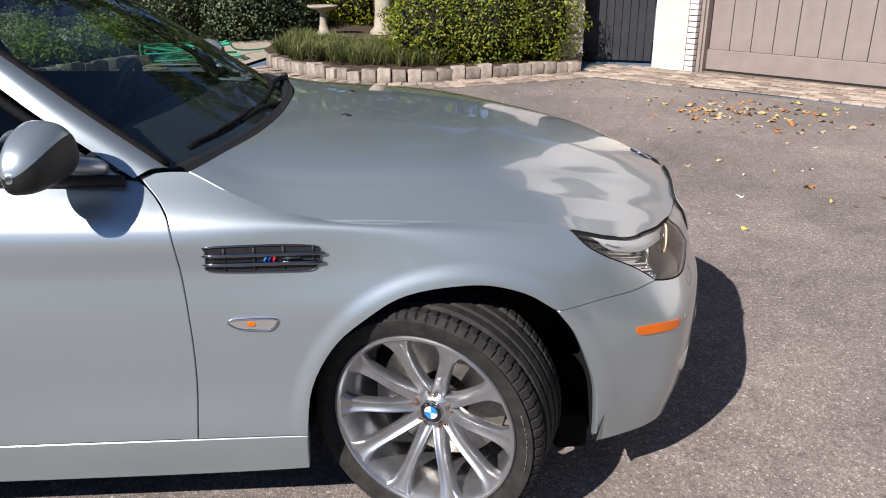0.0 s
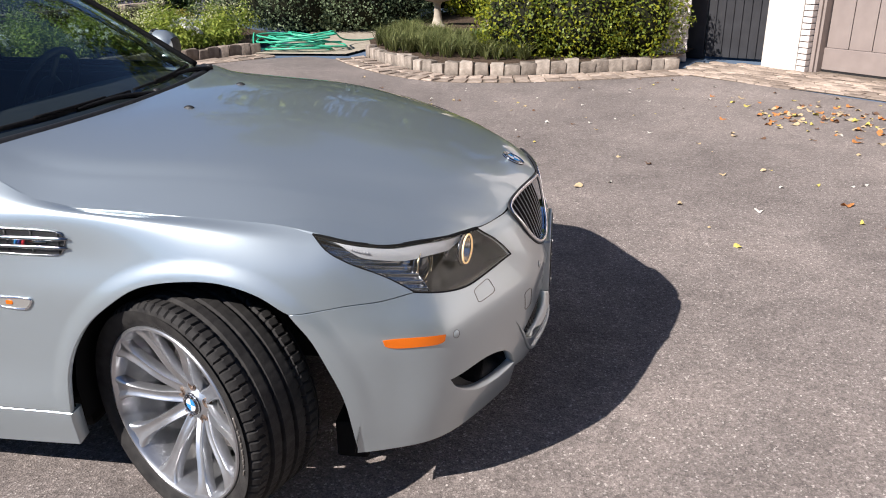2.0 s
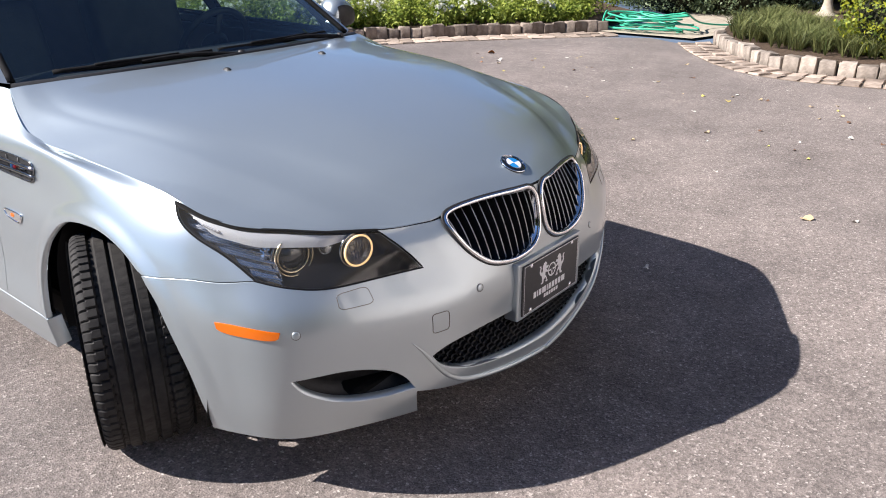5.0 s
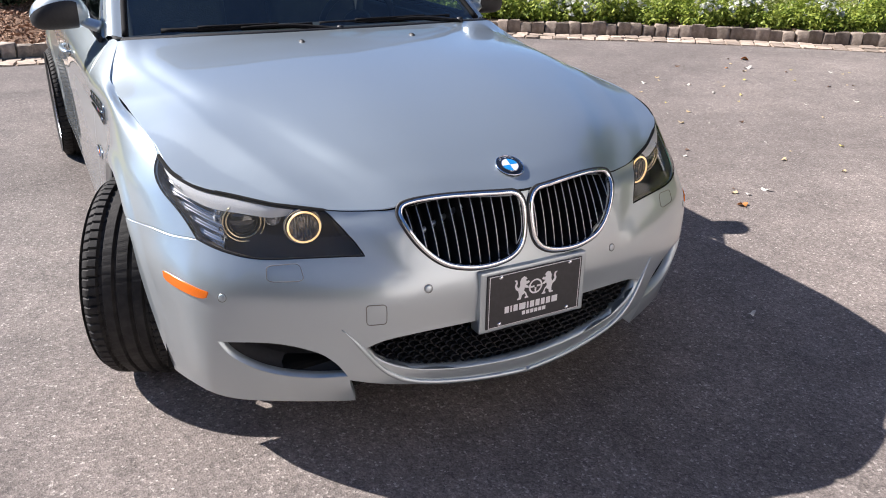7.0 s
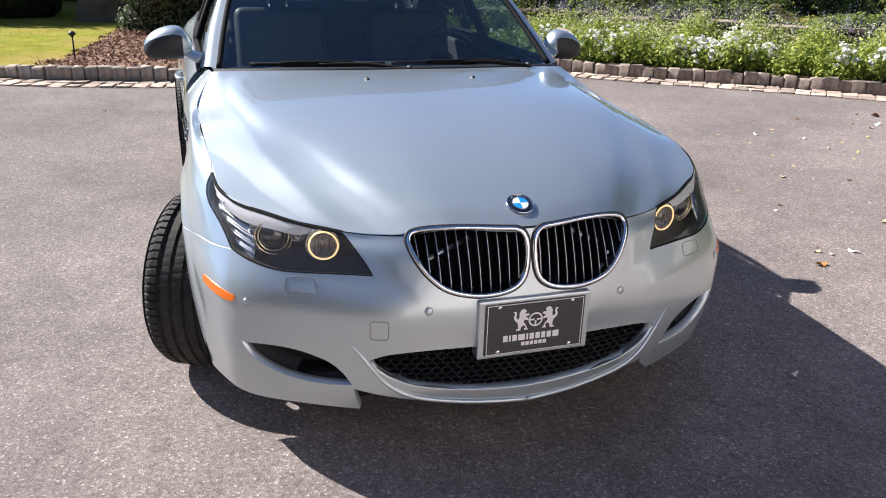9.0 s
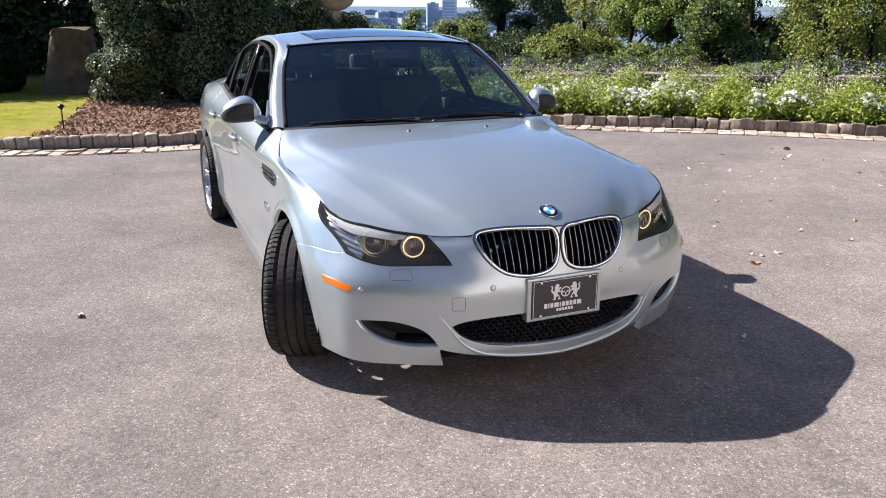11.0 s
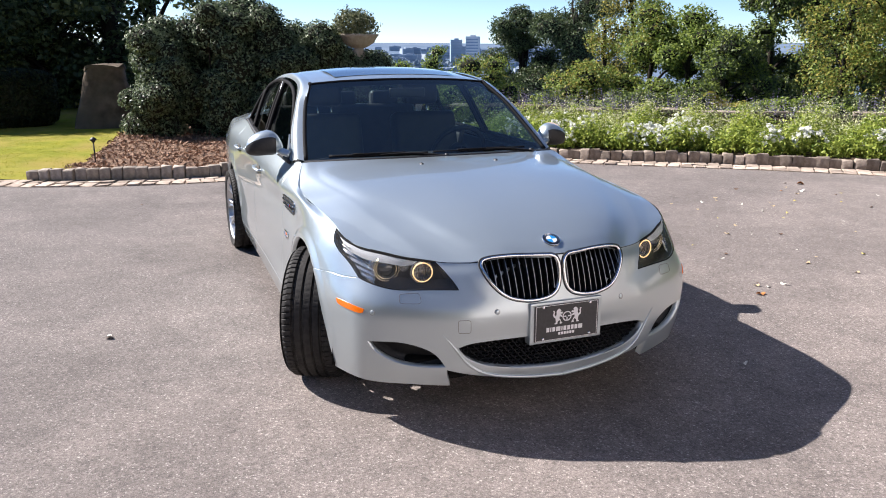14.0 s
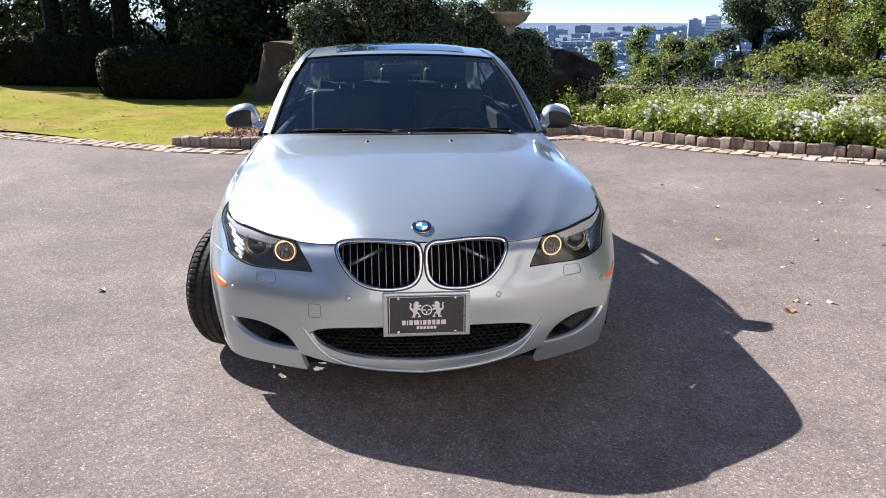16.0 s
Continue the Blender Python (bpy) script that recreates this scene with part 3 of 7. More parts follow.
island_bed = bed_sheet("island_bed", np.vstack([edge_i, [(-1.9, 9.2), (-1.7, 14.0), (2.4, 12.0), (2.75, 8.4)]]), 0.12, SOIL, "dark soil bed behind pale stone edging")
mulch_bed = bed_sheet("mulch_bed", np.vstack([edge_s[:int(len(edge_s) * .32)], [(-8.2, -2.3), (-12.0, -1.9), (-14.5, -1.5), (-15.0, 3.5), (-11.5, 6.5)]]), 0.10, MULCH, "reddish-brown bark mulch under the large shrub", bump=0.06)


def lawn_rise(a, b):
    """The lawn climbs gently away from the court, more towards the wood."""
    return 0.012 * max(0, math.hypot(a + 7, b + 3) - 1) + .055 * max(0, -b - 4.5) * min(1, max(0, (-a - 9) / 4))


lawn_edge = np.vstack([outward(SHRUBS, 0.43)[int(len(SHRUBS) * .31):], [(-30, -16), (-32, -2), (-16, -1.0), (-12.0, -1.9), (-8.2, -2.3)]])
lawn = bed_sheet("lawn", lawn_edge, 0.016, LAWN, "sunlit yellow-green mown lawn with a few fallen leaves", "lawn", bump=0.012, step=0.8, slope=lawn_rise)
path = bed_sheet("garden_path", [(-3.4, 8.35), (-2.05, 8.35), (-1.75, 9.4), (-1.9, 14), (-3.6, 14), (-3.3, 9.8)], 0.03, CONCRETE, "pale stone path between the beds", "path", bump=0.0)
lay_border(ISLAND, EDGE_MESHES)
lay_border(np.vstack([FLOWERS[:1] + [(.24, .26)], FLOWERS, FLOWERS[-1:] + [(-.42, -.36)]]), EDGE_MESHES_SHADED, 0.156)
lay_border(np.vstack([SHRUBS[:1] + [(-.12, .42)], SHRUBS[:66]]), EDGE_MESHES, 0.148, -2.9, 0.0035)
# cobbled apron before the garage
apron_outline = [(2.32, 7.05), (2.82, 6.58), (3.77, 5.78), (4.8, 4.78), (6.6, 3.0), (7.9, 3.4), (5.6, 5.82), (4.05, 7.42), (3.4, 7.75), (2.7, 8.0)]
apron = bed_sheet("garage_apron", apron_outline, 0.004, JOINT, "strip of pale granite setts before the garage", "paving", bump=0.0)
SETT_MESHES = [stone_mesh("sett", 0.20, 0.11, 0.05, PAVER, 60 + k, 0.006) for k in range(4)]
along_g, across_g = np.array((0.70, -0.714)), np.array((0.714, 0.70))
poly = np.array(apron_outline)
for row in range(12):
    for col in range(34):
        q = np.array((2.1, 7.05)) + along_g * (col + .5 * (row % 2)) * .212 + across_g * (row * .118 + .03)
        if inside(poly, q[None])[0]:
            child("sett", stone_rng.choice(SETT_MESHES), apron, "", pose(q[0], q[1], -.035 + stone_rng.uniform(-.003, .004), 0, 0, -45.6 + stone_rng.uniform(-3, 3)))

# ---- the car ----
# half-width and height of the body's side at nine stations along it, then five places round the front corner to the middle
STATIONS = (-4.0, -3.35, -2.9, -2.2, -1.4, -0.66, -0.3, 0.05, 0.3)


def body_row(widths, heights, front):
    flank = [(x, -s, z) for x, s, z in zip(STATIONS, widths, heights)]
    return flank + [(x, -s, z) for x, s, z in front]


BODY = Skin([
    body_row((.80, .88, .90, .90, .915, .93, .935, .935, .925), (.25, .22, .19, .163, .163, .165, .172, .18, .186),
             ((.50, .872, .188), (.66, .775, .19), (.80, .52, .187), (.875, .30, .198), (.925, 0, .210))),
    body_row((.84, .905, .925, .925, .93, .945, .95, .95, .945), (.32, .30, .29, .285, .285, .287, .287, .288, .288),
             ((.513, .885, .29), (.672, .80, .29), (.825, .53, .28), (.893, .30, .285), (.93, 0, .285))),
    body_row((.85, .91, .93, .925, .93, .935, .945, .955, .95), (.42, .42, .42, .42, .42, .42, .42, .42, .42),
             ((.525, .895, .42), (.690, .80, .41), (.845, .50, .41), (.895, .28, .405), (.915, 0, .40))),
    body_row((.855, .915, .935, .925, .93, .932, .94, .955, .95), (.55, .55, .55, .55, .55, .55, .55, .55, .55),
             ((.52, .90, .54), (.69, .79, .525), (.85, .47, .52), (.905, .25, .51), (.92, 0, .50))),
    body_row((.86, .92, .94, .925, .927, .927, .935, .957, .945), (.66, .65, .65, .65, .65, .65, .65, .64, .63),
             ((.50, .872, .645), (.675, .745, .620), (.81, .455, .615), (.88, .24, .60), (.90, 0, .60))),
    body_row((.85, .915, .935, .92, .92, .918, .918, .94, .918), (.78, .76, .75, .75, .75, .75, .745, .735, .725),
             ((.47, .855, .72), (.64, .725, .69), (.767, .484, .677), (.855, .24, .68), (.885, 0, .68))),
    body_row((.79, .875, .895, .905, .912, .912, .905, .905, .882), (.94, .92, .91, .89, .877, .868, .855, .825, .79),
             ((.455, .84, .765), (.605, .715, .728), (.735, .50, .705), (.828, .25, .727), (.875, 0, .725))),
    body_row((.70, .765, .79, .825, .843, .80, .868, .862, .846), (.985, 1.018, 1.03, 1.005, .985, .985, .868, .849, .828),
             ((.44, .832, .785), (.575, .72, .752), (.715, .52, .724), (.815, .25, .749), (.868, 0, .746))),
], 860, 260, "u")


def flare(skin, x, z, r, width, height):
    """Pushes the skin out in a soft ring round a wheel opening."""
    d = np.hypot(skin.p[:, :, 0] - x, skin.p[:, :, 2] - z) - r
    w = np.clip((width - d) / 0.048, 0, 1)
    w = w * w * (3 - 2 * w) * (skin.p[:, :, 1] < -0.7) * np.clip((skin.p[:, :, 2] - 0.22) / 0.2, 0, 1)
    skin.p = skin.p + skin.n * (w * height)[:, :, None]
    n = np.cross(np.gradient(skin.p, axis=0), np.gradient(skin.p, axis=1))
    skin.n = n / (np.linalg.norm(n, axis=2)[:, :, None] + 1e-12)


def crease(skin, inner, height, width, keep=None):
    """Raises the sheet on the inner side of a line, with a crisp shoulder outside it; inner: how far within the line each spot lies."""
    d = inner(skin.p)
    up = np.where(d < 0, np.clip(1 + d / width, 0, 1) ** 2, 1 - .9 * smooth_step(0, .40, d))
    soft = np.exp(-(d / .010) ** 2) * .10
    skin.p = skin.p + skin.n * ((up - soft) * height * (1 if keep is None else keep(skin.p)))[:, :, None]
    n = np.cross(np.gradient(skin.p, axis=0), np.gradient(skin.p, axis=1))
    skin.n = n / (np.linalg.norm(n, axis=2)[:, :, None] + 1e-12)


# shoulders beside the grilles, fading downwards
crease(BODY, lambda p: p[:, :, 1] + np.interp(p[:, :, 2], (.50, .56, .62, .70, .75), (.27, .33, .375, .41, .42)), .004, .06,
       lambda p: smooth_step(.50, .61, p[:, :, 2]) * smooth_step(.735, .67, p[:, :, 2]) * (p[:, :, 0] > .55))
flare(BODY, 0.035, 0.31, 0.40, 0.056, 0.007)
flare(BODY, -2.889, 0.33, 0.385, 0.058, 0.007)


def on_flank(p):
    return (p[:, :, 0] < 0.62) & (p[:, :, 1] < -0.7)


def on_nose(p):
    return p[:, :, 0] > 0.25


def side_seg(*xz):
    return [(x, None, z) for x, z in xz]


ARCH_REAR = side_seg((-.372, .288), (-.357, .411), (-.314, .51), (-.231, .603), (-.101, .685), (.07, .709), (.2, .681), (.286, .63))
ARCH_FRONT = side_seg((.286, .63), (.356, .518), (.411, .36), (.429, .188))
SEAM = [(.286, -.95, .63), (.402, -.915, .639), (.505, -.872, .642), (.582, -.82, .648)]
LAMP_TAIL = [(.582, -.82, .648), (.50, -.848, .706), (.415, -.853, .735), (.362, -.853, .765), (.332, -.855, .812)]
SHUT = [(.332, -.855, .812), (.25, -.85, .83), (.093, -.86, .847), (-.123, -.866, .858), (-.30, -.868, .868), (-.403, -.868, .882), (-.54, -.835, .938), (-.633, -.802, .982)]
GAP = [(-.754, None, .975), (-.692, None, .916), (-.668, None, .857), (-.651, None, .704), (-.645, None, .503), (-.66, None, .289)]
LAMP_TOP = [(.332, -.855, .812), (.445, -.83, .782), (.51, -.789, .764), (.575, -.72, .751), (.65, -.61, .738), (.715, -.52, .722)]
LAMP_INNER = [(.715, -.52, .722), (.742, -.500, .701), (.767, -.484, .677), (.785, -.469, .656), (.800, -.458, .637), (.812, -.448, .617)]
LAMP_LOW = [(.812, -.449, .617), (.76, -.58, .617), (.71, -.69, .616), (.656, -.764, .628), (.582, -.82, .648)]
NOSE_EDGE = [(.715, -.52, .722), (.758, -.435, .719), (.79, -.355, .722), (.805, -.283, .741), (.827, -.189, .750), (.849, -.094, .748), (.868, 0, .744)]


def body_panel(name, loops, parent, step=0.03, depth=0.02, shrink=0.0022, mat=None, label="", lift=0.0):
    """A right-hand body panel and its left-hand twin."""
    obs = []
    cut = [inset(loops[0], shrink)] + [inset(h, -0.0005) for h in loops[1:]]
    for flip in (False, True):
        v, f, n = panel(BODY, cut, step, depth, flip=flip, lift=lift)
        obs.append(child(name, mesh_of(name, v, f, mat or PAINT, True, n), parent, label))
    return obs


car = thing("car", "silver-blue metallic four-door saloon parked on asphalt with its front wheels turned", "car", pose(0, 0, 0.02))
fender_loop = np.vstack([path_on(BODY, [side_seg((-.66, .289), (-.372, .288)), ARCH_REAR], 40, on_flank), path_on(BODY, [SEAM, LAMP_TAIL], 26, on_nose),
                         path_on(BODY, [SHUT, [SHUT[-1], (-.70, None, .983), GAP[0]], GAP], 40)])
body_panel("front_fender", [fender_loop], car, 0.009)

REAR_X = -2.889
RADIUS = 0.375


def arch_points(x, a0, a1, n=9, r=RADIUS, z=0.33):
    return [(x + r * math.cos(radians(a0 + (a1 - a0) * k / (n - 1))), None, z + r * math.sin(radians(a0 + (a1 - a0) * k / (n - 1)))) for k in range(n)]


BELT = [(-.754, -.83, .975), (-1.0, -.84, .985), (-1.4, -.845, .985), (-1.74, -.847, .992)]
POST = [(-1.74, None, .992), (-1.735, None, .86), (-1.725, None, .6), (-1.72, None, .288)]
front_door_loop = path_on(BODY, [side_seg((-1.72, .287), (-.66, .289)), GAP[::-1], BELT, POST], 30, on_flank)
BELT_REAR = [(-1.74, -.847, .992), (-2.2, -.825, 1.003), (-2.72, -.80, 1.025)]
rear_door_loop = path_on(BODY, [side_seg((-2.50, .287), (-1.72, .287)), POST[::-1], BELT_REAR, [(-2.72, None, 1.025), (-2.76, None, .88), (-2.72, None, .74), (-2.66, None, .66), (-2.56, None, .53), (-2.505, None, .40), (-2.50, None, .287)]], 30, on_flank)
front_door, front_door_left = body_panel("front_door", [front_door_loop], car)
rear_door, rear_door_left = body_panel("rear_door", [rear_door_loop], car)
sill_loop = path_on(BODY, [side_seg((-2.515, .166), (-1.4, .164), (-.377, .173)), side_seg((-.377, .173), (-.373, .286)), side_seg((-.373, .286), (-1.4, .284), (-2.50, .284)), side_seg((-2.50, .284), (-2.515, .166))], 30, on_flank)
body_panel("sill", [sill_loop], car, depth=0.05)
quarter_loop = path_on(BODY, [side_seg((-3.99, .30), (-3.26, .25)), arch_points(REAR_X, 192, 12, 13), [(-2.515, None, .40), (-2.66, None, .66), (-2.72, None, .74), (-2.76, None, .88), (-2.72, None, 1.025)],
                              [(-2.72, -.80, 1.025), (-3.35, -.765, 1.018), (-3.99, -.70, .985)], side_seg((-3.99, .975), (-3.99, .30))], 30, lambda p: p[:, :, 0] < -1)
body_panel("rear_quarter", [quarter_loop], car)

# the front bumper, one piece from arch to arch, with its openings
LIP_TIP = [(.429, -.91, .188), (.53, -.86, .188), (.66, -.775, .190), (.75, -.65, .188), (.815, -.49, .188)]
NOTCH = [(.815, -.49, .188), (.82, -.505, .272)]
LIP_LOW = [(.82, -.505, .272), (.862, -.36, .238), (.90, -.2, .218), (.925, 0, .211)]
GRILLE_TOP = [(None, -.468, .372), (None, -.40, .392), (None, -.2, .402), (.915, 0, .404)]
GRILLE_LOW = [(.93, 0, .262), (None, -.2, .267), (None, -.34, .288), (None, -.43, .328), (None, -.468, .372)]
bumper_loop = path_on(BODY, [LIP_TIP, NOTCH, LIP_LOW, [(.925, 0, .211), (.93, 0, .262)], GRILLE_LOW, GRILLE_TOP, [(.915, 0, .404), (.9, 0, .6), (.868, 0, .744)], NOSE_EDGE[::-1], LAMP_INNER, LAMP_LOW, SEAM[::-1]], 30, on_nose)
bumper_loop = np.vstack([bumper_loop, path_on(BODY, [ARCH_FRONT], 30, lambda p: on_flank(p) & on_nose(p))])
KIDNEY = [(None, -.343, .715), (None, -.318, .737), (None, -.24, .747), (None, -.12, .751), (None, -.045, .746), (None, -.016, .722), (None, -.012, .67), (None, -.022, .612), (None, -.056, .579), (None, -.12, .566), (None, -.19, .569), (None, -.258, .590), (None, -.308, .635), (None, -.338, .685)]


def closed_path(skin, pts, n, near):
    """A smooth closed loop on a skin."""
    ab = np.array([skin.find(*q, near=near) for q in pts])
    k = len(ab)
    ext = np.vstack([ab[-3:], ab, ab[:3]])
    full = spline(ext, n * 2)
    a = np.argmin(((full - ab[0]) ** 2).sum(1)[:n])
    b = n + np.argmin(((full - ab[0]) ** 2).sum(1)[n:])
    return spline(full[a:b + 1], n + 1)[:-1]


kidney_loop = closed_path(BODY, KIDNEY[::-1], 110, on_nose)
INTAKE = [(.673, -.817, .392), (.751, -.703, .396), (.80, -.60, .37), (.823, -.545, .33), (.832, -.514, .284)]
INTAKE_LOW = [(.832, -.514, .284), (.786, -.613, .282), (.735, -.71, .301), (.693, -.788, .347), (.673, -.817, .392)]
intake_loop = path_on(BODY, [INTAKE, INTAKE_LOW], 40, on_nose)


def mirrored(v, f, n):
    return v * [1, -1, 1], [q[::-1] for q in f], n * [1, -1, 1]


def both(v, f, n):
    mid = np.abs(v[:, 1]) < 0.0045
    v, n = v.copy(), n.copy()
    v[mid, 1] = 0
    n[mid, 1] = 0
    n /= np.linalg.norm(n, axis=1)[:, None] + 1e-9
    v2, f2, n2 = mirrored(v, f, n)
    o = len(v)
    return np.vstack([v, v2]), list(f) + [tuple(i + o for i in q) for q in f2], np.vstack([n, n2])


# the grille opening reaches the middle line, so the two halves are cut where they meet
v, f, n = panel(BODY, [inset(bumper_loop, 0.0022) + 0, kidney_loop, intake_loop], 0.022, 0.03)
v, f, n = both(v, f, n)
bumper = child("front_bumper", mesh_of("front_bumper", v, f, PAINT, True, n), car)

# the hood
hood_rows = [
    [(-.47, 0, 1.003), (-.25, 0, .997), (.1, 0, .967), (.4, 0, .917), (.62, 0, .858), (.78, 0, .794), (.868, 0, .746)],
    [(-.48, -.25, 1.001), (-.265, -.25, .993), (.09, -.25, .963), (.385, -.245, .913), (.60, -.23, .855), (.75, -.21, .797), (.83, -.19, .752)],
    [(-.515, -.48, .997), (-.31, -.49, .974), (.05, -.48, .943), (.34, -.45, .892), (.56, -.41, .835), (.715, -.335, .786), (.812, -.27, .746)],
    [(-.575, -.66, .989), (-.33, -.68, .944), (.03, -.648, .914), (.28, -.59, .874), (.52, -.515, .815), (.675, -.43, .770), (.79, -.36, .726)],
    [(-.60, -.735, .985), (-.355, -.765, .913), (.01, -.725, .889), (.27, -.675, .858), (.50, -.60, .800), (.65, -.50, .758), (.77, -.41, .721)],
    [(-.615, -.775, .984), (-.375, -.815, .896), (-.04, -.795, .873), (.26, -.765, .845), (.475, -.71, .788), (.615, -.605, .752), (.745, -.465, .720)],
    [(-.633, -.802, .982), (-.403, -.868, .882), (-.123, -.866, .858), (.25, -.85, .83), (.445, -.83, .783), (.575, -.72, .751), (.715, -.52, .722)],
]
HOOD = Skin(hood_rows[::-1], 280, 240, "v")


def fold_hood(skin):
    """Two folds a side, from the windshield's corners to the grilles; the rim and the middle line stay where they are."""
    x, across = skin.p[:, :, 0], -skin.p[:, :, 1]
    rim = across[:, :1]
    outer = np.minimum(np.interp(x, (-.5, .09, .3, .49, .62, .76), (.80, .725, .695, .63, .575, .50)), rim - .035)
    inner = np.minimum(np.interp(x, (-.5, .16, .49, .71), (.76, .615, .48, .33)), outer - .02)

    def past(line, q):
        return .006 * np.log1p(np.exp(np.clip((q - line) / .006, -40, 40)))

    drop = .16 * past(outer, across) + .06 * past(inner, across)
    whole = .16 * past(outer, rim) + .06 * past(inner, rim)
    skin.p[:, :, 2] += (whole * (across / np.maximum(rim, .05)) ** 2 - drop) * (.15 + .85 * smooth_step(.84, .60, x)) * (.45 + .55 * smooth_step(-.62, -.30, x))
    n = np.cross(np.gradient(skin.p, axis=0), np.gradient(skin.p, axis=1))
    skin.n = n / (np.linalg.norm(n, axis=2)[:, :, None] + 1e-12)


fold_hood(HOOD)
HOOD.p[:, -1, 1] = 0
HOOD.n[:, -1, 1] = 0
na, nb = HOOD.sa * 279, HOOD.sb * 239
hood_loop = np.vstack([np.stack([np.linspace(0, na, 60), np.zeros(60)], 1)[:-1], np.stack([np.full(50, na), np.linspace(0, nb, 50)], 1)[:-1],
                       np.stack([np.linspace(na, 0, 60), np.full(60, nb)], 1)[:-1], np.stack([np.zeros(50), np.linspace(nb, 0, 50)], 1)[:-1]])
cut = inset(hood_loop, 0.0025)
cut[cut[:, 1] > nb - 0.004, 1] = nb
cut[cut[:, 0] > na - 0.004, 0] = na - 0.006
v, f, n = both(*panel(HOOD, [cut], 0.013, 0.02))
hood = child("hood", mesh_of("hood", v, f, PAINT, True, n), car)

# added inner shell, near-black in place of the shade behind the gaps
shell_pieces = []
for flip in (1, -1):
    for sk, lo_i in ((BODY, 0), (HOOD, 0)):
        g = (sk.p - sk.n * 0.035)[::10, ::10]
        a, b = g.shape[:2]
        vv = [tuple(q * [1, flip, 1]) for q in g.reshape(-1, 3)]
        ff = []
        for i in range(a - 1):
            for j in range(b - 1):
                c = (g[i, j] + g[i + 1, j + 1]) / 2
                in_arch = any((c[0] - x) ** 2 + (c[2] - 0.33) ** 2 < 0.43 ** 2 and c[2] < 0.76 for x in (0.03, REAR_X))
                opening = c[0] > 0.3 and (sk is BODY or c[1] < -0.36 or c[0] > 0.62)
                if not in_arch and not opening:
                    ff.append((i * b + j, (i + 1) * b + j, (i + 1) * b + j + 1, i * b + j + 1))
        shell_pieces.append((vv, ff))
child("gap_shade_shell", mesh_of("gap_shade_shell", *joined(shell_pieces), VOID), car)
# a near-black tube drawn along the hood's front gap for the gap's shade
edge = path_on(BODY, [[(.332, -.855, .812), (.445, -.83, .782), (.51, -.789, .764), (.575, -.72, .751), (.65, -.61, .738)], NOSE_EDGE], 40, on_nose)
edge3 = BODY.at(edge) - BODY.normal(edge) * 0.0050 + [-.001, 0, 0.0]
edge3[-1, 1] = 0
gap_line = np.vstack([edge3, (edge3 * [1, -1, 1])[::-1][1:]])
child("hood_gap_line", mesh_of("hood_gap_line", *tube(gap_line, 0.0062, 8), VOID), car)

# ---- glass, pillars and roof ----
def half_sheet(name, rows, nu, nv, mat, parent, label="", whole=True, lift=0.0, solid=0.0, middle="u"):
    """A lofted sheet; whole: joined to its mirror image over the middle line, else made once for each side."""
    sk = Skin(rows, nu, nv, middle if whole else "")
    p, n = (sk.p + sk.n * lift).reshape(-1, 3), sk.n.reshape(-1, 3)
    f = [(i * nv + j, (i + 1) * nv + j, (i + 1) * nv + j + 1, i * nv + j + 1) for i in range(nu - 1) for j in range(nv - 1)]
    if solid:
        o = len(p)
        rim = [i * nv for i in range(nu)] + [(nu - 1) * nv + j for j in range(1, nv)] + [i * nv + nv - 1 for i in range(nu - 2, -1, -1)] + [j for j in range(nv - 2, 0, -1)]
        low = [q + o for q in rim]
        f = f + [tuple(q + o for q in t)[::-1] for t in f] + [(b, a, c, d) for a, b, c, d in zip(rim, rim[1:] + rim[:1], low, low[1:] + low[:1])]
        p, n = np.vstack([p, p - n * solid]), np.vstack([n, -n])
    if whole:
        return [child(name, mesh_of(name, *both(p, f, n)[:2], mat, True, both(p, f, n)[2] if not solid else None), parent, label)]
    obs = [child(name, mesh_of(name, p, f, mat, True, None if solid else n), parent, label)]
    m = mirrored(p, f, n)
    obs.append(child(name, mesh_of(name, m[0], m[1], mat, True, None if solid else m[2]), parent, label))
    return obs


WIND = [
    [(-.69, -.775, .983), (-.59, -.52, .988), (-.52, -.25, .990), (-.50, 0, .991)],
    [(-.89, -.735, 1.120), (-.80, -.50, 1.135), (-.745, -.25, 1.143), (-.73, 0, 1.145)],
    [(-1.10, -.680, 1.265), (-1.03, -.46, 1.288), (-.99, -.23, 1.300), (-.975, 0, 1.303)],
    [(-1.30, -.605, 1.385), (-1.245, -.42, 1.402), (-1.215, -.21, 1.411), (-1.205, 0, 1.414)],
]
windshield = half_sheet("windshield", WIND, 24, 24, GLASS, car, "large tinted laminated windshield")[0]
windshield.visible_shadow = False
for sgn in (1, -1):
    edge_w = spline([(x - .004, (y + .008) * sgn, z + .004) for x, y, z in ((-.69, -.775, .983), (-.89, -.735, 1.120), (-1.10, -.680, 1.265), (-1.30, -.605, 1.385))], 24)
    child("windshield_seal", mesh_of("windshield_seal", *tube(edge_w, 0.013, 6), SEAL), windshield)
top_w = spline([(-1.30, -.605, 1.385), (-1.245, -.42, 1.402), (-1.215, -.21, 1.411), (-1.205, 0, 1.414), (-1.215, .21, 1.411), (-1.245, .42, 1.402), (-1.30, .605, 1.385)], 40)
child("windshield_seal", mesh_of("windshield_seal", *tube(top_w, 0.008, 6), SEAL), windshield)
RAIL_OUT = [(-.76, -.835, .975), (-.98, -.79, 1.125), (-1.20, -.715, 1.275), (-1.45, -.65, 1.375), (-1.9, -.63, 1.408), (-2.35, -.64, 1.375), (-2.65, -.675, 1.27), (-2.88, -.735, 1.115), (-3.08, -.782, 1.025)]
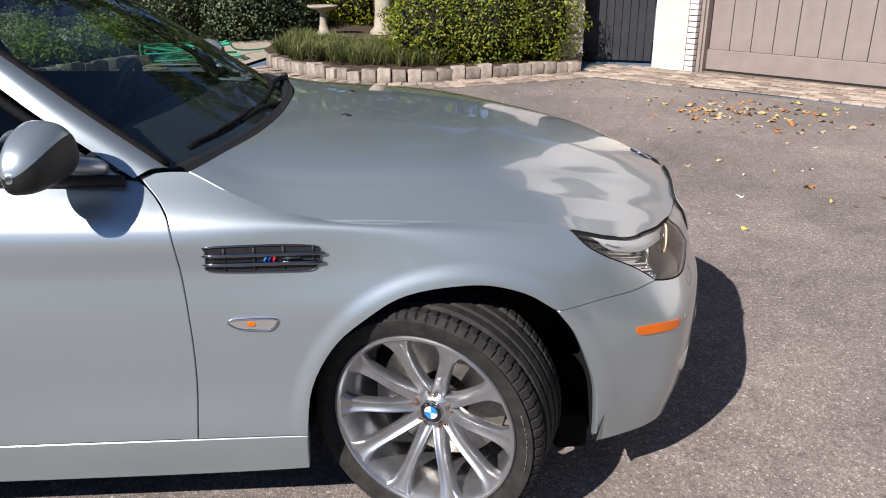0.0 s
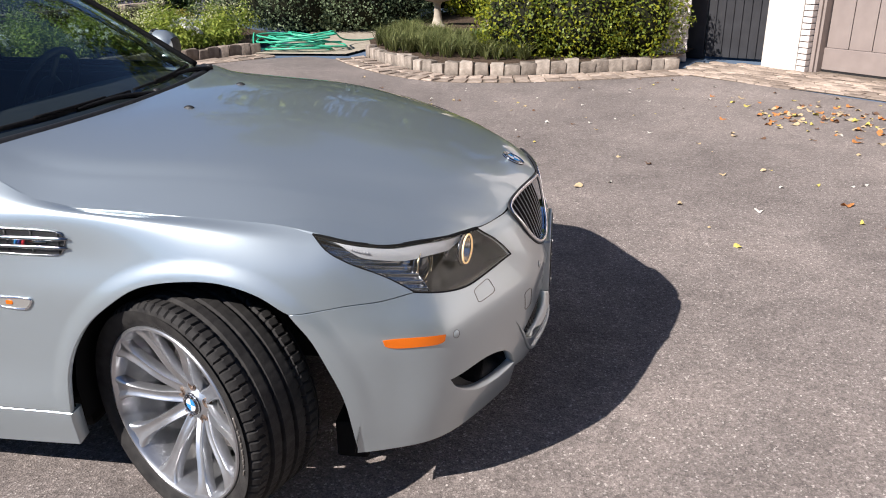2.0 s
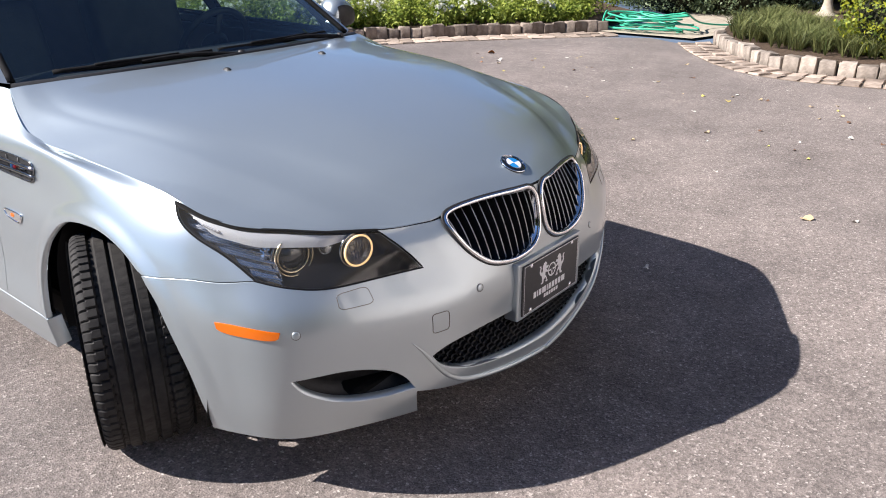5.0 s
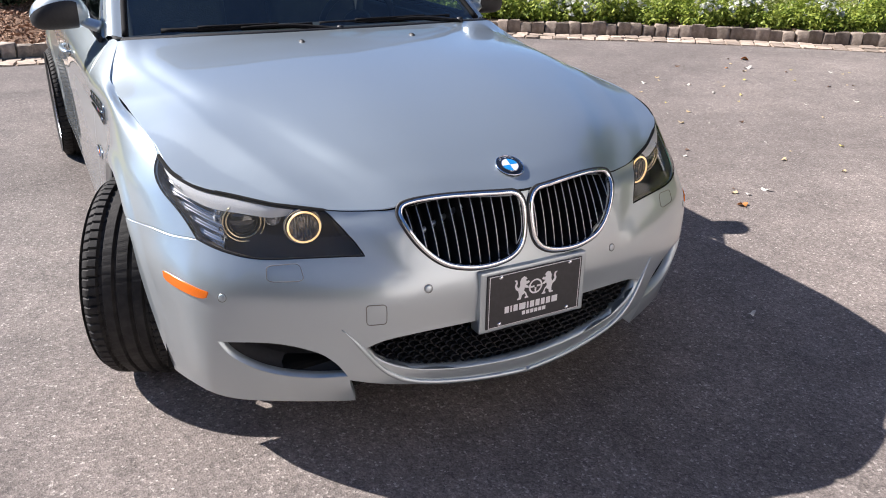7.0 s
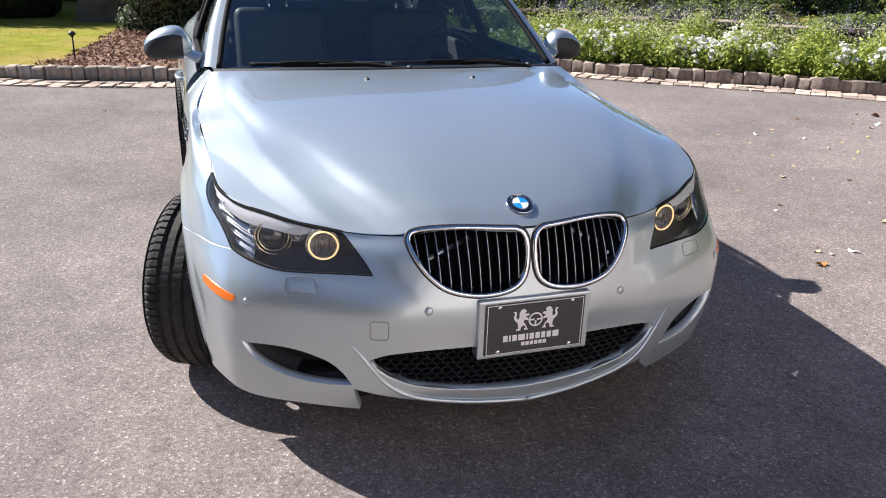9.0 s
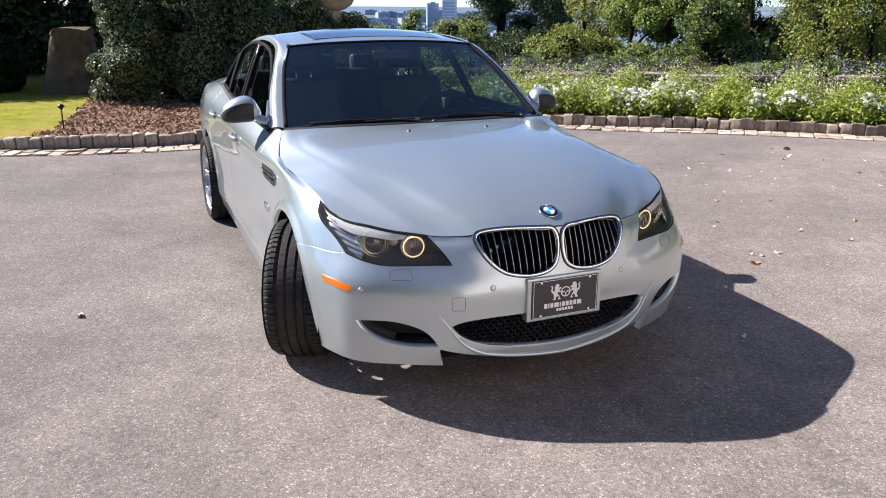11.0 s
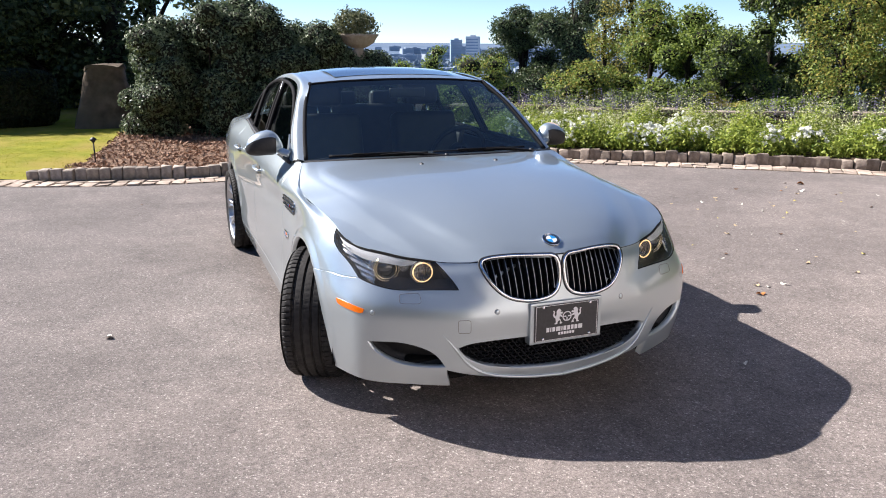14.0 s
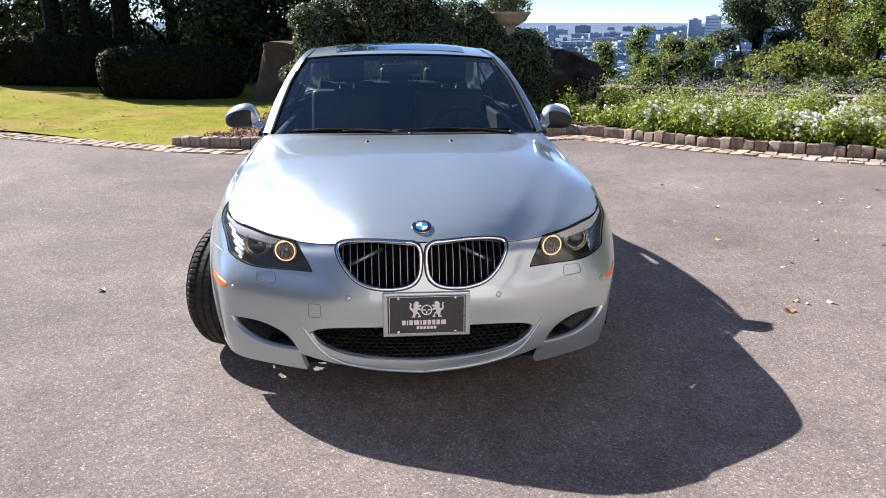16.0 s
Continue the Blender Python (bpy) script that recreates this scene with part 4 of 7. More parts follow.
RAIL_IN = [(-.69, -.775, .985), (-.89, -.735, 1.123), (-1.10, -.680, 1.269), (-1.30, -.605, 1.389), (-1.85, -.56, 1.440), (-2.42, -.55, 1.392), (-2.65, -.58, 1.31), (-2.95, -.61, 1.165), (-3.14, -.66, 1.058)]
rail_mid = [((a[0] + b[0]) / 2 + 0.004, (a[1] + b[1]) / 2 - 0.012, (a[2] + b[2]) / 2 + 0.012) for a, b in zip(RAIL_OUT, RAIL_IN)]
half_sheet("roof_pillar", [RAIL_IN, rail_mid, RAIL_OUT], 90, 14, PAINT, car, whole=False)
ROOF = [
    [(-1.205, 0, 1.414), (-1.45, 0, 1.453), (-1.85, 0, 1.474), (-2.2, 0, 1.457), (-2.46, 0, 1.418)],
    [(-1.22, -.25, 1.410), (-1.46, -.25, 1.447), (-1.85, -.25, 1.468), (-2.2, -.25, 1.451), (-2.45, -.25, 1.413)],
    [(-1.26, -.45, 1.400), (-1.48, -.45, 1.430), (-1.85, -.45, 1.452), (-2.2, -.45, 1.436), (-2.43, -.45, 1.403)],
    [(-1.30, -.605, 1.389), (-1.50, -.585, 1.413), (-1.85, -.56, 1.440), (-2.2, -.553, 1.424), (-2.42, -.55, 1.392)],
]
roof = half_sheet("roof", ROOF, 40, 30, PAINT, car, middle="v0")[0]
sunroof_rows = [[(x, -s, z + 0.0045) for x, s, z in row] for row in (
    [(-1.34, 0, 1.437), (-1.6, 0, 1.4655), (-1.83, 0, 1.4735)],
    [(-1.35, .22, 1.433), (-1.6, .22, 1.461), (-1.83, .22, 1.469)],
    [(-1.37, .42, 1.4215), (-1.6, .42, 1.447), (-1.83, .42, 1.4555)])]
half_sheet("sunroof", sunroof_rows, 16, 14, BLACK_ENAMEL, roof, "dark glass sunroof panel", middle="v0")
half_sheet("rear_window", [
    [(-2.42, -.55, 1.392), (-2.43, -.4, 1.404), (-2.45, -.2, 1.414), (-2.46, 0, 1.418)],
    [(-2.78, -.60, 1.25), (-2.80, -.42, 1.262), (-2.81, -.2, 1.27), (-2.82, 0, 1.272)],
    [(-3.10, -.655, 1.08), (-3.13, -.45, 1.088), (-3.15, -.22, 1.093), (-3.16, 0, 1.095)]][::-1], 14, 14, GLASS, car)[0].visible_shadow = False
half_sheet("trunk_lid", [
    [(-3.10, 0, 1.09), (-3.4, 0, 1.085), (-3.75, 0, 1.06), (-3.99, 0, 1.055), (-4.03, 0, .98), (-4.07, 0, .80)],
    [(-3.10, -.4, 1.082), (-3.4, -.4, 1.077), (-3.75, -.4, 1.05), (-3.97, -.4, 1.042), (-4.02, -.4, .97), (-4.06, -.4, .80)],
    [(-3.08, -.66, 1.060), (-3.4, -.65, 1.052), (-3.75, -.63, 1.025), (-3.95, -.62, 1.01), (-4.0, -.62, .95), (-4.03, -.62, .80)],
    [(-3.05, -.782, 1.026), (-3.35, -.767, 1.018), (-3.7, -.735, 1.0), (-3.94, -.708, .987), (-3.99, -.70, .93), (-4.0, -.77, .80)]], 40, 20, PAINT, car, middle="v0")
half_sheet("rear_bumper", [
    [(-4.10, 0, .82), (-4.13, 0, .66), (-4.12, 0, .48), (-4.06, 0, .30)],
    [(-4.08, -.4, .82), (-4.11, -.4, .66), (-4.10, -.4, .48), (-4.04, -.4, .30)],
    [(-4.03, -.70, .82), (-4.06, -.70, .66), (-4.05, -.70, .48), (-4.0, -.68, .30)],
    [(-3.97, -.85, .82), (-3.99, -.86, .66), (-3.98, -.855, .48), (-3.97, -.84, .30)]], 20, 20, PAINT, car, middle="v0")

SIDE = Skin([[(-3.0, -s + 0.052, z), (-2.4, -s + .016, z), (-1.7, -s - 0.003, z), (-1.2, -s, z), (-.7, -s + 0.012, z)] for s, z in ((.842, .955), (.795, 1.08), (.722, 1.25), (.640, 1.41))], 120, 40)


def side_pane(name, pts, mat, label=""):
    loop = np.array([SIDE.find(x, None, z) for x, z in pts])
    dense = np.vstack([loop[k] + np.linspace(0, 1, 14, endpoint=False)[:, None] * (loop[(k + 1) % len(loop)] - loop[k]) for k in range(len(loop))])
    obs = []
    for flip in (False, True):
        v, f, n = panel(SIDE, [dense], 0.06, 0.004, flip=flip, lift=-0.01)
        ob = child(name, mesh_of(name, v, f, mat, True, n), car, label)
        ob.visible_shadow = mat is BLACK
        rim = SIDE.at(dense) * ([1, -1, 1] if flip else [1, 1, 1])
        child("window_seal", mesh_of("window_seal", *tube(rim, 0.013, 6, True), SEAL), ob)
        obs.append(ob)
    return obs


side_pane("front_side_window", [(-.83, .978), (-1.70, .992), (-1.835, 1.386), (-1.62, 1.374), (-1.46, 1.350), (-1.33, 1.312), (-1.20, 1.246), (-1.09, 1.172), (-.97, 1.088)], SIDE_GLASS)
side_pane("rear_side_window", [(-1.78, .994), (-2.42, 1.018), (-2.515, 1.306), (-2.42, 1.338), (-2.28, 1.366), (-2.1, 1.384), (-1.92, 1.389)], SIDE_GLASS)
side_pane("quarter_window", [(-2.46, 1.020), (-2.86, 1.042), (-2.80, 1.115), (-2.71, 1.195), (-2.64, 1.245), (-2.555, 1.293)], SIDE_GLASS)
side_pane("door_pillar", [(-1.70, .992), (-1.78, .994), (-1.92, 1.385), (-1.84, 1.383)], BLACK)
for sgn in (1, -1):
    for pts in ([(-1.765, .99), (-1.905, 1.385)], [(-2.44, 1.02), (-2.545, 1.31)]):
        ends = SIDE.at(np.array([SIDE.find(x, None, z) for x, z in pts])) + SIDE.normal(np.array([SIDE.find(x, None, z) for x, z in pts])) * 0.004
        child("window_trim", mesh_of("window_trim", *tube(spline(ends * [1, sgn, 1], 8), 0.0042, 6), SATIN), car)
    belt = np.array([(x, -(0.847 - 0.055 * max(0, -x - 1.8) ** 1.2) * sgn, z) for x, z in ((-.78, .972), (-1.3, .984), (-1.8, .993), (-2.4, 1.012), (-2.88, 1.04))])
    child("belt_trim", mesh_of("belt_trim", *tube(spline(belt, 40), 0.011, 6, flat=1.4), BLACK), car, "black rubber belt strip")

# cowl below the windshield
half_sheet("cowl", [
    [(-.635, -.80, .970), (-.525, -.5, .985), (-.486, -.25, .990), (-.475, 0, .991)],
    [(-.66, -.785, .990), (-.55, -.51, 1.004), (-.505, -.25, 1.008), (-.49, 0, 1.009)],
    [(-.71, -.775, .972), (-.62, -.52, .976), (-.55, -.25, .978), (-.53, 0, .979)]], 24, 8, BLACK, car, "black plastic cowl panel")


def wiper(base, pivot, tip, low):
    """An arm from its pivot, and the blade that it presses on the glass."""
    arm = spline([pivot, ((pivot[0] + tip[0]) / 2, (pivot[1] + tip[1]) / 2, (pivot[2] + tip[2]) / 2 + 0.012), tip], 14)
    ob = child("wiper", mesh_of("wiper", *tube(arm, np.linspace(0.017, 0.008, 14), 8, flat=0.7), SEAL), car, "black windshield wiper at rest")
    blade = spline(base, 18) + [0, 0, 0.012]
    child("wiper_blade", mesh_of("wiper_blade", *joined([tube(blade, 0.008, 6, flat=1.4), tube(blade[4:14] + [0.002, 0, 0.010], 0.006, 6)]), SEAL), ob)
    child("wiper_pivot", mesh_of("wiper_pivot", *lathe([(0, .02), (.012, .018), (.015, .008), (.015, -.01)], 16), BLACK), ob, m=pose(*pivot))
    return ob


wiper([(-.665, -.64, .992), (-.592, -.42, .999), (-.548, -.08, 1.003)], (-.50, .02, .995), (-.575, -.36, 1.014), 0)
wiper([(-.548, -.05, 1.004), (-.560, .25, 1.003), (-.655, .60, .994)], (-.555, .60, .995), (-.565, .22, 1.016), 0)

for s in (-.222, .222):
    nz = child("washer_nozzle", mesh_of("washer_nozzle", *joined([lathe([(0, .012), (.006, .011), (.012, .006), (.014, -.004)], 14)]), BLACK), hood, "small black washer nozzle", pose(-.266, s, .992) @ Matrix.Diagonal((1.5, .9, 1, 1)))

# ---- lights ----
lamp_loop = np.vstack([path_on(BODY, [LAMP_TOP[::-1], LAMP_TAIL[::-1], LAMP_LOW[::-1], LAMP_INNER[::-1]], 34, on_nose)])[::1]
RING_GLOW = material("lamp_ring", (0.9, 0.75, 0.5), 0.3, emission_color=(1.0, 0.57, 0.22, 1), emission_strength=0.46)


def ring_at(name, centre, r, thick, mat, parent, aim, label="", n=40):
    """A ring that faces along aim."""
    path = [(r * math.cos(a), r * math.sin(a), 0) for a in np.linspace(0, 2 * math.pi, n, endpoint=False)]
    m = Matrix.Translation(centre) @ Vector(aim).to_track_quat("Z", "Y").to_matrix().to_4x4()
    return child(name, mesh_of(name, *tube(path, thick, 10, True), mat), parent, label, m)


def bowl_at(name, centre, r, depth, mat, parent, aim, label="", bulb=0.0):
    prof = [(r, 0), (r * .93, -depth * .25), (r * .7, -depth * .7), (r * .3, -depth), (0.0005, -depth)]
    m = Matrix.Translation(centre) @ Vector(aim).to_track_quat("Z", "Y").to_matrix().to_4x4()
    v, f = lathe(prof, 32)
    return child(name, mesh_of(name, v, f, mat), parent, label, m)


def lens_at(name, centre, r, bulge, mat, parent, aim, label=""):
    prof = [(0.0005, bulge)] + [(r * math.sin(a), bulge * math.cos(a)) for a in np.linspace(0.3, math.pi / 2, 7)] + [(r, -.02)]
    m = Matrix.Translation(centre) @ Vector(aim).to_track_quat("Z", "Y").to_matrix().to_4x4()
    return child(name, mesh_of(name, *lathe(prof, 28), mat), parent, label, m)


GOLD_RING = material("warm_chrome", (0.78, 0.68, 0.48), 0.18, 1.0)
CLEAR_DOME = material("fog_lens", (0.50, 0.48, 0.44), 0.12, 0.5, coat_weight=1.0)
GLASS_DOME = material("projector_glass", (0.26, 0.27, 0.28), 0.06, 0.5, coat_weight=1.0)
BROW = material("silver_brow", (0.68, 0.69, 0.71), 0.30, 0.15)
CLEAR_DOME.node_tree.nodes["Principled BSDF"].inputs["Base Color"].default_value = (.30, .28, .25, 1)
GLASS_DOME.node_tree.nodes["Principled BSDF"].inputs["Base Color"].default_value = (.06, .062, .066, 1)
outer_end = BODY.at(lamp_loop)[:, 1] < -.772
turn_bay = inset(np.roll(lamp_loop, -int(np.argmax(outer_end & ~np.roll(outer_end, 1))), 0)[:outer_end.sum()], .004)
for sgn in (1, -1):
    flip = sgn < 0
    v, f, n = panel(BODY, [inset(lamp_loop, 0.004)], 0.02, 0.006, flip=flip)
    lamp = child("headlight", mesh_of("headlight", v, f, LENS, True, n), car, "clear-lensed headlight with a glowing ring")
    lamp.visible_shadow = False
    v, f, n = panel(BODY, [inset(lamp_loop, 0.0055)], 0.02, -0.075, flip=flip, lift=-0.085)
    child("lamp_housing", mesh_of("lamp_housing", v, f, LAMP_SHELL, True), lamp)
    rim = BODY.at(inset(lamp_loop, 0.001)) - BODY.normal(lamp_loop) * 0.002
    child("lamp_seal", mesh_of("lamp_seal", *tube(rim * [1, sgn, 1], 0.0028, 6, True), SEAL), lamp)
    # the bright brow along the upper edge
    top3 = BODY.at(path_on(BODY, [LAMP_TOP], 40, on_nose))[1:-2]
    drop = np.interp(np.linspace(0, 1, len(top3)), (0, .12, .5, .85, 1), (.034, .040, .033, .022, .005))
    brow, dots = [], []
    for k, q in enumerate(top3):
        for t in (.10, .4, .7, 1.0):
            ab = np.array([BODY.find(None, q[1], q[2] - .004 - drop[k] * t, near=on_nose)])
            brow.append((BODY.at(ab) - BODY.normal(ab) * (.005 + .012 * t ** 2))[0] * [1, sgn, 1])
    bf = [(4 * k + j, 4 * k + j + 1, 4 * k + j + 5, 4 * k + j + 4) for k in range(len(top3) - 1) for j in range(3)]
    child("lamp_brow", mesh_of("lamp_brow", brow, bf, BROW), lamp, "silver brow along the headlight's upper edge")
    for k in range(7):
        c = Vector((np.array(brow[4 * (4 + k) + 1]) + np.array(brow[4 * (4 + k) + 2])) / 2)
        vv, ff = lathe([(0.0003, .004), (.003, .003), (.004, 0)], 8)
        dots.append(([c + Vector((q[2] + .001, q[0], q[1])) for q in vv], ff))
    child("lamp_diode", mesh_of("lamp_diode", *joined(dots), WHITE_ENAMEL), lamp)
    aim = (1, -0.22 * sgn, 0.0)
    for c, r in (((.692, -.567, .675), .044), ((.590, -.697, .676), .053)):
        c = (c[0], c[1] * sgn, c[2])
        inner = r < 0.05
        bowl_at("lamp_bowl", (c[0] - .006, c[1], c[2]), r * .97, .045, LAMP_FACET if inner else DARK_CHROME, lamp, aim)
        if inner:
            ring_at("lamp_ring", c, r * .95, 0.0027, RING_GLOW, lamp, aim, "glowing warm ring")
            bulb = [(.0005, .004), (.008, .002), (.011, -.006), (.011, -.03)]
            child("lamp_bulb", mesh_of("lamp_bulb", *lathe(bulb, 18), CLEAR_DOME), lamp, "", Matrix.Translation((c[0] - .022, c[1], c[2])) @ Vector(aim).to_track_quat("Z", "Y").to_matrix().to_4x4())
            for k in range(9):
                y = (k - 4) * .0085
                h = math.sqrt(max(0, .037 ** 2 - y * y))
                rib = tube([(c[0] - .022 + .2 * abs(y), c[1] + y, c[2] - h), (c[0] - .026 + .2 * abs(y), c[1] + y, c[2] + h)], .0022, 5)
                child("lamp_rib", mesh_of("lamp_rib", *rib, DARK_CHROME), lamp)
        else:
            lens_at("lamp_projector", (c[0] - .010, c[1], c[2]), r * .74, .022, GLASS_DOME, lamp, aim)
            ring_at("lamp_ring", (c[0] - .004, c[1], c[2]), r * .84, 0.0036, GOLD_RING, lamp, aim)
            ring_at("lamp_ring", c, r * 1.02, 0.0026, GOLD_RING, lamp, aim)
            # dimpled collar round the projector
            fv_, ff_ = lathe([(.055, -.006), (.059, .002), (.064, -.004), (.069, .001), (.074, -.010)], 72)
            fv_ = [(q[0], q[1], q[2] + .003 * math.sin(k // 5 * 1.9)) for k, q in enumerate(fv_)]
            child("lamp_collar", mesh_of("lamp_collar", fv_, ff_, LAMP_FACET, False), lamp, "", Matrix.Translation((c[0] - .024, c[1], c[2])) @ Vector(aim).to_track_quat("Z", "Y").to_matrix().to_4x4())
        ring_at("lamp_bezel", (c[0] - .010, c[1], c[2]), r + .004, 0.0035, DARK_CHROME, lamp, aim)
    small = (.640, -.633 * sgn, .694)
    bowl_at("lamp_bowl", small, .019, .022, LAMP_FACET, lamp, aim)
    ring_at("lamp_bezel", small, .019, .002, DARK_CHROME, lamp, aim)
    # ribbed chrome bay of the turn signal at the outer end
    v, f, n = panel(BODY, [turn_bay], 0.0045, -0.004, flip=flip, lift=-0.034)
    v = v - n * (.0035 * (1 + np.sin((v[:, 2] + .25 * v[:, 0]) * 2 * math.pi / .0155)))[:, None]
    child("turn_reflector", mesh_of("turn_reflector", v, f, LAMP_FACET, True), lamp, "ribbed chrome turn-signal reflector")

AMBER_TOP = [(.512, -.902, .546), (.56, -.885, .545), (.61, -.858, .539), (.662, -.822, .531)]
AMBER_LOW = [(.662, -.822, .531), (.655, -.833, .513), (.60, -.868, .517), (.545, -.892, .522), (.518, -.901, .530), (.512, -.902, .546)]
amber_loop = path_on(BODY, [AMBER_LOW[::-1], AMBER_TOP[::-1]], 24, on_nose)
body_panel("side_marker", [amber_loop], car, 0.02, 0.012, 0, AMBER, "orange side marker lamp", 0.004)
turn_loop = path_on(BODY, [side_seg((-.552, .619), (-.523, .603), (-.453, .598), (-.433, .611)), side_seg((-.433, .611), (-.433, .628), (-.535, .628), (-.552, .619))], 24, on_flank)
body_panel("turn_signal", [turn_loop], car, 0.02, 0.012, 0, material("clear_marker", (.50, .49, .46), .14, .6, coat_weight=1.0), "small clear turn signal in a chrome rim", 0.003)
bulb_loop = path_on(BODY, [side_seg((-.502, .611), (-.486, .611), (-.486, .620), (-.502, .620), (-.502, .611))], 20, on_flank)
body_panel("turn_bulb", [bulb_loop], car, 0.02, 0.004, 0, AMBER, "", 0.005)
for sgn in (1, -1):
    rim = (BODY.at(turn_loop) + BODY.normal(turn_loop) * 0.003) * [1, sgn, 1]
    child("turn_signal_rim", mesh_of("turn_signal_rim", *tube(rim, 0.003, 6, True), CHROME), car)

# fender vent with its two bars
vent_loop = path_on(BODY, [side_seg((-.590, .775), (-.565, .755), (-.352, .750), (-.318, .765)), side_seg((-.318, .765), (-.310, .800), (-.345, .816), (-.570, .821), (-.588, .806), (-.590, .775))], 30, on_flank)
for vent in body_panel("fender_vent", [vent_loop], car, 0.03, 0.02, 0, BLACK, "black fender vent with chrome bars", 0.0015):
    sgn = -1 if vent.data.vertices[0].co.y > 0 else 1
    rim = (BODY.at(vent_loop) + BODY.normal(vent_loop) * 0.002) * [1, sgn, 1]
    child("vent_rim", mesh_of("vent_rim", *tube(rim, 0.0028, 6, True), DARK_CHROME), vent)
    for z0, x1 in ((.800, -.298), (.776, -.302)):
        ab = np.array([BODY.find(x, None, z0 - (x + .594) * .012, near=on_flank) for x in np.linspace(-.598, x1, 14)])
        bar = (BODY.at(ab) + BODY.normal(ab) * 0.007) * [1, sgn, 1]
        child("vent_bar", mesh_of("vent_bar", *tube(bar, np.interp(np.linspace(0, 1, 14), (0, .04, .96, 1), (.002, .0055, .0065, .003)), 8), DARK_CHROME), vent)
    for k in range(4):
        x = -.545 + .072 * k
        ab = np.array([BODY.find(x, None, z, near=on_flank) for z in (.757, .775, .80, .816)])
        rib = (BODY.at(ab) + BODY.normal(ab) * 0.001) * [1, sgn, 1]
        child("vent_rib", mesh_of("vent_rib", *tube(rib, 0.004, 6), BLACK), vent)
    for k, mat in enumerate((BLUE_ENAMEL, material("badge_navy", (.03, .04, .2), .3), material("badge_red", (.6, .03, .04), .3))):
        x = -.445 + .011 * k
        ab = np.array([BODY.find(x + (z - .788) * .5, None, z, near=on_flank) for z in (.781, .795)])
        rib = (BODY.at(ab) + BODY.normal(ab) * 0.006) * [1, sgn, 1]
        child("badge_stripe", mesh_of("badge_stripe", *tube(rib, 0.0036, 6), mat), vent)
    ab = np.array([BODY.find(x, None, .787, near=on_flank) for x in (-.408, -.36)])
    child("badge_plate", mesh_of("badge_plate", *tube((BODY.at(ab) + BODY.normal(ab) * 0.004) * [1, sgn, 1], 0.006, 4), DARK_CHROME), vent)

# ---- grilles and nose details ----
for sgn in (1, -1):
    rim = BODY.at(kidney_loop) + BODY.normal(kidney_loop) * 0.003
    kid = child("kidney_grille", mesh_of("kidney_grille", *tube(rim * [1, sgn, 1], 0.0068, 10, True), CHROME), car, "chrome-framed grille with upright slats")
    mid3 = rim.mean(0)
    deep = [(mid3 + (rim - mid3) * q + [-dx, 0, 0]) * [1, sgn, 1] for q, dx in ((.975, 0.0), (.94, .018), (.92, .045))]
    m_ = len(kidney_loop)
    child("grille_sleeve", mesh_of("grille_sleeve", np.vstack(deep), [(r * m_ + k, r * m_ + (k + 1) % m_, (r + 1) * m_ + (k + 1) % m_, (r + 1) * m_ + k) for r in (0, 1) for k in range(m_)], CHROME), kid)
    rim2 = mid3 + (rim - mid3) * [1, 1.05, 1.075] - [.003, 0, 0]
    child("grille_gasket", mesh_of("grille_gasket", *tube(rim2 * [1, sgn, 1], 0.0042, 6, True), BLACK), kid)
    # a near-black sheet stands for the shaded depth behind the slats
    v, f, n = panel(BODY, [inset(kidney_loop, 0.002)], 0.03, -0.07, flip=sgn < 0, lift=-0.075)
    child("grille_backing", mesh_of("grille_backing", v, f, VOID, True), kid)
    ys = kidney_loop
    p3 = BODY.at(kidney_loop)
    for k in range(11):
        y = -.322 + k * .0287
        d = np.abs(p3[:, 1] - y)
        up = p3[:, 2] > .66
        hi, lo_ = p3[up][np.argmin(d[up])], p3[~up][np.argmin(d[~up])]
        top_z, low_z = hi[2] - .008, lo_[2] + .008
        x0 = hi[0] - .012
        if top_z - low_z < .03:
            continue
        zz = np.linspace(low_z, top_z, 9)
        t = (zz - low_z) / (top_z - low_z)
        xx = lo_[0] + (x0 - lo_[0]) * t - .010 + .006 * np.sin(np.pi * t)
        edge = np.stack([xx, np.full(9, y * sgn), zz], 1)
        verts, faces = [], []
        for q in edge:
            verts += [q + [0, -.0016, 0], q + [0, .0016, 0], q + [-.05, .0016, 0], q + [-.05, -.0016, 0]]
        for r in range(8):
            for c in range(4):
                faces.append((4 * r + c, 4 * r + (c + 1) % 4, 4 * r + 4 + (c + 1) % 4, 4 * r + 4 + c))
        slat = child("grille_slat", mesh_of("grille_slat", verts, faces, BLACK, False), kid)
        child("slat_edge", mesh_of("slat_edge", *tube(edge + [.001, 0, 0], 0.0014, 6), SATIN), slat)


for sgn in (1, -1):
    child("grille_brace", mesh_of("grille_brace", *tube([(.79, -.345 * sgn, .615), (.80, -.16 * sgn, .705)], .008, 8), SATIN), car, "steel brace behind the grille slats")


def grille_x(y):
    return .918 - .34 * y * y


def grille_low(y):
    return np.interp(abs(y), (0, .2, .34, .43, .468), (.262, .267, .288, .328, .372)) - .006


def grille_high(y):
    return np.interp(abs(y), (0, .2, .40, .468), (.404, .402, .392, .372)) + .006


hexes = []
cw, ch = .030, .0165
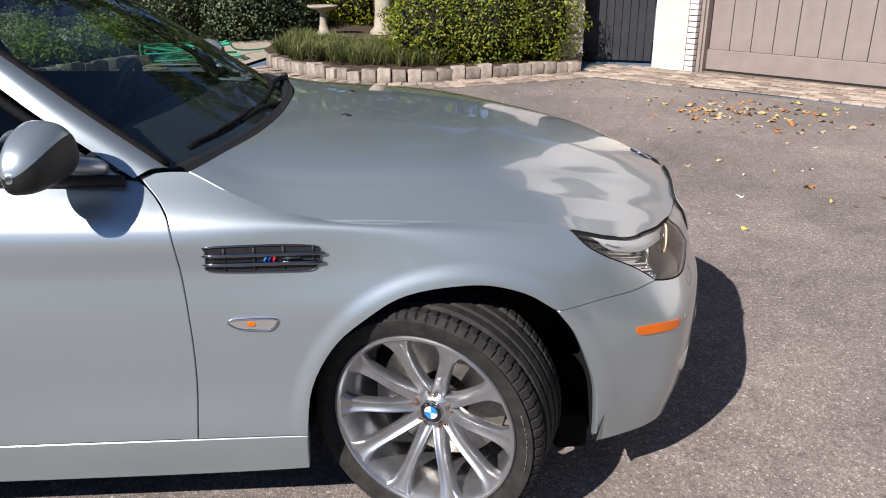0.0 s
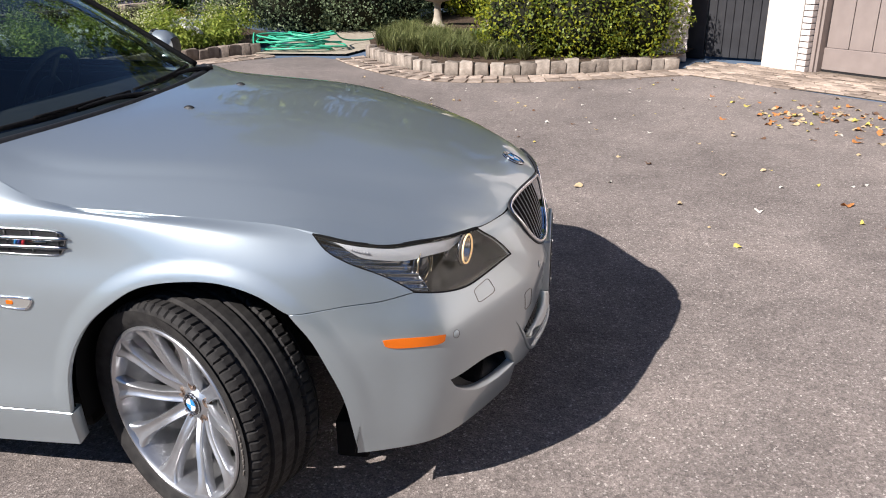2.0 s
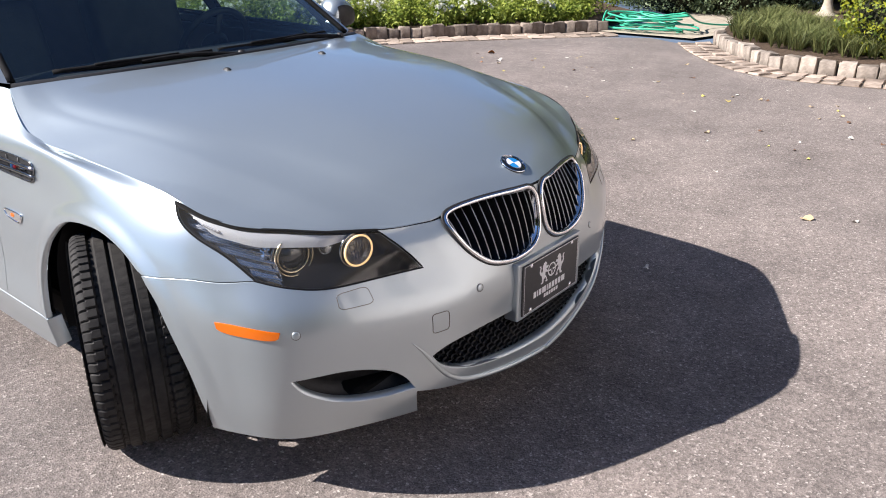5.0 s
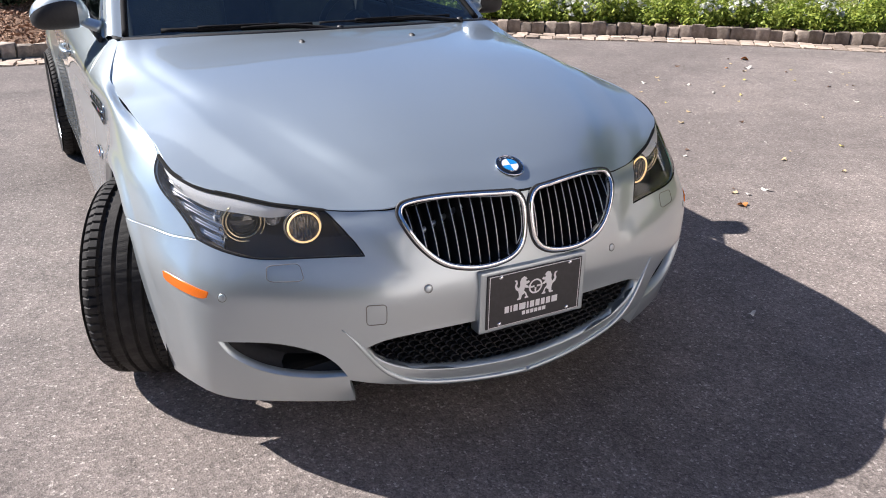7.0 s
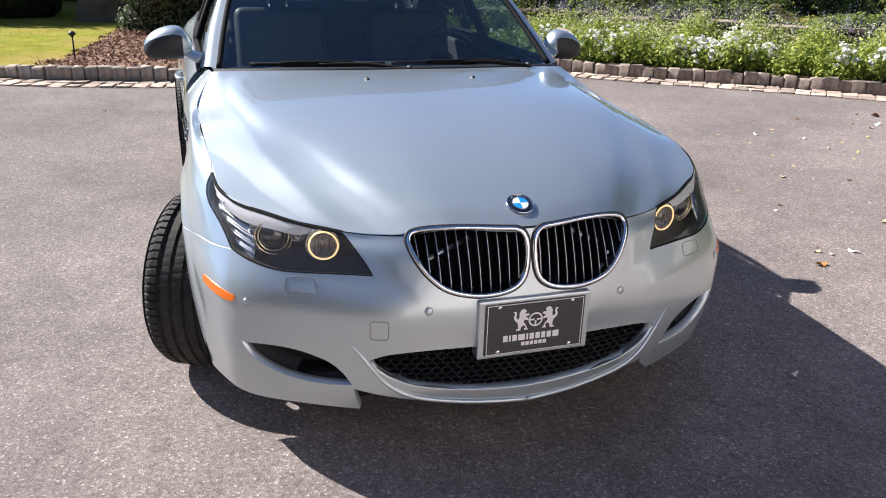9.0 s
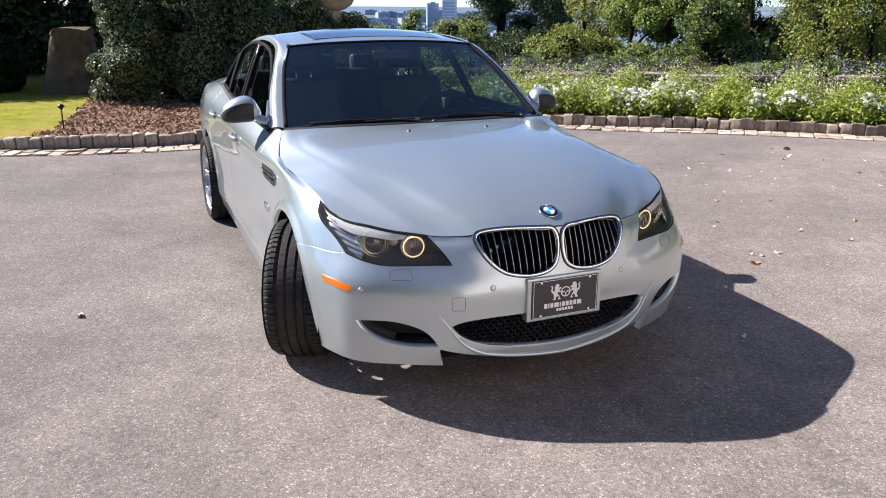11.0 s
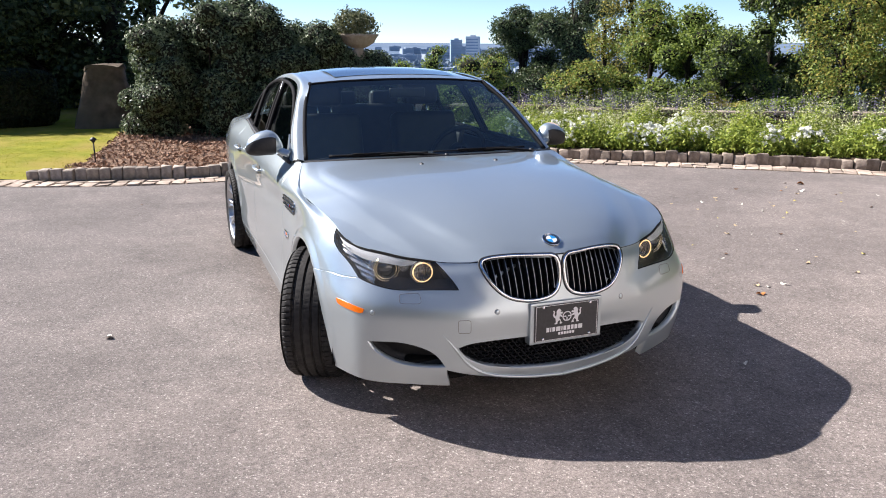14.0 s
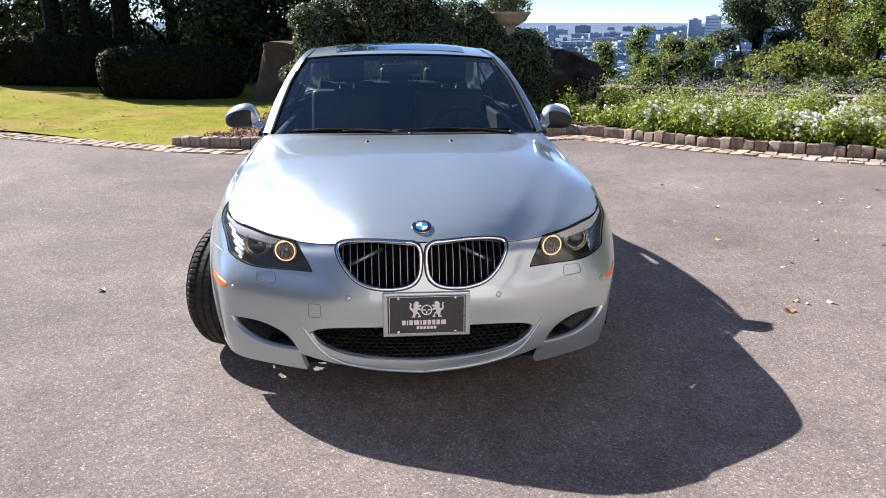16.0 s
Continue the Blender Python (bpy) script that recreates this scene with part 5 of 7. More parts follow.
for row in range(12):
    for col in range(-17, 18):
        y, z = (col + .5 * (row % 2)) * cw, .252 + row * ch
        if abs(y) > .47 or not grille_low(y) - .006 < z < grille_high(y) + .006:
            continue
        ring = [(y + dy * cw, z + dz * ch) for dy, dz in ((-.5, .17), (-.27, .5), (.27, .5), (.5, .17), (.5, -.17), (.27, -.5), (-.27, -.5), (-.5, -.17))]
        inn = [(y + (b - y) * .80, z + (c - z) * .74) for b, c in ring]
        x = grille_x(y) - .03
        v = [(x, b, c) for b, c in ring] + [(x + .003, b, c) for b, c in inn] + [(x - .018, b, c) for b, c in inn]
        f = [(k, (k + 1) % 8, 8 + (k + 1) % 8, 8 + k) for k in range(8)] + [(8 + k, 8 + (k + 1) % 8, 16 + (k + 1) % 8, 16 + k) for k in range(8)]
        hexes.append((v, f))
mesh_grille = child("lower_grille", mesh_of("lower_grille", *joined(hexes), BLACK, False), car, "black honeycomb lower grille")
yy = np.linspace(-.48, .48, 30)
bv = [(grille_x(y) - .075, y, z) for y in yy for z in (.22, .45)]
# another near-black sheet for the shaded depth behind the honeycomb
child("grille_backing", mesh_of("grille_backing", bv, [(2 * k, 2 * k + 1, 2 * k + 3, 2 * k + 2) for k in range(29)], VOID), mesh_grille)
for sgn in (1, -1):
    pts = [(.834, -.528, .431), (.846, -.502, .40), (.855, -.472, .36), (.866, -.41, .287), (.878, -.33, .245), (.905, -.18, .222), (.926, -.0, .214)]
    ab = np.array([BODY.find(*q, near=on_nose) for q in pts])
    ridge = (BODY.at(spline(ab, 50)) + BODY.normal(spline(ab, 50)) * .001) * [1, sgn, 1]
    child("lip_blade", mesh_of("lip_blade", *tube(ridge, np.interp(np.linspace(0, 1, 50), (0, .12, .5, 1), (.0008, .006, .008, .008)), 8), PAINT), bumper)
# tray inside the lip
tv = []
for y in yy:
    tv += [(grille_x(y) + .004, y, grille_low(y) + .004), (grille_x(y) - .075, y, grille_low(y) + .002)]
child("lip_tray", mesh_of("lip_tray", tv, [(2 * k, 2 * k + 2, 2 * k + 3, 2 * k + 1) for k in range(29)], PAINT), bumper)
for sgn in (1, -1):
    v, f, n = panel(BODY, [inset(intake_loop, -.006)], 0.03, -0.09, flip=sgn < 0, lift=-0.10)
    child("brake_duct", mesh_of("brake_duct", v, f, BLACK, True), bumper, "dark brake duct")
    for c in ((.688, -.794, .520), (.893, -.306, .528)):
        ab = np.array([BODY.find(*c, near=on_nose)])
        q, nn = BODY.at(ab)[0] * [1, sgn, 1], BODY.normal(ab)[0] * [1, sgn, 1]
        m = Matrix.Translation(q) @ Vector(nn).to_track_quat("Z", "Y").to_matrix().to_4x4()
        sensor = child("parking_sensor", mesh_of("parking_sensor", *lathe([(0.0005, .002), (.0085, .002), (.0105, .0005), (.0105, -.003)], 20), PAINT), bumper, "", m)
        child("sensor_ring", mesh_of("sensor_ring", *lathe([(.0105, -.004), (.0110, .0006), (.0120, .0006), (.0121, -.004)], 20), LAMP_DARK), sensor)


def cover(corners, name, sides, r=0.25):
    """A flush four-cornered cover in the bumper, outlined by its gap; corners rounded."""
    ab = np.array([BODY.find(*q, near=on_nose) for q in corners])
    loop = []
    for k in range(4):
        a, b, c = ab[k - 1], ab[k], ab[(k + 1) % 4]
        t = np.linspace(0, 1, 7)[:, None]
        p0, p1 = b + (a - b) * r, b + (c - b) * r
        loop.append(p0 * (1 - t) ** 2 + b * 2 * t * (1 - t) + p1 * t ** 2)
    loop = np.vstack(loop)
    dense = spline(np.vstack([loop, loop[:1]]), 90)[:-1]
    for sgn in sides:
        rim = (BODY.at(dense) + BODY.normal(dense) * 0.0002) * [1, sgn, 1]
        child(name, mesh_of(name, *tube(rim, 0.0012, 5, True), LAMP_DARK), bumper)


cover([(.722, -.684, .600), (.752, -.606, .605), (.776, -.602, .563), (.738, -.688, .563)], "washer_cover", (1, -1))
cover([(None, -.468, .497), (None, -.418, .497), (None, -.418, .441), (None, -.468, .441)], "hook_cover", (1,), .2)

# round nose badge
ab = np.array([HOOD.find(.79, -.0, .787)])
nn = Vector(HOOD.normal(ab)[0] * [1, 0, 1]).normalized()
badge_m = Matrix.Translation(Vector((.787, 0, .7895)) + nn * .002) @ nn.to_track_quat("Z", "Y").to_matrix().to_4x4()


def roundel(parent, m, r, name="badge"):
    base = child(name, mesh_of(name, *lathe([(0.0005, .004), (r * .93, .003), (r, .001), (r, -.006)], 40), BLACK_ENAMEL), parent, "round badge with blue and white quarters", m)
    child("badge_rim", mesh_of("badge_rim", *tube([(r * .975 * math.cos(a), r * .975 * math.sin(a), .003) for a in np.linspace(0, 2 * math.pi, 40, endpoint=False)], r * .045, 6, True), CHROME), base)
    child("badge_ring", mesh_of("badge_ring", *tube([(r * .60 * math.cos(a), r * .60 * math.sin(a), .004) for a in np.linspace(0, 2 * math.pi, 40, endpoint=False)], r * .025, 6, True), CHROME), base)
    for q in range(4):
        a0 = q * math.pi / 2
        arc = [(r * .58 * math.cos(a), r * .58 * math.sin(a), .0052) for a in np.linspace(a0, a0 + math.pi / 2, 12)]
        child("badge_quarter", mesh_of("badge_quarter", [(0, 0, .0055)] + arc, [(0, k, k + 1) for k in range(1, 12)], (BLUE_ENAMEL, WHITE_ENAMEL)[q % 2], False), base)
    for q in range(3):
        a = math.pi / 2 + (q - 1) * .62
        child("badge_mark", mesh_of("badge_mark", *tube([(r * .79 * math.cos(a + d), r * .79 * math.sin(a + d), .004) for d in (-.13, 0, .13)], r * .07, 5, flat=.2), CHROME), base)
    return base


roundel(car, badge_m, .041)

# the dealer's plate in its silver holder
plate = child("plate_holder", bm_mesh("plate_holder", box((.880, -.167, .369), (.928, .186, .554), .006), PAINT), car, "silver plate holder with a dark printed plate")
child("plate", bm_mesh("plate", box((.926, -.148, .381), (.9325, .167, .543), .003), PLATE_FACE), plate, "dark grey plate with pale print")


def flat_shape(outline, name, parent, mat=None, x=.9335):
    """A flat printed shape on the plate, outline in (across, up)."""
    v2, f = fill_outline([np.array(outline, float)], .05)
    child(name, mesh_of(name, [(x, a, b) for a, b in v2], f, mat or WHITE_INK, False), parent)


def bar(y0, y1, z0, z1):
    flat_shape([(y0, z0), (y1, z0), (y1, z1), (y0, z1)], "print_bar", plate)


for k, w in enumerate((.010, .004, .010, .015, .004, .010, .010, .009, .010, .014)):
    y = .009 + 1.42 * (-.070 + sum((.010, .004, .010, .015, .004, .010, .010, .009, .010, .014)[:k]) + .0032 * k)
    bar(y, y + w * 1.42, .421, .441)
for k in range(6):
    bar(-.032 + k * .0138, -.032 + k * .0138 + .0108, .403, .415)
for y0, y1, z0, z1 in ((-.142, .161, .5385, .5405), (-.142, .161, .3835, .3855), (-.142, -.140, .3855, .5385), (.159, .161, .3855, .5385)):
    bar(y0, y1, z0, z1)
wheel_c = (.009, .484)
for r0, r1 in ((.0175, .0225),):
    pts = [(wheel_c[0] + r1 * math.cos(a), wheel_c[1] + r1 * math.sin(a)) for a in np.linspace(0, 2 * math.pi, 40, endpoint=False)]
    inn = [(wheel_c[0] + r0 * math.cos(a), wheel_c[1] + r0 * math.sin(a)) for a in np.linspace(0, 2 * math.pi, 40, endpoint=False)]
    v2, f = fill_outline([np.array(pts), np.array(inn)], .05)
    child("print_ring", mesh_of("print_ring", [(.9335, a, b) for a, b in v2], f, WHITE_INK, False), plate)
for a in (0, math.pi, -math.pi / 2):
    c, s = math.cos(a), math.sin(a)
    flat_shape([(wheel_c[0] + c * u - s * w, wheel_c[1] + s * u + c * w) for u, w in ((.004, -.003), (.019, -.0022), (.019, .0022), (.004, .003))], "print_spoke", plate)
for d in (-1, 1):
    beast = [(.021, -.030), (.034, -.031), (.036, -.026), (.031, -.024), (.036, -.014), (.045, -.020), (.047, -.031), (.060, -.031), (.061, -.027), (.055, -.025), (.055, -.014), (.058, -.004), (.066, .002), (.070, .012), (.066, .024), (.072, .031), (.063, .031), (.060, .022),
             (.063, .012), (.056, .004), (.052, .013), (.053, .024), (.048, .034), (.040, .038), (.034, .035), (.029, .029), (.034, .026), (.031, .021), (.024, .023), (.020, .017), (.026, .014), (.033, .012), (.025, .006), (.022, .000), (.028, .000), (.036, .003), (.038, -.006), (.031, -.013), (.026, -.025)]
    flat_shape([(wheel_c[0] + d * a, wheel_c[1] + b) for a, b in (beast if d > 0 else beast[::-1])], "print_figure", plate)
for y, z in ((-.105, .533), (.124, .533), (-.105, .391), (.124, .391)):
    child("plate_screw", mesh_of("plate_screw", *lathe([(0.0004, .003), (.005, .0025), (.0065, 0)], 12), CHROME), plate, "", pose(.9325, y, z, 0, 90, 0))

# ---- wheels ----
def tyre_mesh(r, rim, width):
    """A tyre with four round grooves and cross cuts; the axle lies along y, the outer face at -y."""
    h = width / 2
    prof = [(rim - .004, -h * .80, 0), (rim + .012, -h * .92, 0), (rim + .030, -h * 1.0, 0), (rim + .055, -h * 1.02, 0), (r - .030, -h * .985, 0), (r - .014, -h * .94, 2), (r - .005, -h * .86, 2)]
    tread = np.linspace(-h * .80, h * .80, 41)
    for y in tread:
        g = min(abs(abs(y) - h * .52), abs(abs(y) - h * .17))
        crown = .004 * (y / h) ** 2
        prof.append((r - crown - (.010 if g < h * .045 else 0), y, 2 if abs(y) > h * .52 else 1))
    prof += [(a, -b, c) for a, b, c in prof[6::-1]]
    n = 432
    verts, faces = [], []
    w = len(prof)
    for k in range(n):
        for j, (a, b, c) in enumerate(prof):
            s = int((k + abs(b) / h * 5 * (1 if b < 0 else -1)) % 6)
            cut = .007 if c == 2 and s == 0 else .0012 if c == 1 and s == 0 else 0
            ang = 2 * math.pi * k / n
            verts.append(((a - cut) * math.cos(ang), b, (a - cut) * math.sin(ang)))
    for k in range(n):
        q = (k + 1) % n
        faces += [(k * w + j, k * w + j + 1, q * w + j + 1, q * w + j) for j in range(w - 1)]
    return verts, faces


def spoke_mesh(a, r0, r1, y0, y1):
    """One spoke of the cast wheel: slim at the sunken hub, trumpet-shaped at the rim, with a raised ridge on either edge."""
    verts, faces = [], []
    ts = np.concatenate([np.linspace(0, .8, 12), np.linspace(.84, 1, 7)])
    prof = [(-1.0, .034), (-1.0, .006), (-.80, 0), (-.55, .0015), (-.30, .007), (.30, .007), (.55, .0015), (.80, 0), (1.0, .006), (1.0, .034)]
    m = len(prof)
    for t in ts:
        r = r0 + (r1 - r0) * t
        half = .0150 + .006 * (1 - t) ** 3 + .030 * t ** 9 + .004 * t
        y = y0 + (y1 - y0) * (t ** 1.25) - .012 * math.sin(t * math.pi) - .004 * math.sin(t * 2 * math.pi)
        for s, d in prof:
            q = s * half
            c, sn = math.cos(a), math.sin(a)
            verts.append((r * c - q * sn, y + d * (1 - .25 * t), r * sn + q * c))
    for k in range(len(ts) - 1):
        for j in range(m - 1):
            faces.append((m * k + j, m * k + j + 1, m * k + j + m + 1, m * k + j + m))
    faces.append(tuple(range(m)))
    faces.append(tuple(m * (len(ts) - 1) + j for j in range(m))[::-1])
    return verts, faces


def make_wheel(x, y, z, steer, right, r, width, sunk=.05):
    rim, h = .256, width / 2
    m = pose(x, y, z, 0, 0, steer) @ (pose(0, 0, 0) if right else pose(0, 0, 0, 0, 0, 180))
    barrel = [(rim + .004, -h * .80), (rim + .006, -h * .91), (rim + .003, -h * .94), (rim - .003, -h * .94), (rim - .006, -h * .91), (rim - .010, -h * .85), (rim - .018, -h * .55), (rim - .024, -h * .1), (rim - .026, h * .4), (rim - .012, h * .8), (rim + .006, h * .86)]
    wheel = child("wheel", mesh_of("wheel", *lathe(barrel, 80, "y"), ALLOY, sharp=38), car, "silver ten-spoke alloy wheel", m)
    child("tyre", mesh_of("tyre", *tyre_mesh(r, rim, width), RUBBER, sharp=28), wheel, "black low-profile tyre with grooved tread")
    face = -h * .72 + sunk
    for k in range(10):
        child("spoke", mesh_of("spoke", *spoke_mesh(math.pi / 2 + k * math.pi / 5 + math.pi / 10, .046, rim - .006, face + .006, -h * .90), ALLOY, sharp=50), wheel)
    child("hub", mesh_of("hub", *lathe([(0.001, face - .002), (.036, face - .002), (.040, face + .004), (.064, face + .008), (.070, face + .014), (.072, face + .05)], 40, "y"), ALLOY, sharp=50), wheel)
    for k in range(5):
        a = math.pi / 2 + k * 2 * math.pi / 5
        child("wheel_bolt", mesh_of("wheel_bolt", *lathe([(.0005, .003), (.006, .003), (.007, -.003), (.009, -.003), (.0095, .006), (.0125, .006), (.0125, -.0015), (.0145, -.002), (.016, .008)], 12, "y"), RUST, sharp=40), wheel, "rust-tinged wheel bolt", pose(.055 * math.cos(a), face + .004, .055 * math.sin(a)))
    roundel(wheel, pose(0, face - .004, 0, 90, 0, 0), .033, "hub_cap")
    child("brake_disc", mesh_of("brake_disc", *lathe([(.08, -.004), (.185, -.004), (.187, .0), (.187, .022), (.08, .026)], 48, "y"), STEEL, sharp=40), wheel, "worn steel brake disc", pose(0, .045, 0))
    cal = [(r2 * math.cos(a), yy, r2 * math.sin(a)) for yy in (.020, .095) for r2 in (.125, .198) for a in np.linspace(-.45, .45, 9)]
    cf = [(k, k + 1, 9 + k + 1, 9 + k) for k in range(8)] + [(18 + k, 27 + k, 28 + k, 19 + k) for k in range(8)] + [(9 + k, 10 + k, 28 + k, 27 + k) for k in range(8)] + [(k, 18 + k, 19 + k, k + 1) for k in range(8)]
    child("brake_caliper", mesh_of("brake_caliper", cal, cf, DARK_CHROME, False), wheel, "", pose(0, 0, 0, 0, 160, 0))
    for a0, wdt in ((-.36, .10), (-.24, .03), (-.19, .05), (-.12, .04), (-.06, .05), (.0, .03), (.04, .05), (.10, .03), (.16, .05)):
        arc = [(.296 * math.cos(-a0 - d), -h * 1.018, .296 * math.sin(-a0 - d)) for d in np.linspace(0, wdt, 5)]
        child("sidewall_mark", mesh_of("sidewall_mark", *tube(arc, .005, 4, flat=.3), LAMP_DARK), wheel)
    return wheel


STEER = -26
make_wheel(-.019, -.855, .310, STEER, True, .330, .255)
make_wheel(-.019, .855, .310, STEER, False, .330, .255)
make_wheel(REAR_X, -.835, .310, 0, True, .330, .275)
make_wheel(REAR_X, .835, .310, 0, False, .330, .275)
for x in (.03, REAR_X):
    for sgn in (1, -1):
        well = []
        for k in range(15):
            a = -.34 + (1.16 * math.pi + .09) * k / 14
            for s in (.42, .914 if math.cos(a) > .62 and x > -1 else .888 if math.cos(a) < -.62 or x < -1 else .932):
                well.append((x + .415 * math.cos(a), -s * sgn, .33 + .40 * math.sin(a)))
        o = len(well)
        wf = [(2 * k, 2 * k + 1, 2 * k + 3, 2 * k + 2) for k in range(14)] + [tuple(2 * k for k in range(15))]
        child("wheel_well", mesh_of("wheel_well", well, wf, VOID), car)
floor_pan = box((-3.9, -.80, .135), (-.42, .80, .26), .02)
# boxes added by the front wheels to block stray sun, black like shadow
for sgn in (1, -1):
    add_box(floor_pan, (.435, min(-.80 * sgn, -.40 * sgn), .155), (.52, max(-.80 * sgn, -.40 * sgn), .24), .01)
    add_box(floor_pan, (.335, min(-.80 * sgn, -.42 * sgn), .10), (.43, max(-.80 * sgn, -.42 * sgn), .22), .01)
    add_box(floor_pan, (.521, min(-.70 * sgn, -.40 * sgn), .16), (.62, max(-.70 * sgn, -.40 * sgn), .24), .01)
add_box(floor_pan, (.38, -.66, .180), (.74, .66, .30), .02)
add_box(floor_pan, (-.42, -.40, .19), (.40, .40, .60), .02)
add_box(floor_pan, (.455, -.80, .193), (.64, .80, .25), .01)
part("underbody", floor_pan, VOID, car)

# ---- door mirrors, handles ----
for sgn in (1, -1):
    # cross-sections from the foot outwards: distance from the middle, centre height, half depth, half height
    secs = spline([(.862, 1.040, .040, .034), (.888, 1.058, .068, .060), (.922, 1.066, .082, .074), (.968, 1.064, .082, .074), (1.012, 1.056, .074, .066), (1.046, 1.047, .058, .050), (1.064, 1.041, .034, .028), (1.069, 1.040, .010, .008)], 22)
    ring_n = 36
    mv, upper, under = [], [], []
    for w_, cz, hx, hz in secs:
        for k in range(ring_n):
            a = 2 * math.pi * k / ring_n
            ca, sa = math.cos(a), math.sin(a)
            px = math.copysign(abs(ca) ** .8, ca) * hx * (1.0 if ca > 0 else .45)
            pz = math.copysign(abs(sa) ** .85, sa) * hz * (1.0 if sa > 0 else .92)
            mv.append((-.925 + px - (w_ - .868) * .10, -w_ * sgn, cz + pz))
    for r in range(len(secs) - 1):
        for k in range(ring_n):
            q = (r * ring_n + k, (r + 1) * ring_n + k, (r + 1) * ring_n + (k + 1) % ring_n, r * ring_n + (k + 1) % ring_n)
            (under if r > 4 and (16.5 < k or k < 2.5) else upper).append(q if sgn > 0 else q[::-1])
    upper += [tuple(range(ring_n)), tuple((len(secs) - 1) * ring_n + k for k in range(ring_n))]
    if sgn < 0:
        mv = [(a, b - .020, c - .018) for a, b, c in mv]
    mirror = child("door_mirror", mesh_of("door_mirror", mv, upper, PAINT), car, "silver door mirror with a black lower edge")
    child("mirror_base", mesh_of("mirror_base", mv, under, BLACK), mirror)
    glass = [(-.975, (-.958 + .085 * math.cos(a)) * sgn, 1.066 + .058 * math.sin(a)) for a in np.linspace(0, 2 * math.pi, 28, endpoint=False)]
    child("mirror_glass", mesh_of("mirror_glass", glass, [tuple(range(28)) if sgn < 0 else tuple(range(28))[::-1]], MIRROR, False), mirror)
    foot = spline([(-.90, -.885 * sgn, 1.03), (-.865, -.86 * sgn, 1.018), (-.845, -.825 * sgn, 1.005)], 8)
    child("mirror_foot", mesh_of("mirror_foot", *tube(foot, np.linspace(.030, .040, 8), 10, flat=.55), PAINT), mirror)
    tri = [(-.78, -.842 * sgn, .975), (-.90, -.842 * sgn, .975), (-1.0, -.802 * sgn, 1.105)]
    child("mirror_sail", mesh_of("mirror_sail", tri + [(a, b - .012 * sgn * -1, c) for a, b, c in tri], [(0, 1, 2), (5, 4, 3), (0, 3, 4, 1), (1, 4, 5, 2), (2, 5, 3, 0)], PAINT if sgn > 0 else BLACK, False), mirror)
for door, hx, hz in ((front_door, -1.53, .835), (rear_door, -2.53, .862), (front_door_left, -1.53, .835), (rear_door_left, -2.53, .862)):
    sgn = 1 if door in (front_door, rear_door) else -1
    ab = np.array([BODY.find(hx + d, None, hz + d * -.02, near=on_flank) for d in np.linspace(-.115, .115, 12)])
    grip = (BODY.at(ab) + BODY.normal(ab) * (np.interp(np.linspace(0, 1, 12), (0, .12, .5, .88, 1), (-.002, .020, .028, .020, -.002)))[:, None]) * [1, sgn, 1]
    handle = child("door_handle", mesh_of("door_handle", *tube(grip, np.interp(np.linspace(0, 1, 12), (0, .2, .8, 1), (.010, .014, .014, .010)), 10, flat=.7), PAINT), door)
    c = BODY.at(ab[6:7])[0] * [1, sgn, 1]
    cup = lathe([(.0005, -.001), (.03, -.0005), (.042, .0008)], 20)
    child("handle_cup", mesh_of("handle_cup", [(q[0] * 1.6 + c[0], c[1] - sgn * (q[2] + .0012), q[1] * .75 + c[2]) for q in cup[0]], cup[1], LAMP_DARK), handle)

# ---- cabin ----
dash_rows = [[(-.56, -.72, .955), (-.53, -.4, .962), (-.52, 0, .965)], [(-.80, -.72, .965), (-.78, -.4, .985), (-.77, 0, .985)], [(-1.0, -.72, .93), (-1.0, -.4, .95), (-1.0, 0, .955)], [(-1.08, -.72, .78), (-1.08, -.4, .80), (-1.08, 0, .80)]]
half_sheet("dashboard", dash_rows, 16, 16, INTERIOR, car)


def seat(x, y, wide, high, name):
    ob = part(name, box((x - .08, y - wide / 2, .42), (x + .45, y + wide / 2, .62), .06, 4), INTERIOR, car, "black leather seat", True)
    back = box((-.07, -wide / 2, 0), (.07, wide / 2, .62), .055, 4)
    part("seat_back", back, INTERIOR, ob, "", True, pose(x - .10, y, .55, 0, -16, 0))
    head = box((-.055, -.13, 0), (.055, .13, .19), .05, 4)
    part("headrest", head, INTERIOR, ob, "", True, pose(x - .30, y, 1.20, 0, -8, 0))
    for d in (-.05, .05):
        child("headrest_post", mesh_of("headrest_post", *tube([(x - .28, y + d, 1.08), (x - .29, y + d, 1.24)], .007, 6), CHROME), ob)
    return ob


seat(-1.62, -.37, .50, .62, "front_seat")
seat(-1.62, .37, .50, .62, "front_seat")
bench = part("rear_seat", box((-2.62, -.62, .45), (-2.10, .62, .64), .06, 4), INTERIOR, car, "black leather rear bench", True)
part("bench_back", box((-.08, -.62, 0), (.08, .62, .60), .06, 4), INTERIOR, bench, "", True, pose(-2.62, 0, .58, 0, -22, 0))
for y in (-.37, 0, .37):
    part("headrest", box((-.05, -.12, 0), (.05, .12, .14), .04, 3), INTERIOR, bench, "", True, pose(-2.86, y, 1.12, 0, -12, 0))
part("parcel_shelf", box((-3.10, -.60, 1.045), (-2.80, .60, 1.065), .008), INTERIOR, car)
steer = pose(-1.17, .37, .93, 0, -65, 0)
wheel_ring = child("steering_wheel", mesh_of("steering_wheel", *tube([(.185 * math.cos(a), .185 * math.sin(a), 0) for a in np.linspace(0, 2 * math.pi, 40, endpoint=False)], .016, 10, True), INTERIOR), car, "black leather steering wheel", steer)
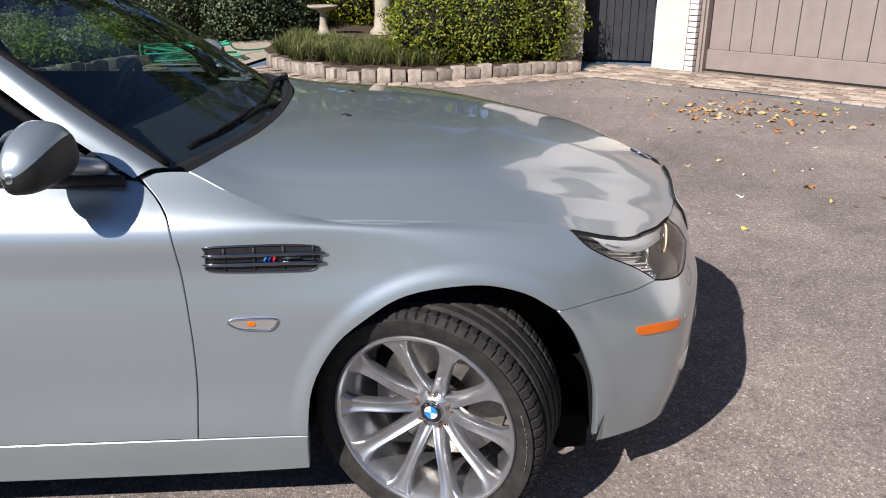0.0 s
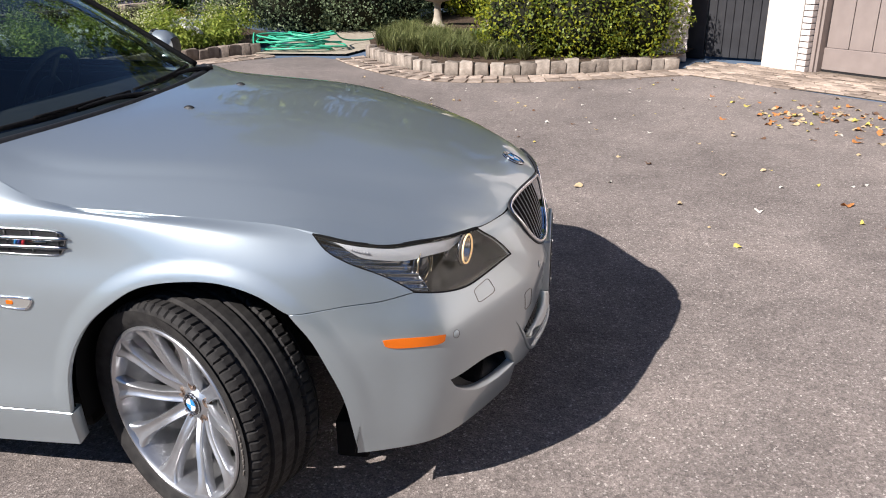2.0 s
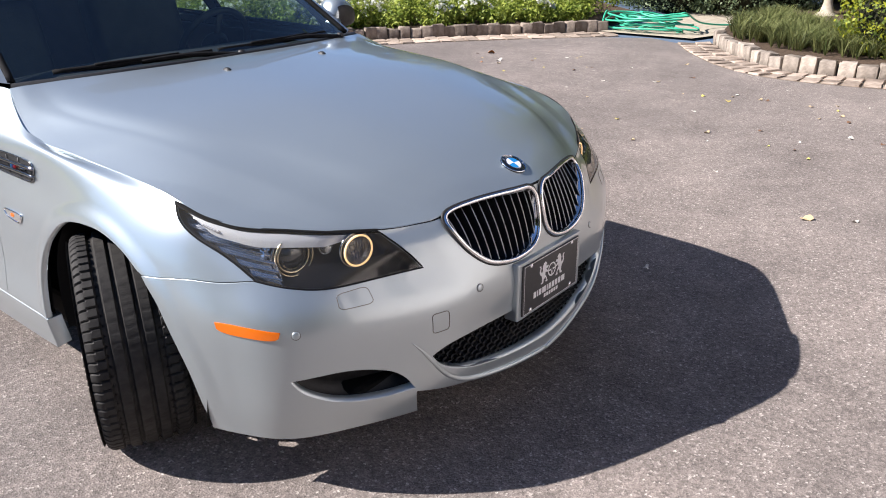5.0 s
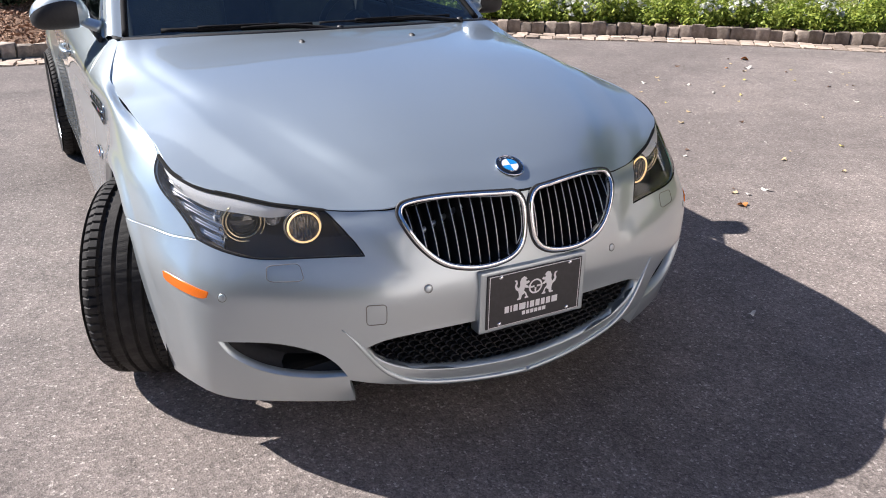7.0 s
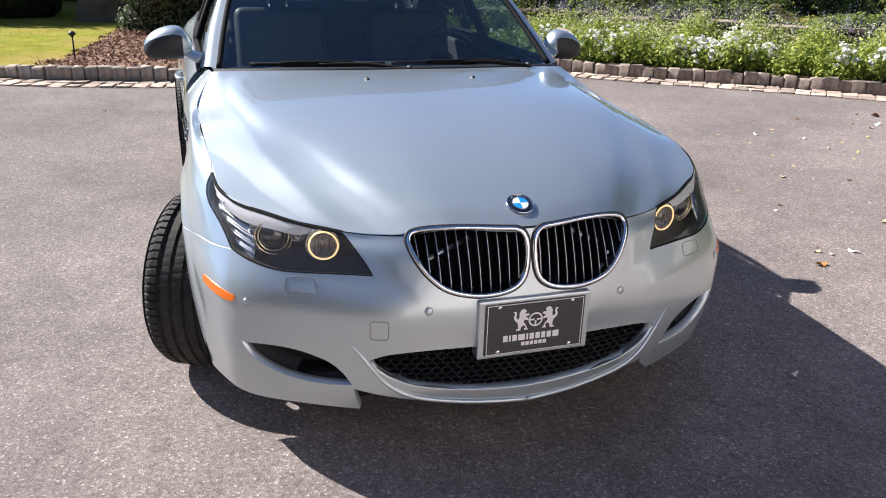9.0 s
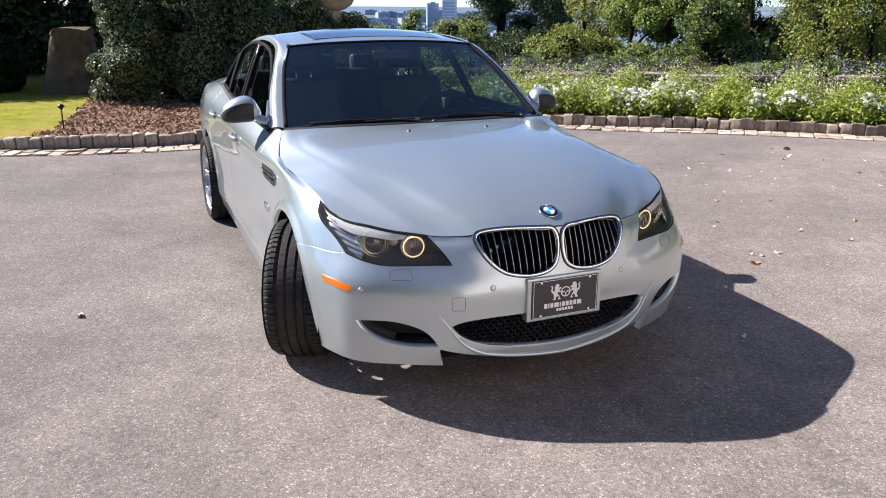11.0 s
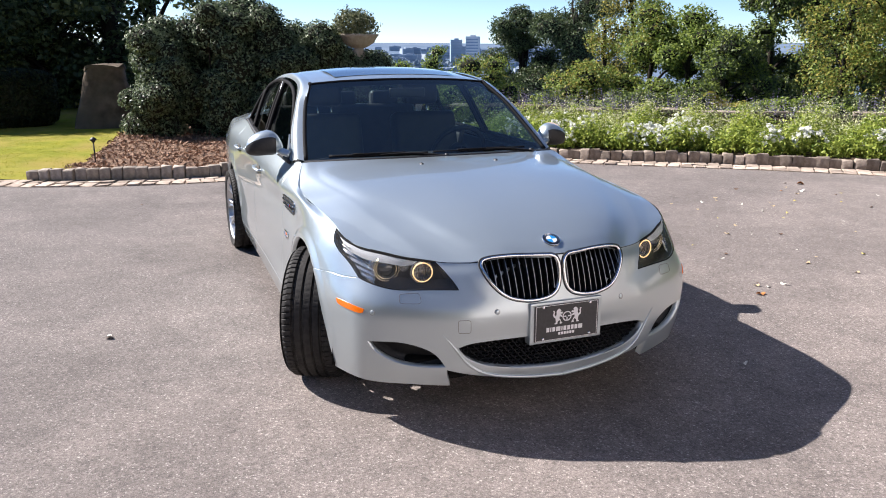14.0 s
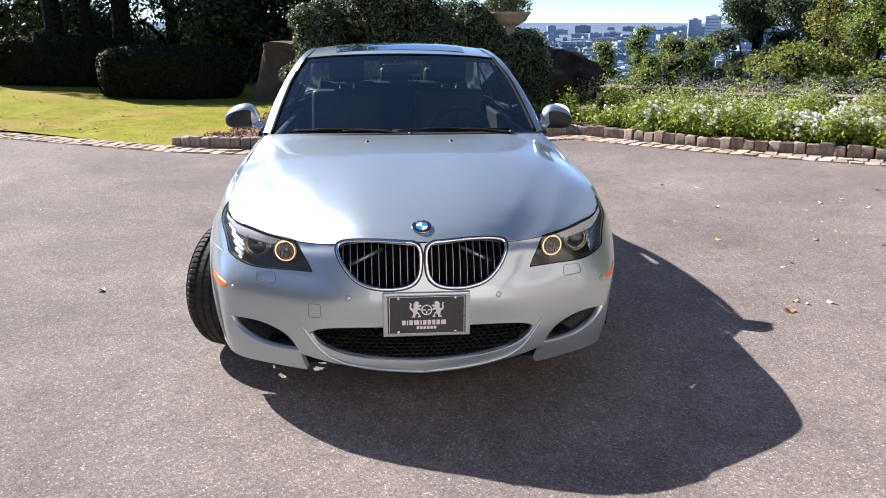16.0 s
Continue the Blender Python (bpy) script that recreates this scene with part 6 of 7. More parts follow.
child("steering_hub", mesh_of("steering_hub", *joined([lathe([(.0005, .03), (.06, .025), (.075, 0), (.06, -.03)], 24), tube([(-.17, 0, 0), (.17, 0, 0)], .018, 8, flat=.5), tube([(0, 0, 0), (-.02, -.17, 0)], .016, 8, flat=.5)]), INTERIOR), wheel_ring)
part("inside_mirror", box((-1.16, -.12, 1.30), (-1.135, .12, 1.36), .012, 3), BLACK, car, "", True)
half_sheet("headliner", [[(x + .02, y * .97, z - .035) for x, y, z in row] for row in ROOF], 16, 12, INTERIOR, car, middle="v0")
for sgn in (1, -1):
    part("door_lining", box((-2.7, min(.75 * sgn, .79 * sgn), .42), (-.75, max(.75 * sgn, .79 * sgn), .955), .015), INTERIOR, car)

# ---- foliage helpers ----
LEAF_RNG = np.random.default_rng(11)


def quick_mesh(name, verts, quads, mats, smooth=False, slots=None):
    """A mesh from arrays of corners and four-cornered faces."""
    me = bpy.data.meshes.new(name)
    nv, nf = len(verts), len(quads)
    me.vertices.add(nv)
    me.vertices.foreach_set("co", np.ascontiguousarray(verts, np.float32).ravel())
    me.loops.add(nf * 4)
    me.loops.foreach_set("vertex_index", np.ascontiguousarray(quads, np.int32).ravel())
    me.polygons.add(nf)
    me.polygons.foreach_set("loop_start", np.arange(0, nf * 4, 4, dtype=np.int32))
    for m in mats:
        me.materials.append(m)
    if slots is not None:
        me.polygons.foreach_set("material_index", np.ascontiguousarray(slots, np.int32))
    me.update(calc_edges=True)
    me.validate()
    return me


def scatter(poly, n, near=None, spread=None):
    """n points strewn over a polygon, evenly, or thicker towards a spot."""
    poly = np.array(poly, float)
    got = np.zeros((0, 2))
    lo, hi = poly.min(0), poly.max(0)
    while len(got) < n:
        q = LEAF_RNG.uniform(lo, hi, (n * 2, 2)) if near is None else np.array(near) + LEAF_RNG.normal(0, 1, (n * 2, 2)) * spread
        got = np.vstack([got, q[inside(poly, q)]])
    return got[:n]


def unit(v):
    return v / (np.linalg.norm(v, axis=1)[:, None] + 1e-9)


def leaf_cards(points, facing, size, aspect=0.5, spread=0.8, fold=0.15, hang=0.0):
    """Small pointed leaves at the points, roughly facing the given ways."""
    n = len(points)
    nrm = unit(facing + LEAF_RNG.normal(0, spread, (n, 3)))
    axis = unit(np.cross(nrm, unit(LEAF_RNG.normal(0, 1, (n, 3)) + [0, 0, -hang])))
    side = np.cross(nrm, axis)
    s = size * LEAF_RNG.uniform(0.65, 1.3, (n, 1))
    mid = points + nrm * s * fold
    v = np.stack([points - axis * s * .5, mid + side * s * aspect * .5 - axis * s * .05, points + axis * s * .5, mid - side * s * aspect * .5 - axis * s * .05], 1).reshape(-1, 3)
    return v, np.arange(n * 4).reshape(-1, 4)


def blob_points(blobs, n, shell=0.28, floor=None, wobble=0.12):
    """Points in the outer layer of a union of ellipsoids (x, y, z, rx, ry, rz), and the ways out."""
    b = np.array(blobs, float)
    area = (b[:, 3] * b[:, 4] + b[:, 3] * b[:, 5] + b[:, 4] * b[:, 5])
    pick = LEAF_RNG.choice(len(b), int(n * 1.7), p=area / area.sum())
    d = unit(LEAF_RNG.normal(0, 1, (len(pick), 3)))
    lump = 1 + wobble * np.sin(d[:, 0] * 7 + pick) * np.sin(d[:, 1] * 6 + 2 * pick) + wobble * .6 * np.sin(d[:, 2] * 13 + d[:, 0] * 9)
    r = (1 - shell * LEAF_RNG.uniform(0, 1, len(pick)) ** 1.6) * lump
    p = b[pick, :3] + d * b[pick, 3:] * r[:, None]
    inside_other = np.zeros(len(p), bool)
    for k, q in enumerate(b):
        e = (((p - q[:3]) / q[3:]) ** 2).sum(1) < .55
        inside_other |= e & (pick != k)
    ok = ~inside_other
    if floor is not None:
        ok &= p[:, 2] > floor
    p, d = p[ok][:n], d[ok][:n]
    return p, d


def core_mesh(name, blobs, mat, shrink=0.72):
    """Dark solid masses added inside a shrub; their colour stands for the shade between its leaves."""
    bm = bmesh.new()
    for x, y, z, rx, ry, rz in blobs:
        vs = bmesh.ops.create_icosphere(bm, subdivisions=2, radius=1)["verts"]
        for v in vs:
            k = 1 + .12 * noise.noise(v.co * 2.3 + Vector((x, y, z)))
            v.co = Vector((x + v.co.x * rx * shrink * k, y + v.co.y * ry * shrink * k, max(0.05, z + v.co.z * rz * shrink * k)))
    return bm_mesh(name, bm, mat, True, 180)


# near-black colour of the cores, in place of shade among the leaves
INNER_SHADE = mottled("inner_shade", (0.012, 0.014, 0.008), (0.03, 0.03, 0.018), 25, 0.95, 0.6, 60)


def clumped(blobs, n, size, seed):
    """Small rounded clumps over the outside of larger masses, so that the outline turns lumpy."""
    rng = random.Random(seed)
    out = list(blobs)
    for x, y, z, rx, ry, rz in blobs:
        for k in range(n):
            d = Vector((rng.gauss(0, 1), rng.gauss(0, 1), rng.gauss(.25, 1))).normalized()
            s = size * rng.uniform(.65, 1.25)
            if z + d.z * rz > .2:
                out.append((x + d.x * rx * .92, y + d.y * ry * .92, z + d.z * rz * .92, s, s, s * .85))
    return out


def bush(name, label, blobs, n, size, mat, aspect=0.5, core=True, stems=6, group="", shell=0.28, spread=0.8, second=None, shrink=0.72):
    """A shrub: stems at the foot, a dark core for the shade within, and a coat of leaves."""
    ob = thing(name, label, "shrub", group=group)
    p, d = blob_points(blobs, n, shell, 0.06)
    v, q = leaf_cards(p, d + [0, 0, .25], size, aspect, spread)
    slots = None
    if second is not None:
        slots = (LEAF_RNG.uniform(0, 1, len(q)) < second[1]).astype(int)
    child("foliage", quick_mesh("foliage", v, q, [mat] + ([second[0]] if second else []), slots=slots), ob)
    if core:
        child("shrub_core", core_mesh("shrub_core", blobs, INNER_SHADE, shrink), ob)
    for k in range(stems):
        x, y, z, rx, ry, rz = blobs[k % len(blobs)]
        a = k * 2.4
        foot = (x + .15 * math.cos(a), y + .15 * math.sin(a), 0.0)
        top = (x + rx * .5 * math.cos(a), y + ry * .5 * math.sin(a), z)
        child("stem", mesh_of("stem", *tube(spline([foot, ((foot[0] + top[0]) / 2 + .05, (foot[1] + top[1]) / 2, z * .5), top], 7), np.linspace(.03, .012, 7), 6), BARK), ob)
    return ob


def tree(name, label, x, y, z0, height, crown, mat, trunk_r=0.16, n=9000, leaf=0.13, seed=0, bare=0.3, second=None, lean=0.0, lumps=15, group="", dense=0.0):
    """A tapered trunk with limbs, and a crown of leaf clumps with gaps."""
    rng = random.Random(seed)
    ob = thing(name, label, "tree", pose(x, y, z0), group=group)
    trunk = spline([(0, 0, -.4), (lean * .3, 0, height * .3), (lean * .6, .05 * height * rng.uniform(-1, 1), height * .62), (lean, 0, height * .93)], 14)
    pieces = [tube(trunk, np.linspace(trunk_r, trunk_r * .2, 14), 9)]
    child("trunk", mesh_of("trunk", *pieces[0], BARK), ob)
    clumps = []
    for k in range(lumps):
        t = bare + (1 - bare) * (k + .5) / lumps
        c = trunk[int(t * 13)]
        a = k * 2.399 + rng.uniform(-.4, .4)
        spread = crown * math.sin(math.pi * min(1, .18 + .80 * (t - bare) / (1 - bare))) ** .7
        reach = spread * rng.uniform(.45, .95)
        tip = np.array((c[0] + reach * math.cos(a), c[1] + reach * math.sin(a), c[2] + rng.uniform(-.02, .14) * height * .6))
        limb = spline([c - [0, 0, height * .06], (c + tip) / 2 + [0, 0, .04 * height], tip], 8)
        child("limb", mesh_of("limb", *tube(limb, np.linspace(trunk_r * .42, trunk_r * .08, 8), 6), BARK), ob)
        s = crown * rng.uniform(.30, .48)
        clumps.append((*tip, s, s, s * rng.uniform(.6, .85)))
        if k % 2:
            clumps.append((*((c + tip) / 2), s * .8, s * .8, s * .6))
    p, d = blob_points(clumps, n, .42 if dense else .75, None, .2)
    v, q = leaf_cards(p, d * .6 + [0, 0, .5], leaf, .55, .9)
    slots = None
    if second is not None:
        slots = (LEAF_RNG.uniform(0, 1, len(q)) < second[1]).astype(int)
    child("crown", quick_mesh("crown", v, q, [mat] + ([second[0]] if second else []), slots=slots), ob)
    # dark solids inside the clumps stand for the crown's inner shade
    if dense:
        tagged(child("crown_core", core_mesh("crown_core", clumps, INNER_SHADE, dense), ob), kind="stuff")
    return ob


# ---- the island bed, the path and the house beside the court ----
bush("yellow_green_shrub", "loose yellow-green shrub sunlit behind pale stone edging",
     [(.45, 7.75, .55, .62, .55, .62), (1.15, 7.75, .62, .75, .60, .75), (1.85, 7.95, .60, .70, .55, .78), (.8, 8.25, .75, .8, .6, .8), (1.7, 8.4, .8, .8, .6, .85)], 26000, .046, BOX_LEAF, .55, True, 10, second=(TREE_LEAF, .35), shell=.45)
for k, (x, y, r, h) in enumerate(((-3.95, 11.6, 1.15, 1.25), (-2.95, 11.75, 1.0, 1.05), (-4.8, 12.6, 1.5, 1.6), (-2.35, 12.4, .9, .9))):
    bush("boxwood", "rounded dark green boxwood beside the path", [(x, y, h * .8, r, r, h), (x + .3, y - .3, h * .55, r * .8, r * .7, h * .7)], 8000, .05, SHRUB_LEAF, .6, True, 3, group="boxwoods by the path")


def birdbath(x, y):
    ob = thing("birdbath", "weathered cast-stone birdbath on a tapered pedestal", "birdbath", pose(x, y, .1))
    child("pedestal", mesh_of("pedestal", *lathe([(.16, 0), (.16, .04), (.10, .07), (.065, .2), (.055, .38), (.09, .43)], 24), CONCRETE), ob)
    child("basin", mesh_of("basin", *lathe([(.05, .42), (.20, .45), (.26, .49), (.26, .51), (.22, .50), (.001, .47)], 32), CONCRETE), ob)


birdbath(-1.15, 11.2)
column = thing("garden_column", "pale stone column with a flared foot in the bed", "column", pose(-.12, 11.4, .1))
child("shaft", mesh_of("shaft", *lathe([(.24, 0), (.24, .06), (.17, .14), (.15, .4), (.14, 1.6), (.001, 1.6)], 28), CONCRETE), column)


def grass_tufts(area, n, blade, mat, name, label, z=.12, wide=.010, lean=.95):
    """Arching blades in tufts over a stretch of ground."""
    verts, quads = [], []
    pts = scatter(area, n)
    for q in pts:
        for b in range(16):
            a = LEAF_RNG.uniform(0, 2 * math.pi)
            h = blade * LEAF_RNG.uniform(.6, 1.15)
            out = lean * h * LEAF_RNG.uniform(.3, 1.3)
            dx, dy = math.cos(a), math.sin(a)
            w = wide * LEAF_RNG.uniform(.7, 1.2)
            o = len(verts)
            for t, u, ww in ((0, 0, 1), (.65, .35, .9), (.95, 1.0, .15)):
                c = np.array((q[0] + dx * out * u, q[1] + dy * out * u, z + h * t))
                verts += [c + [-dy * w * ww / 2, dx * w * ww / 2, 0], c - [-dy * w * ww / 2, dx * w * ww / 2, 0]]
            quads += [(o, o + 1, o + 3, o + 2), (o + 2, o + 3, o + 5, o + 4)]
    return thing(name, label, "grass", kind="stuff", me=quick_mesh(name, np.array(verts), np.array(quads), [mat]))


grass_tufts([(-1.75, 8.5), (-1.2, 7.8), (-.6, 7.4), (0.1, 7.15), (.6, 7.2), (.6, 7.9), (-.3, 8.8), (-1.5, 10.2)], 430, .24, GRASS_LEAF, "lily_grass", "tufts of arching green lily grass in the bed")

for x, y, r, h, mat, nm in ((-.55, 13.3, .9, 1.0, BOX_LEAF, "bright green"), (.9, 12.4, 1.1, 1.2, SHRUB_LEAF, "dark green"), (2.2, 11.4, 1.1, 1.3, SHRUB_LEAF, "dark green"), (-1.6, 14.2, 1.2, 1.1, GRASS_LEAF, "grey-green"), (1.2, 10.3, .8, .8, BOX_LEAF, "yellow-green")):
    bush("garden_shrub", nm + " shrub at the back of the bed", [(x, y, h * .7, r, r, h * .8), (x + .5, y + .2, h * .6, r * .7, r * .7, h * .7)], 5000, .07, mat, .5, True, 3, group="shrubs at the back of the bed")

# garage: pier, brick reveal, boarded door, dark gate
u, w = Vector((0.682, -0.731, 0)), Vector((0.731, 0.682, 0))
GAR = Matrix(((u.x, w.x, 0, 3.42), (u.y, w.y, 0, 7.64), (0, 0, 1, 0), (0, 0, 0, 1)))
garage = thing("wall_garage", "white-painted garage front with a brick reveal", "wall", GAR, kind="structure")
part("pier", box((0, 0, 0), (.46, .5, 2.72), .006), WHITE_STUCCO, garage)
brick_me = bm_mesh("brick", box((0, 0, 0), (.112, .20, .060), .004, 1), WHITE_BRICK)
half_me = bm_mesh("brick", box((0, 0, 0), (.112, .095, .060), .004, 1), WHITE_BRICK)
for row in range(42):
    for y, me in (((.005, brick_me), (.215, brick_me)) if row % 2 else ((.005, half_me), (.110, brick_me), (.320, half_me))):
        child("brick", me, garage, "", pose(.464, y, .005 + row * .070))
part("jamb", box((.58, .12, 0), (.66, .5, 2.7), .004), DOOR_PAINT, garage)
part("jamb_face", box((.585, .085, 0), (.63, .118, 2.7), .004), DOOR_PAINT, garage)
# unseen lintel; its dark colour is chosen to keep the hood's reflection down
part("lintel", box((.46, .0, 2.72), (5.2, .5, 3.0), .006), GATE_PAINT, garage, "unseen lintel, made dark to weaken its reflection in the hood")
part("pier", box((5.0, 0, 0), (5.6, .5, 2.72), .006), WHITE_STUCCO, garage)
# the rest of the house front, which closes the court behind the walk
house = thing("wall_house", "white-painted brick house front with muntined windows", "wall", GAR, kind="structure")
WINDOW_SPOTS = (1.3, 4.2, 7.1, 10.0, 12.9)
part("wall_band", box((5.603, 0, 0), (15.0, .5, 2.998), .006), WHITE_BRICK, house)
part("wall_band", box((0, 0, 3.003), (15.0, .5, 3.9), .006), WHITE_BRICK, house)
part("wall_band", box((0, 0, 5.4), (15.0, .5, 6.2), .006), WHITE_BRICK, house)
for x0, x1 in zip((0,) + tuple(q + 1.1 for q in WINDOW_SPOTS), WINDOW_SPOTS + (15.0,)):
    part("wall_pier", box((x0, 0, 3.902), (x1, .5, 5.398), .004), WHITE_BRICK, house)
for q in WINDOW_SPOTS:
    pane = part("window", box((q, .20, 3.902), (q + 1.1, .21, 5.398)), BLACK_ENAMEL, house, "dark sash window with white muntins")
    part("window_sill", box((q - .06, -.05, 3.84), (q + 1.16, .18, 3.90), .006), WHITE_STUCCO, pane)
    for k in range(4):
        part("muntin", box((q + k * .36, .16, 3.91), (q + k * .36 + .03, .198, 5.39)), WHITE_STUCCO, pane)
    for k in range(5):
        part("muntin", box((q + .03, .165, 3.92 + k * .36), (q + 1.07, .195, 3.95 + k * .36)), WHITE_STUCCO, pane)
part("roof", box((-.4, -.30, 6.203), (15.4, .6, 6.36), .01), GATE_PAINT, house, "dark roof edge")
door = thing("garage_door", "taupe boarded garage door, closed, with a rail along its foot", "garage door", GAR @ pose(.66, .24, .03), kind="structure")
part("bottom_rail", box((0, -.02, 0), (4.34, .05, .25), .006), DOOR_PAINT, door)
part("threshold_seal", box((0, -.01, -.028), (4.34, .04, -.002), .003), BLACK, door)
board = bm_mesh("board", box((0, 0, .252), (.262, .04, 2.66), .006, 2), DOOR_PAINT)
for k in range(16):
    child("board", board, door, "", pose(.012 + k * .2705, 0, 0))
part("door_core", box((0, .02, .1), (4.34, .06, 2.66)), GATE_PAINT, door)
gate = thing("garden_gate", "dark-painted boarded gate in shade between hedge and pier", "gate", pose(2.84, 8.36, 0, 0, 0, -24), kind="structure")
for k in range(7):
    part("gate_board", box((.02 + k * .108, 0, .03), (.02 + k * .108 + .104, .04, 2.3), .005, 1), GATE_PAINT, gate)
part("gate_post", box((-.34, -.04, 0), (.01, .10, 2.5), .008), GATE_PAINT, gate)
side_wall = thing("wall_side", "white-painted brick wall behind the shrub", "wall", pose(2.6, 8.02, 0, 0, 0, 12), kind="structure")
part("wall_core", box((-.95, .03, 0), (-.02, .25, 2.0), .005), WHITE_BRICK, side_wall)
long_brick = bm_mesh("brick", box((0, 0, 0), (.202, .05, .060), .004, 1), WHITE_BRICK)
for row in range(14):
    for col in range(4):
        child("brick", long_brick, side_wall, "", pose(-.225 - col * .212 - (.1 if row % 2 else 0), 0, .01 + row * .07))

# the coiled hose
hose = thing("garden_hose", "loosely coiled green garden hose on the paving", "hose")
hrng = random.Random(3)
coil = []
for k in range(150):
    a = k * .38
    rx = .37 + .17 * math.sin(k * .21) + hrng.uniform(-.03, .03)
    coil.append((-2.85 + rx * 1.15 * math.cos(a) + .15 * math.sin(k * .05), 8.75 + rx * .62 * math.sin(a), .02 + .0015 * k + .05 * abs(math.sin(k * .37))))
coil += [(-2.3, 9.3, .12), (-2.0, 9.9, .06), (-1.5, 10.3, .15)]
child("coil", mesh_of("coil", *tube(spline(coil, 900), .0125, 7), HOSE), hose)
child("tail", mesh_of("tail", *tube(spline([(-3.2, 8.6, .05), (-3.45, 8.55, .10), (-3.55, 8.8, .26), (-3.62, 9.1, .15)], 30), .0125, 7), HOSE), hose)

# ---- flower bed ----
BED_A, BED_B = outward(FLOWERS_LONG, .75), outward(FLOWERS_LONG, 2.85)
BED_A[:2] = BED_A[2]
fv, fq, pv, pq, lv, lq, sv, sq = [], [], [], [], [], [], [], []


def collect(store_v, store_q, v, q):
    o = sum(len(a) for a in store_v)
    store_v.append(v)
    store_q.append(q + o)


frng = np.random.default_rng(4)
for k in range(720):
    t, s = frng.uniform(0, 64.9), frng.uniform(0, 1)
    i = int(t)
    q = BED_A[i] * (1 - s) + BED_B[i] * s + frng.normal(0, .06, 2)
    h = frng.uniform(.31, .55) * (.78 + .5 * s) * (.75 + .25 * math.sin(i * .9 + 3 * s))
    tuft = [(q[0], q[1], .12 + h * .55, .21, .21, h * .62)]
    p, d = blob_points(tuft, 150, .95, .10, .2)
    collect(fv, fq, *leaf_cards(p, d + [0, 0, .6], .058, .46, .7, .1))
    if math.sin(i * .45 + 5 * s) > -.55 and s > .2:
        tips = np.array((q[0], q[1], .12 + h * 1.05)) + frng.normal(0, 1, (34, 3)) * [.15, .15, .08]
        collect(sv, sq, *leaf_cards(tips, np.tile([[.3, -.3, .7]], (34, 1)), .026, .7, .8))
    if frng.uniform() < (.06 if s < .5 else .02):
        for b in range(int(frng.integers(3, 9))):
            c = np.array((q[0], q[1], .12 + h * 1.02)) + frng.normal(0, 1, 3) * [.13, .13, .05]
            pts = c + frng.normal(0, .013, (9, 3))
            collect(pv, pq, *leaf_cards(pts, np.tile([[.25, -.25, .8]], (9, 1)), .042, .8, .6))
# low mounds thick with white blossoms along the front of the bed
for i, s, wide, blooms in ((7, .10, .20, 26), (15, .14, .22, 34), (19, .08, .17, 24), (27, .12, .17, 18), (30, .16, .24, 50), (33, .10, .26, 70), (36, .10, .16, 24), (44, .12, .18, 22), (48, .10, .16, 16), (54, .12, .2, 26)):
    q = BED_A[i] * (1 - s) + BED_B[i] * s
    p, d = blob_points([(q[0], q[1], .26, wide * 1.3, wide * 1.3, .24)], 260, .8, .10, .2)
    collect(fv, fq, *leaf_cards(p, d + [0, 0, .6], .065, .55, .7, .1))
    for b in range(blooms):
        a, r = frng.uniform(0, 6.28), wide * 1.35 * math.sqrt(frng.uniform(0, 1))
        c = np.array((q[0] + r * math.cos(a), q[1] + r * math.sin(a), .50 - .22 * (r / wide / 1.35) ** 2 + frng.normal(0, .03)))
        pts = c + frng.normal(0, .014, (9, 3))
        collect(pv, pq, *leaf_cards(pts, np.tile([[.35, -.35, .7]], (9, 1)), .052, .85, .5))
for k in range(240):
    i = int(frng.integers(0, 65))
    s = frng.uniform(.86, 1.42)
    q = BED_A[i] * (1 - s) + BED_B[i] * s
    if 1.03 < s < 1.2:
        s = 1.25
        q = BED_A[i] * (1 - s) + BED_B[i] * s
    h = frng.uniform(.45, .80)
    for b in range(5):
        a, o = frng.uniform(0, 6.28), frng.uniform(.02, .14)
        top = np.array((q[0] + o * math.cos(a), q[1] + o * math.sin(a), .12 + h * frng.uniform(.8, 1.1)))
        tt = np.linspace(.45, 1, 9)[:, None]
        pts = np.array((q[0], q[1], .12)) * (1 - tt) + top * tt
        collect(lv, lq, *leaf_cards(pts, np.tile([[.5, -.5, .2]], (9, 1)), .026, .5, .8))
thing("flower_foliage", "bushy light green foliage of the flower bed", "flowers", kind="stuff", me=quick_mesh("flower_foliage", np.vstack(fv), np.vstack(fq), [FLOWER_LEAF]))
thing("seed_heads", "cream fuzzy seed heads over the bed foliage", "flowers", kind="stuff", me=quick_mesh("seed_heads", np.vstack(sv), np.vstack(sq), [SEED_HEAD]))
thing("white_flowers", "clusters of small white flowers over the foliage", "flowers", kind="stuff", me=quick_mesh("white_flowers", np.vstack(pv), np.vstack(pq), [PETAL]))
thing("lavender", "greyish violet flower spikes along the low wall", "flowers", kind="stuff", me=quick_mesh("lavender", np.vstack(lv), np.vstack(lq), [LAVENDER]))

# the low stone wall behind the bed, with flat capstones
low_wall = thing("garden_wall", "low dry-laid stone wall with flat capstones behind the flowers", "wall", kind="structure")
WALL_MESHES = [stone_mesh("wall_stone", .34, .30, .24, ROCK, 90 + k, .022) for k in range(5)]
CAP_MESHES = [stone_mesh("capstone", .62 + .14 * (k % 3), .42, .055, EDGE_SHADED, 110 + k, .022) for k in range(4)]
wl = spline(wall_line[2:], 60)
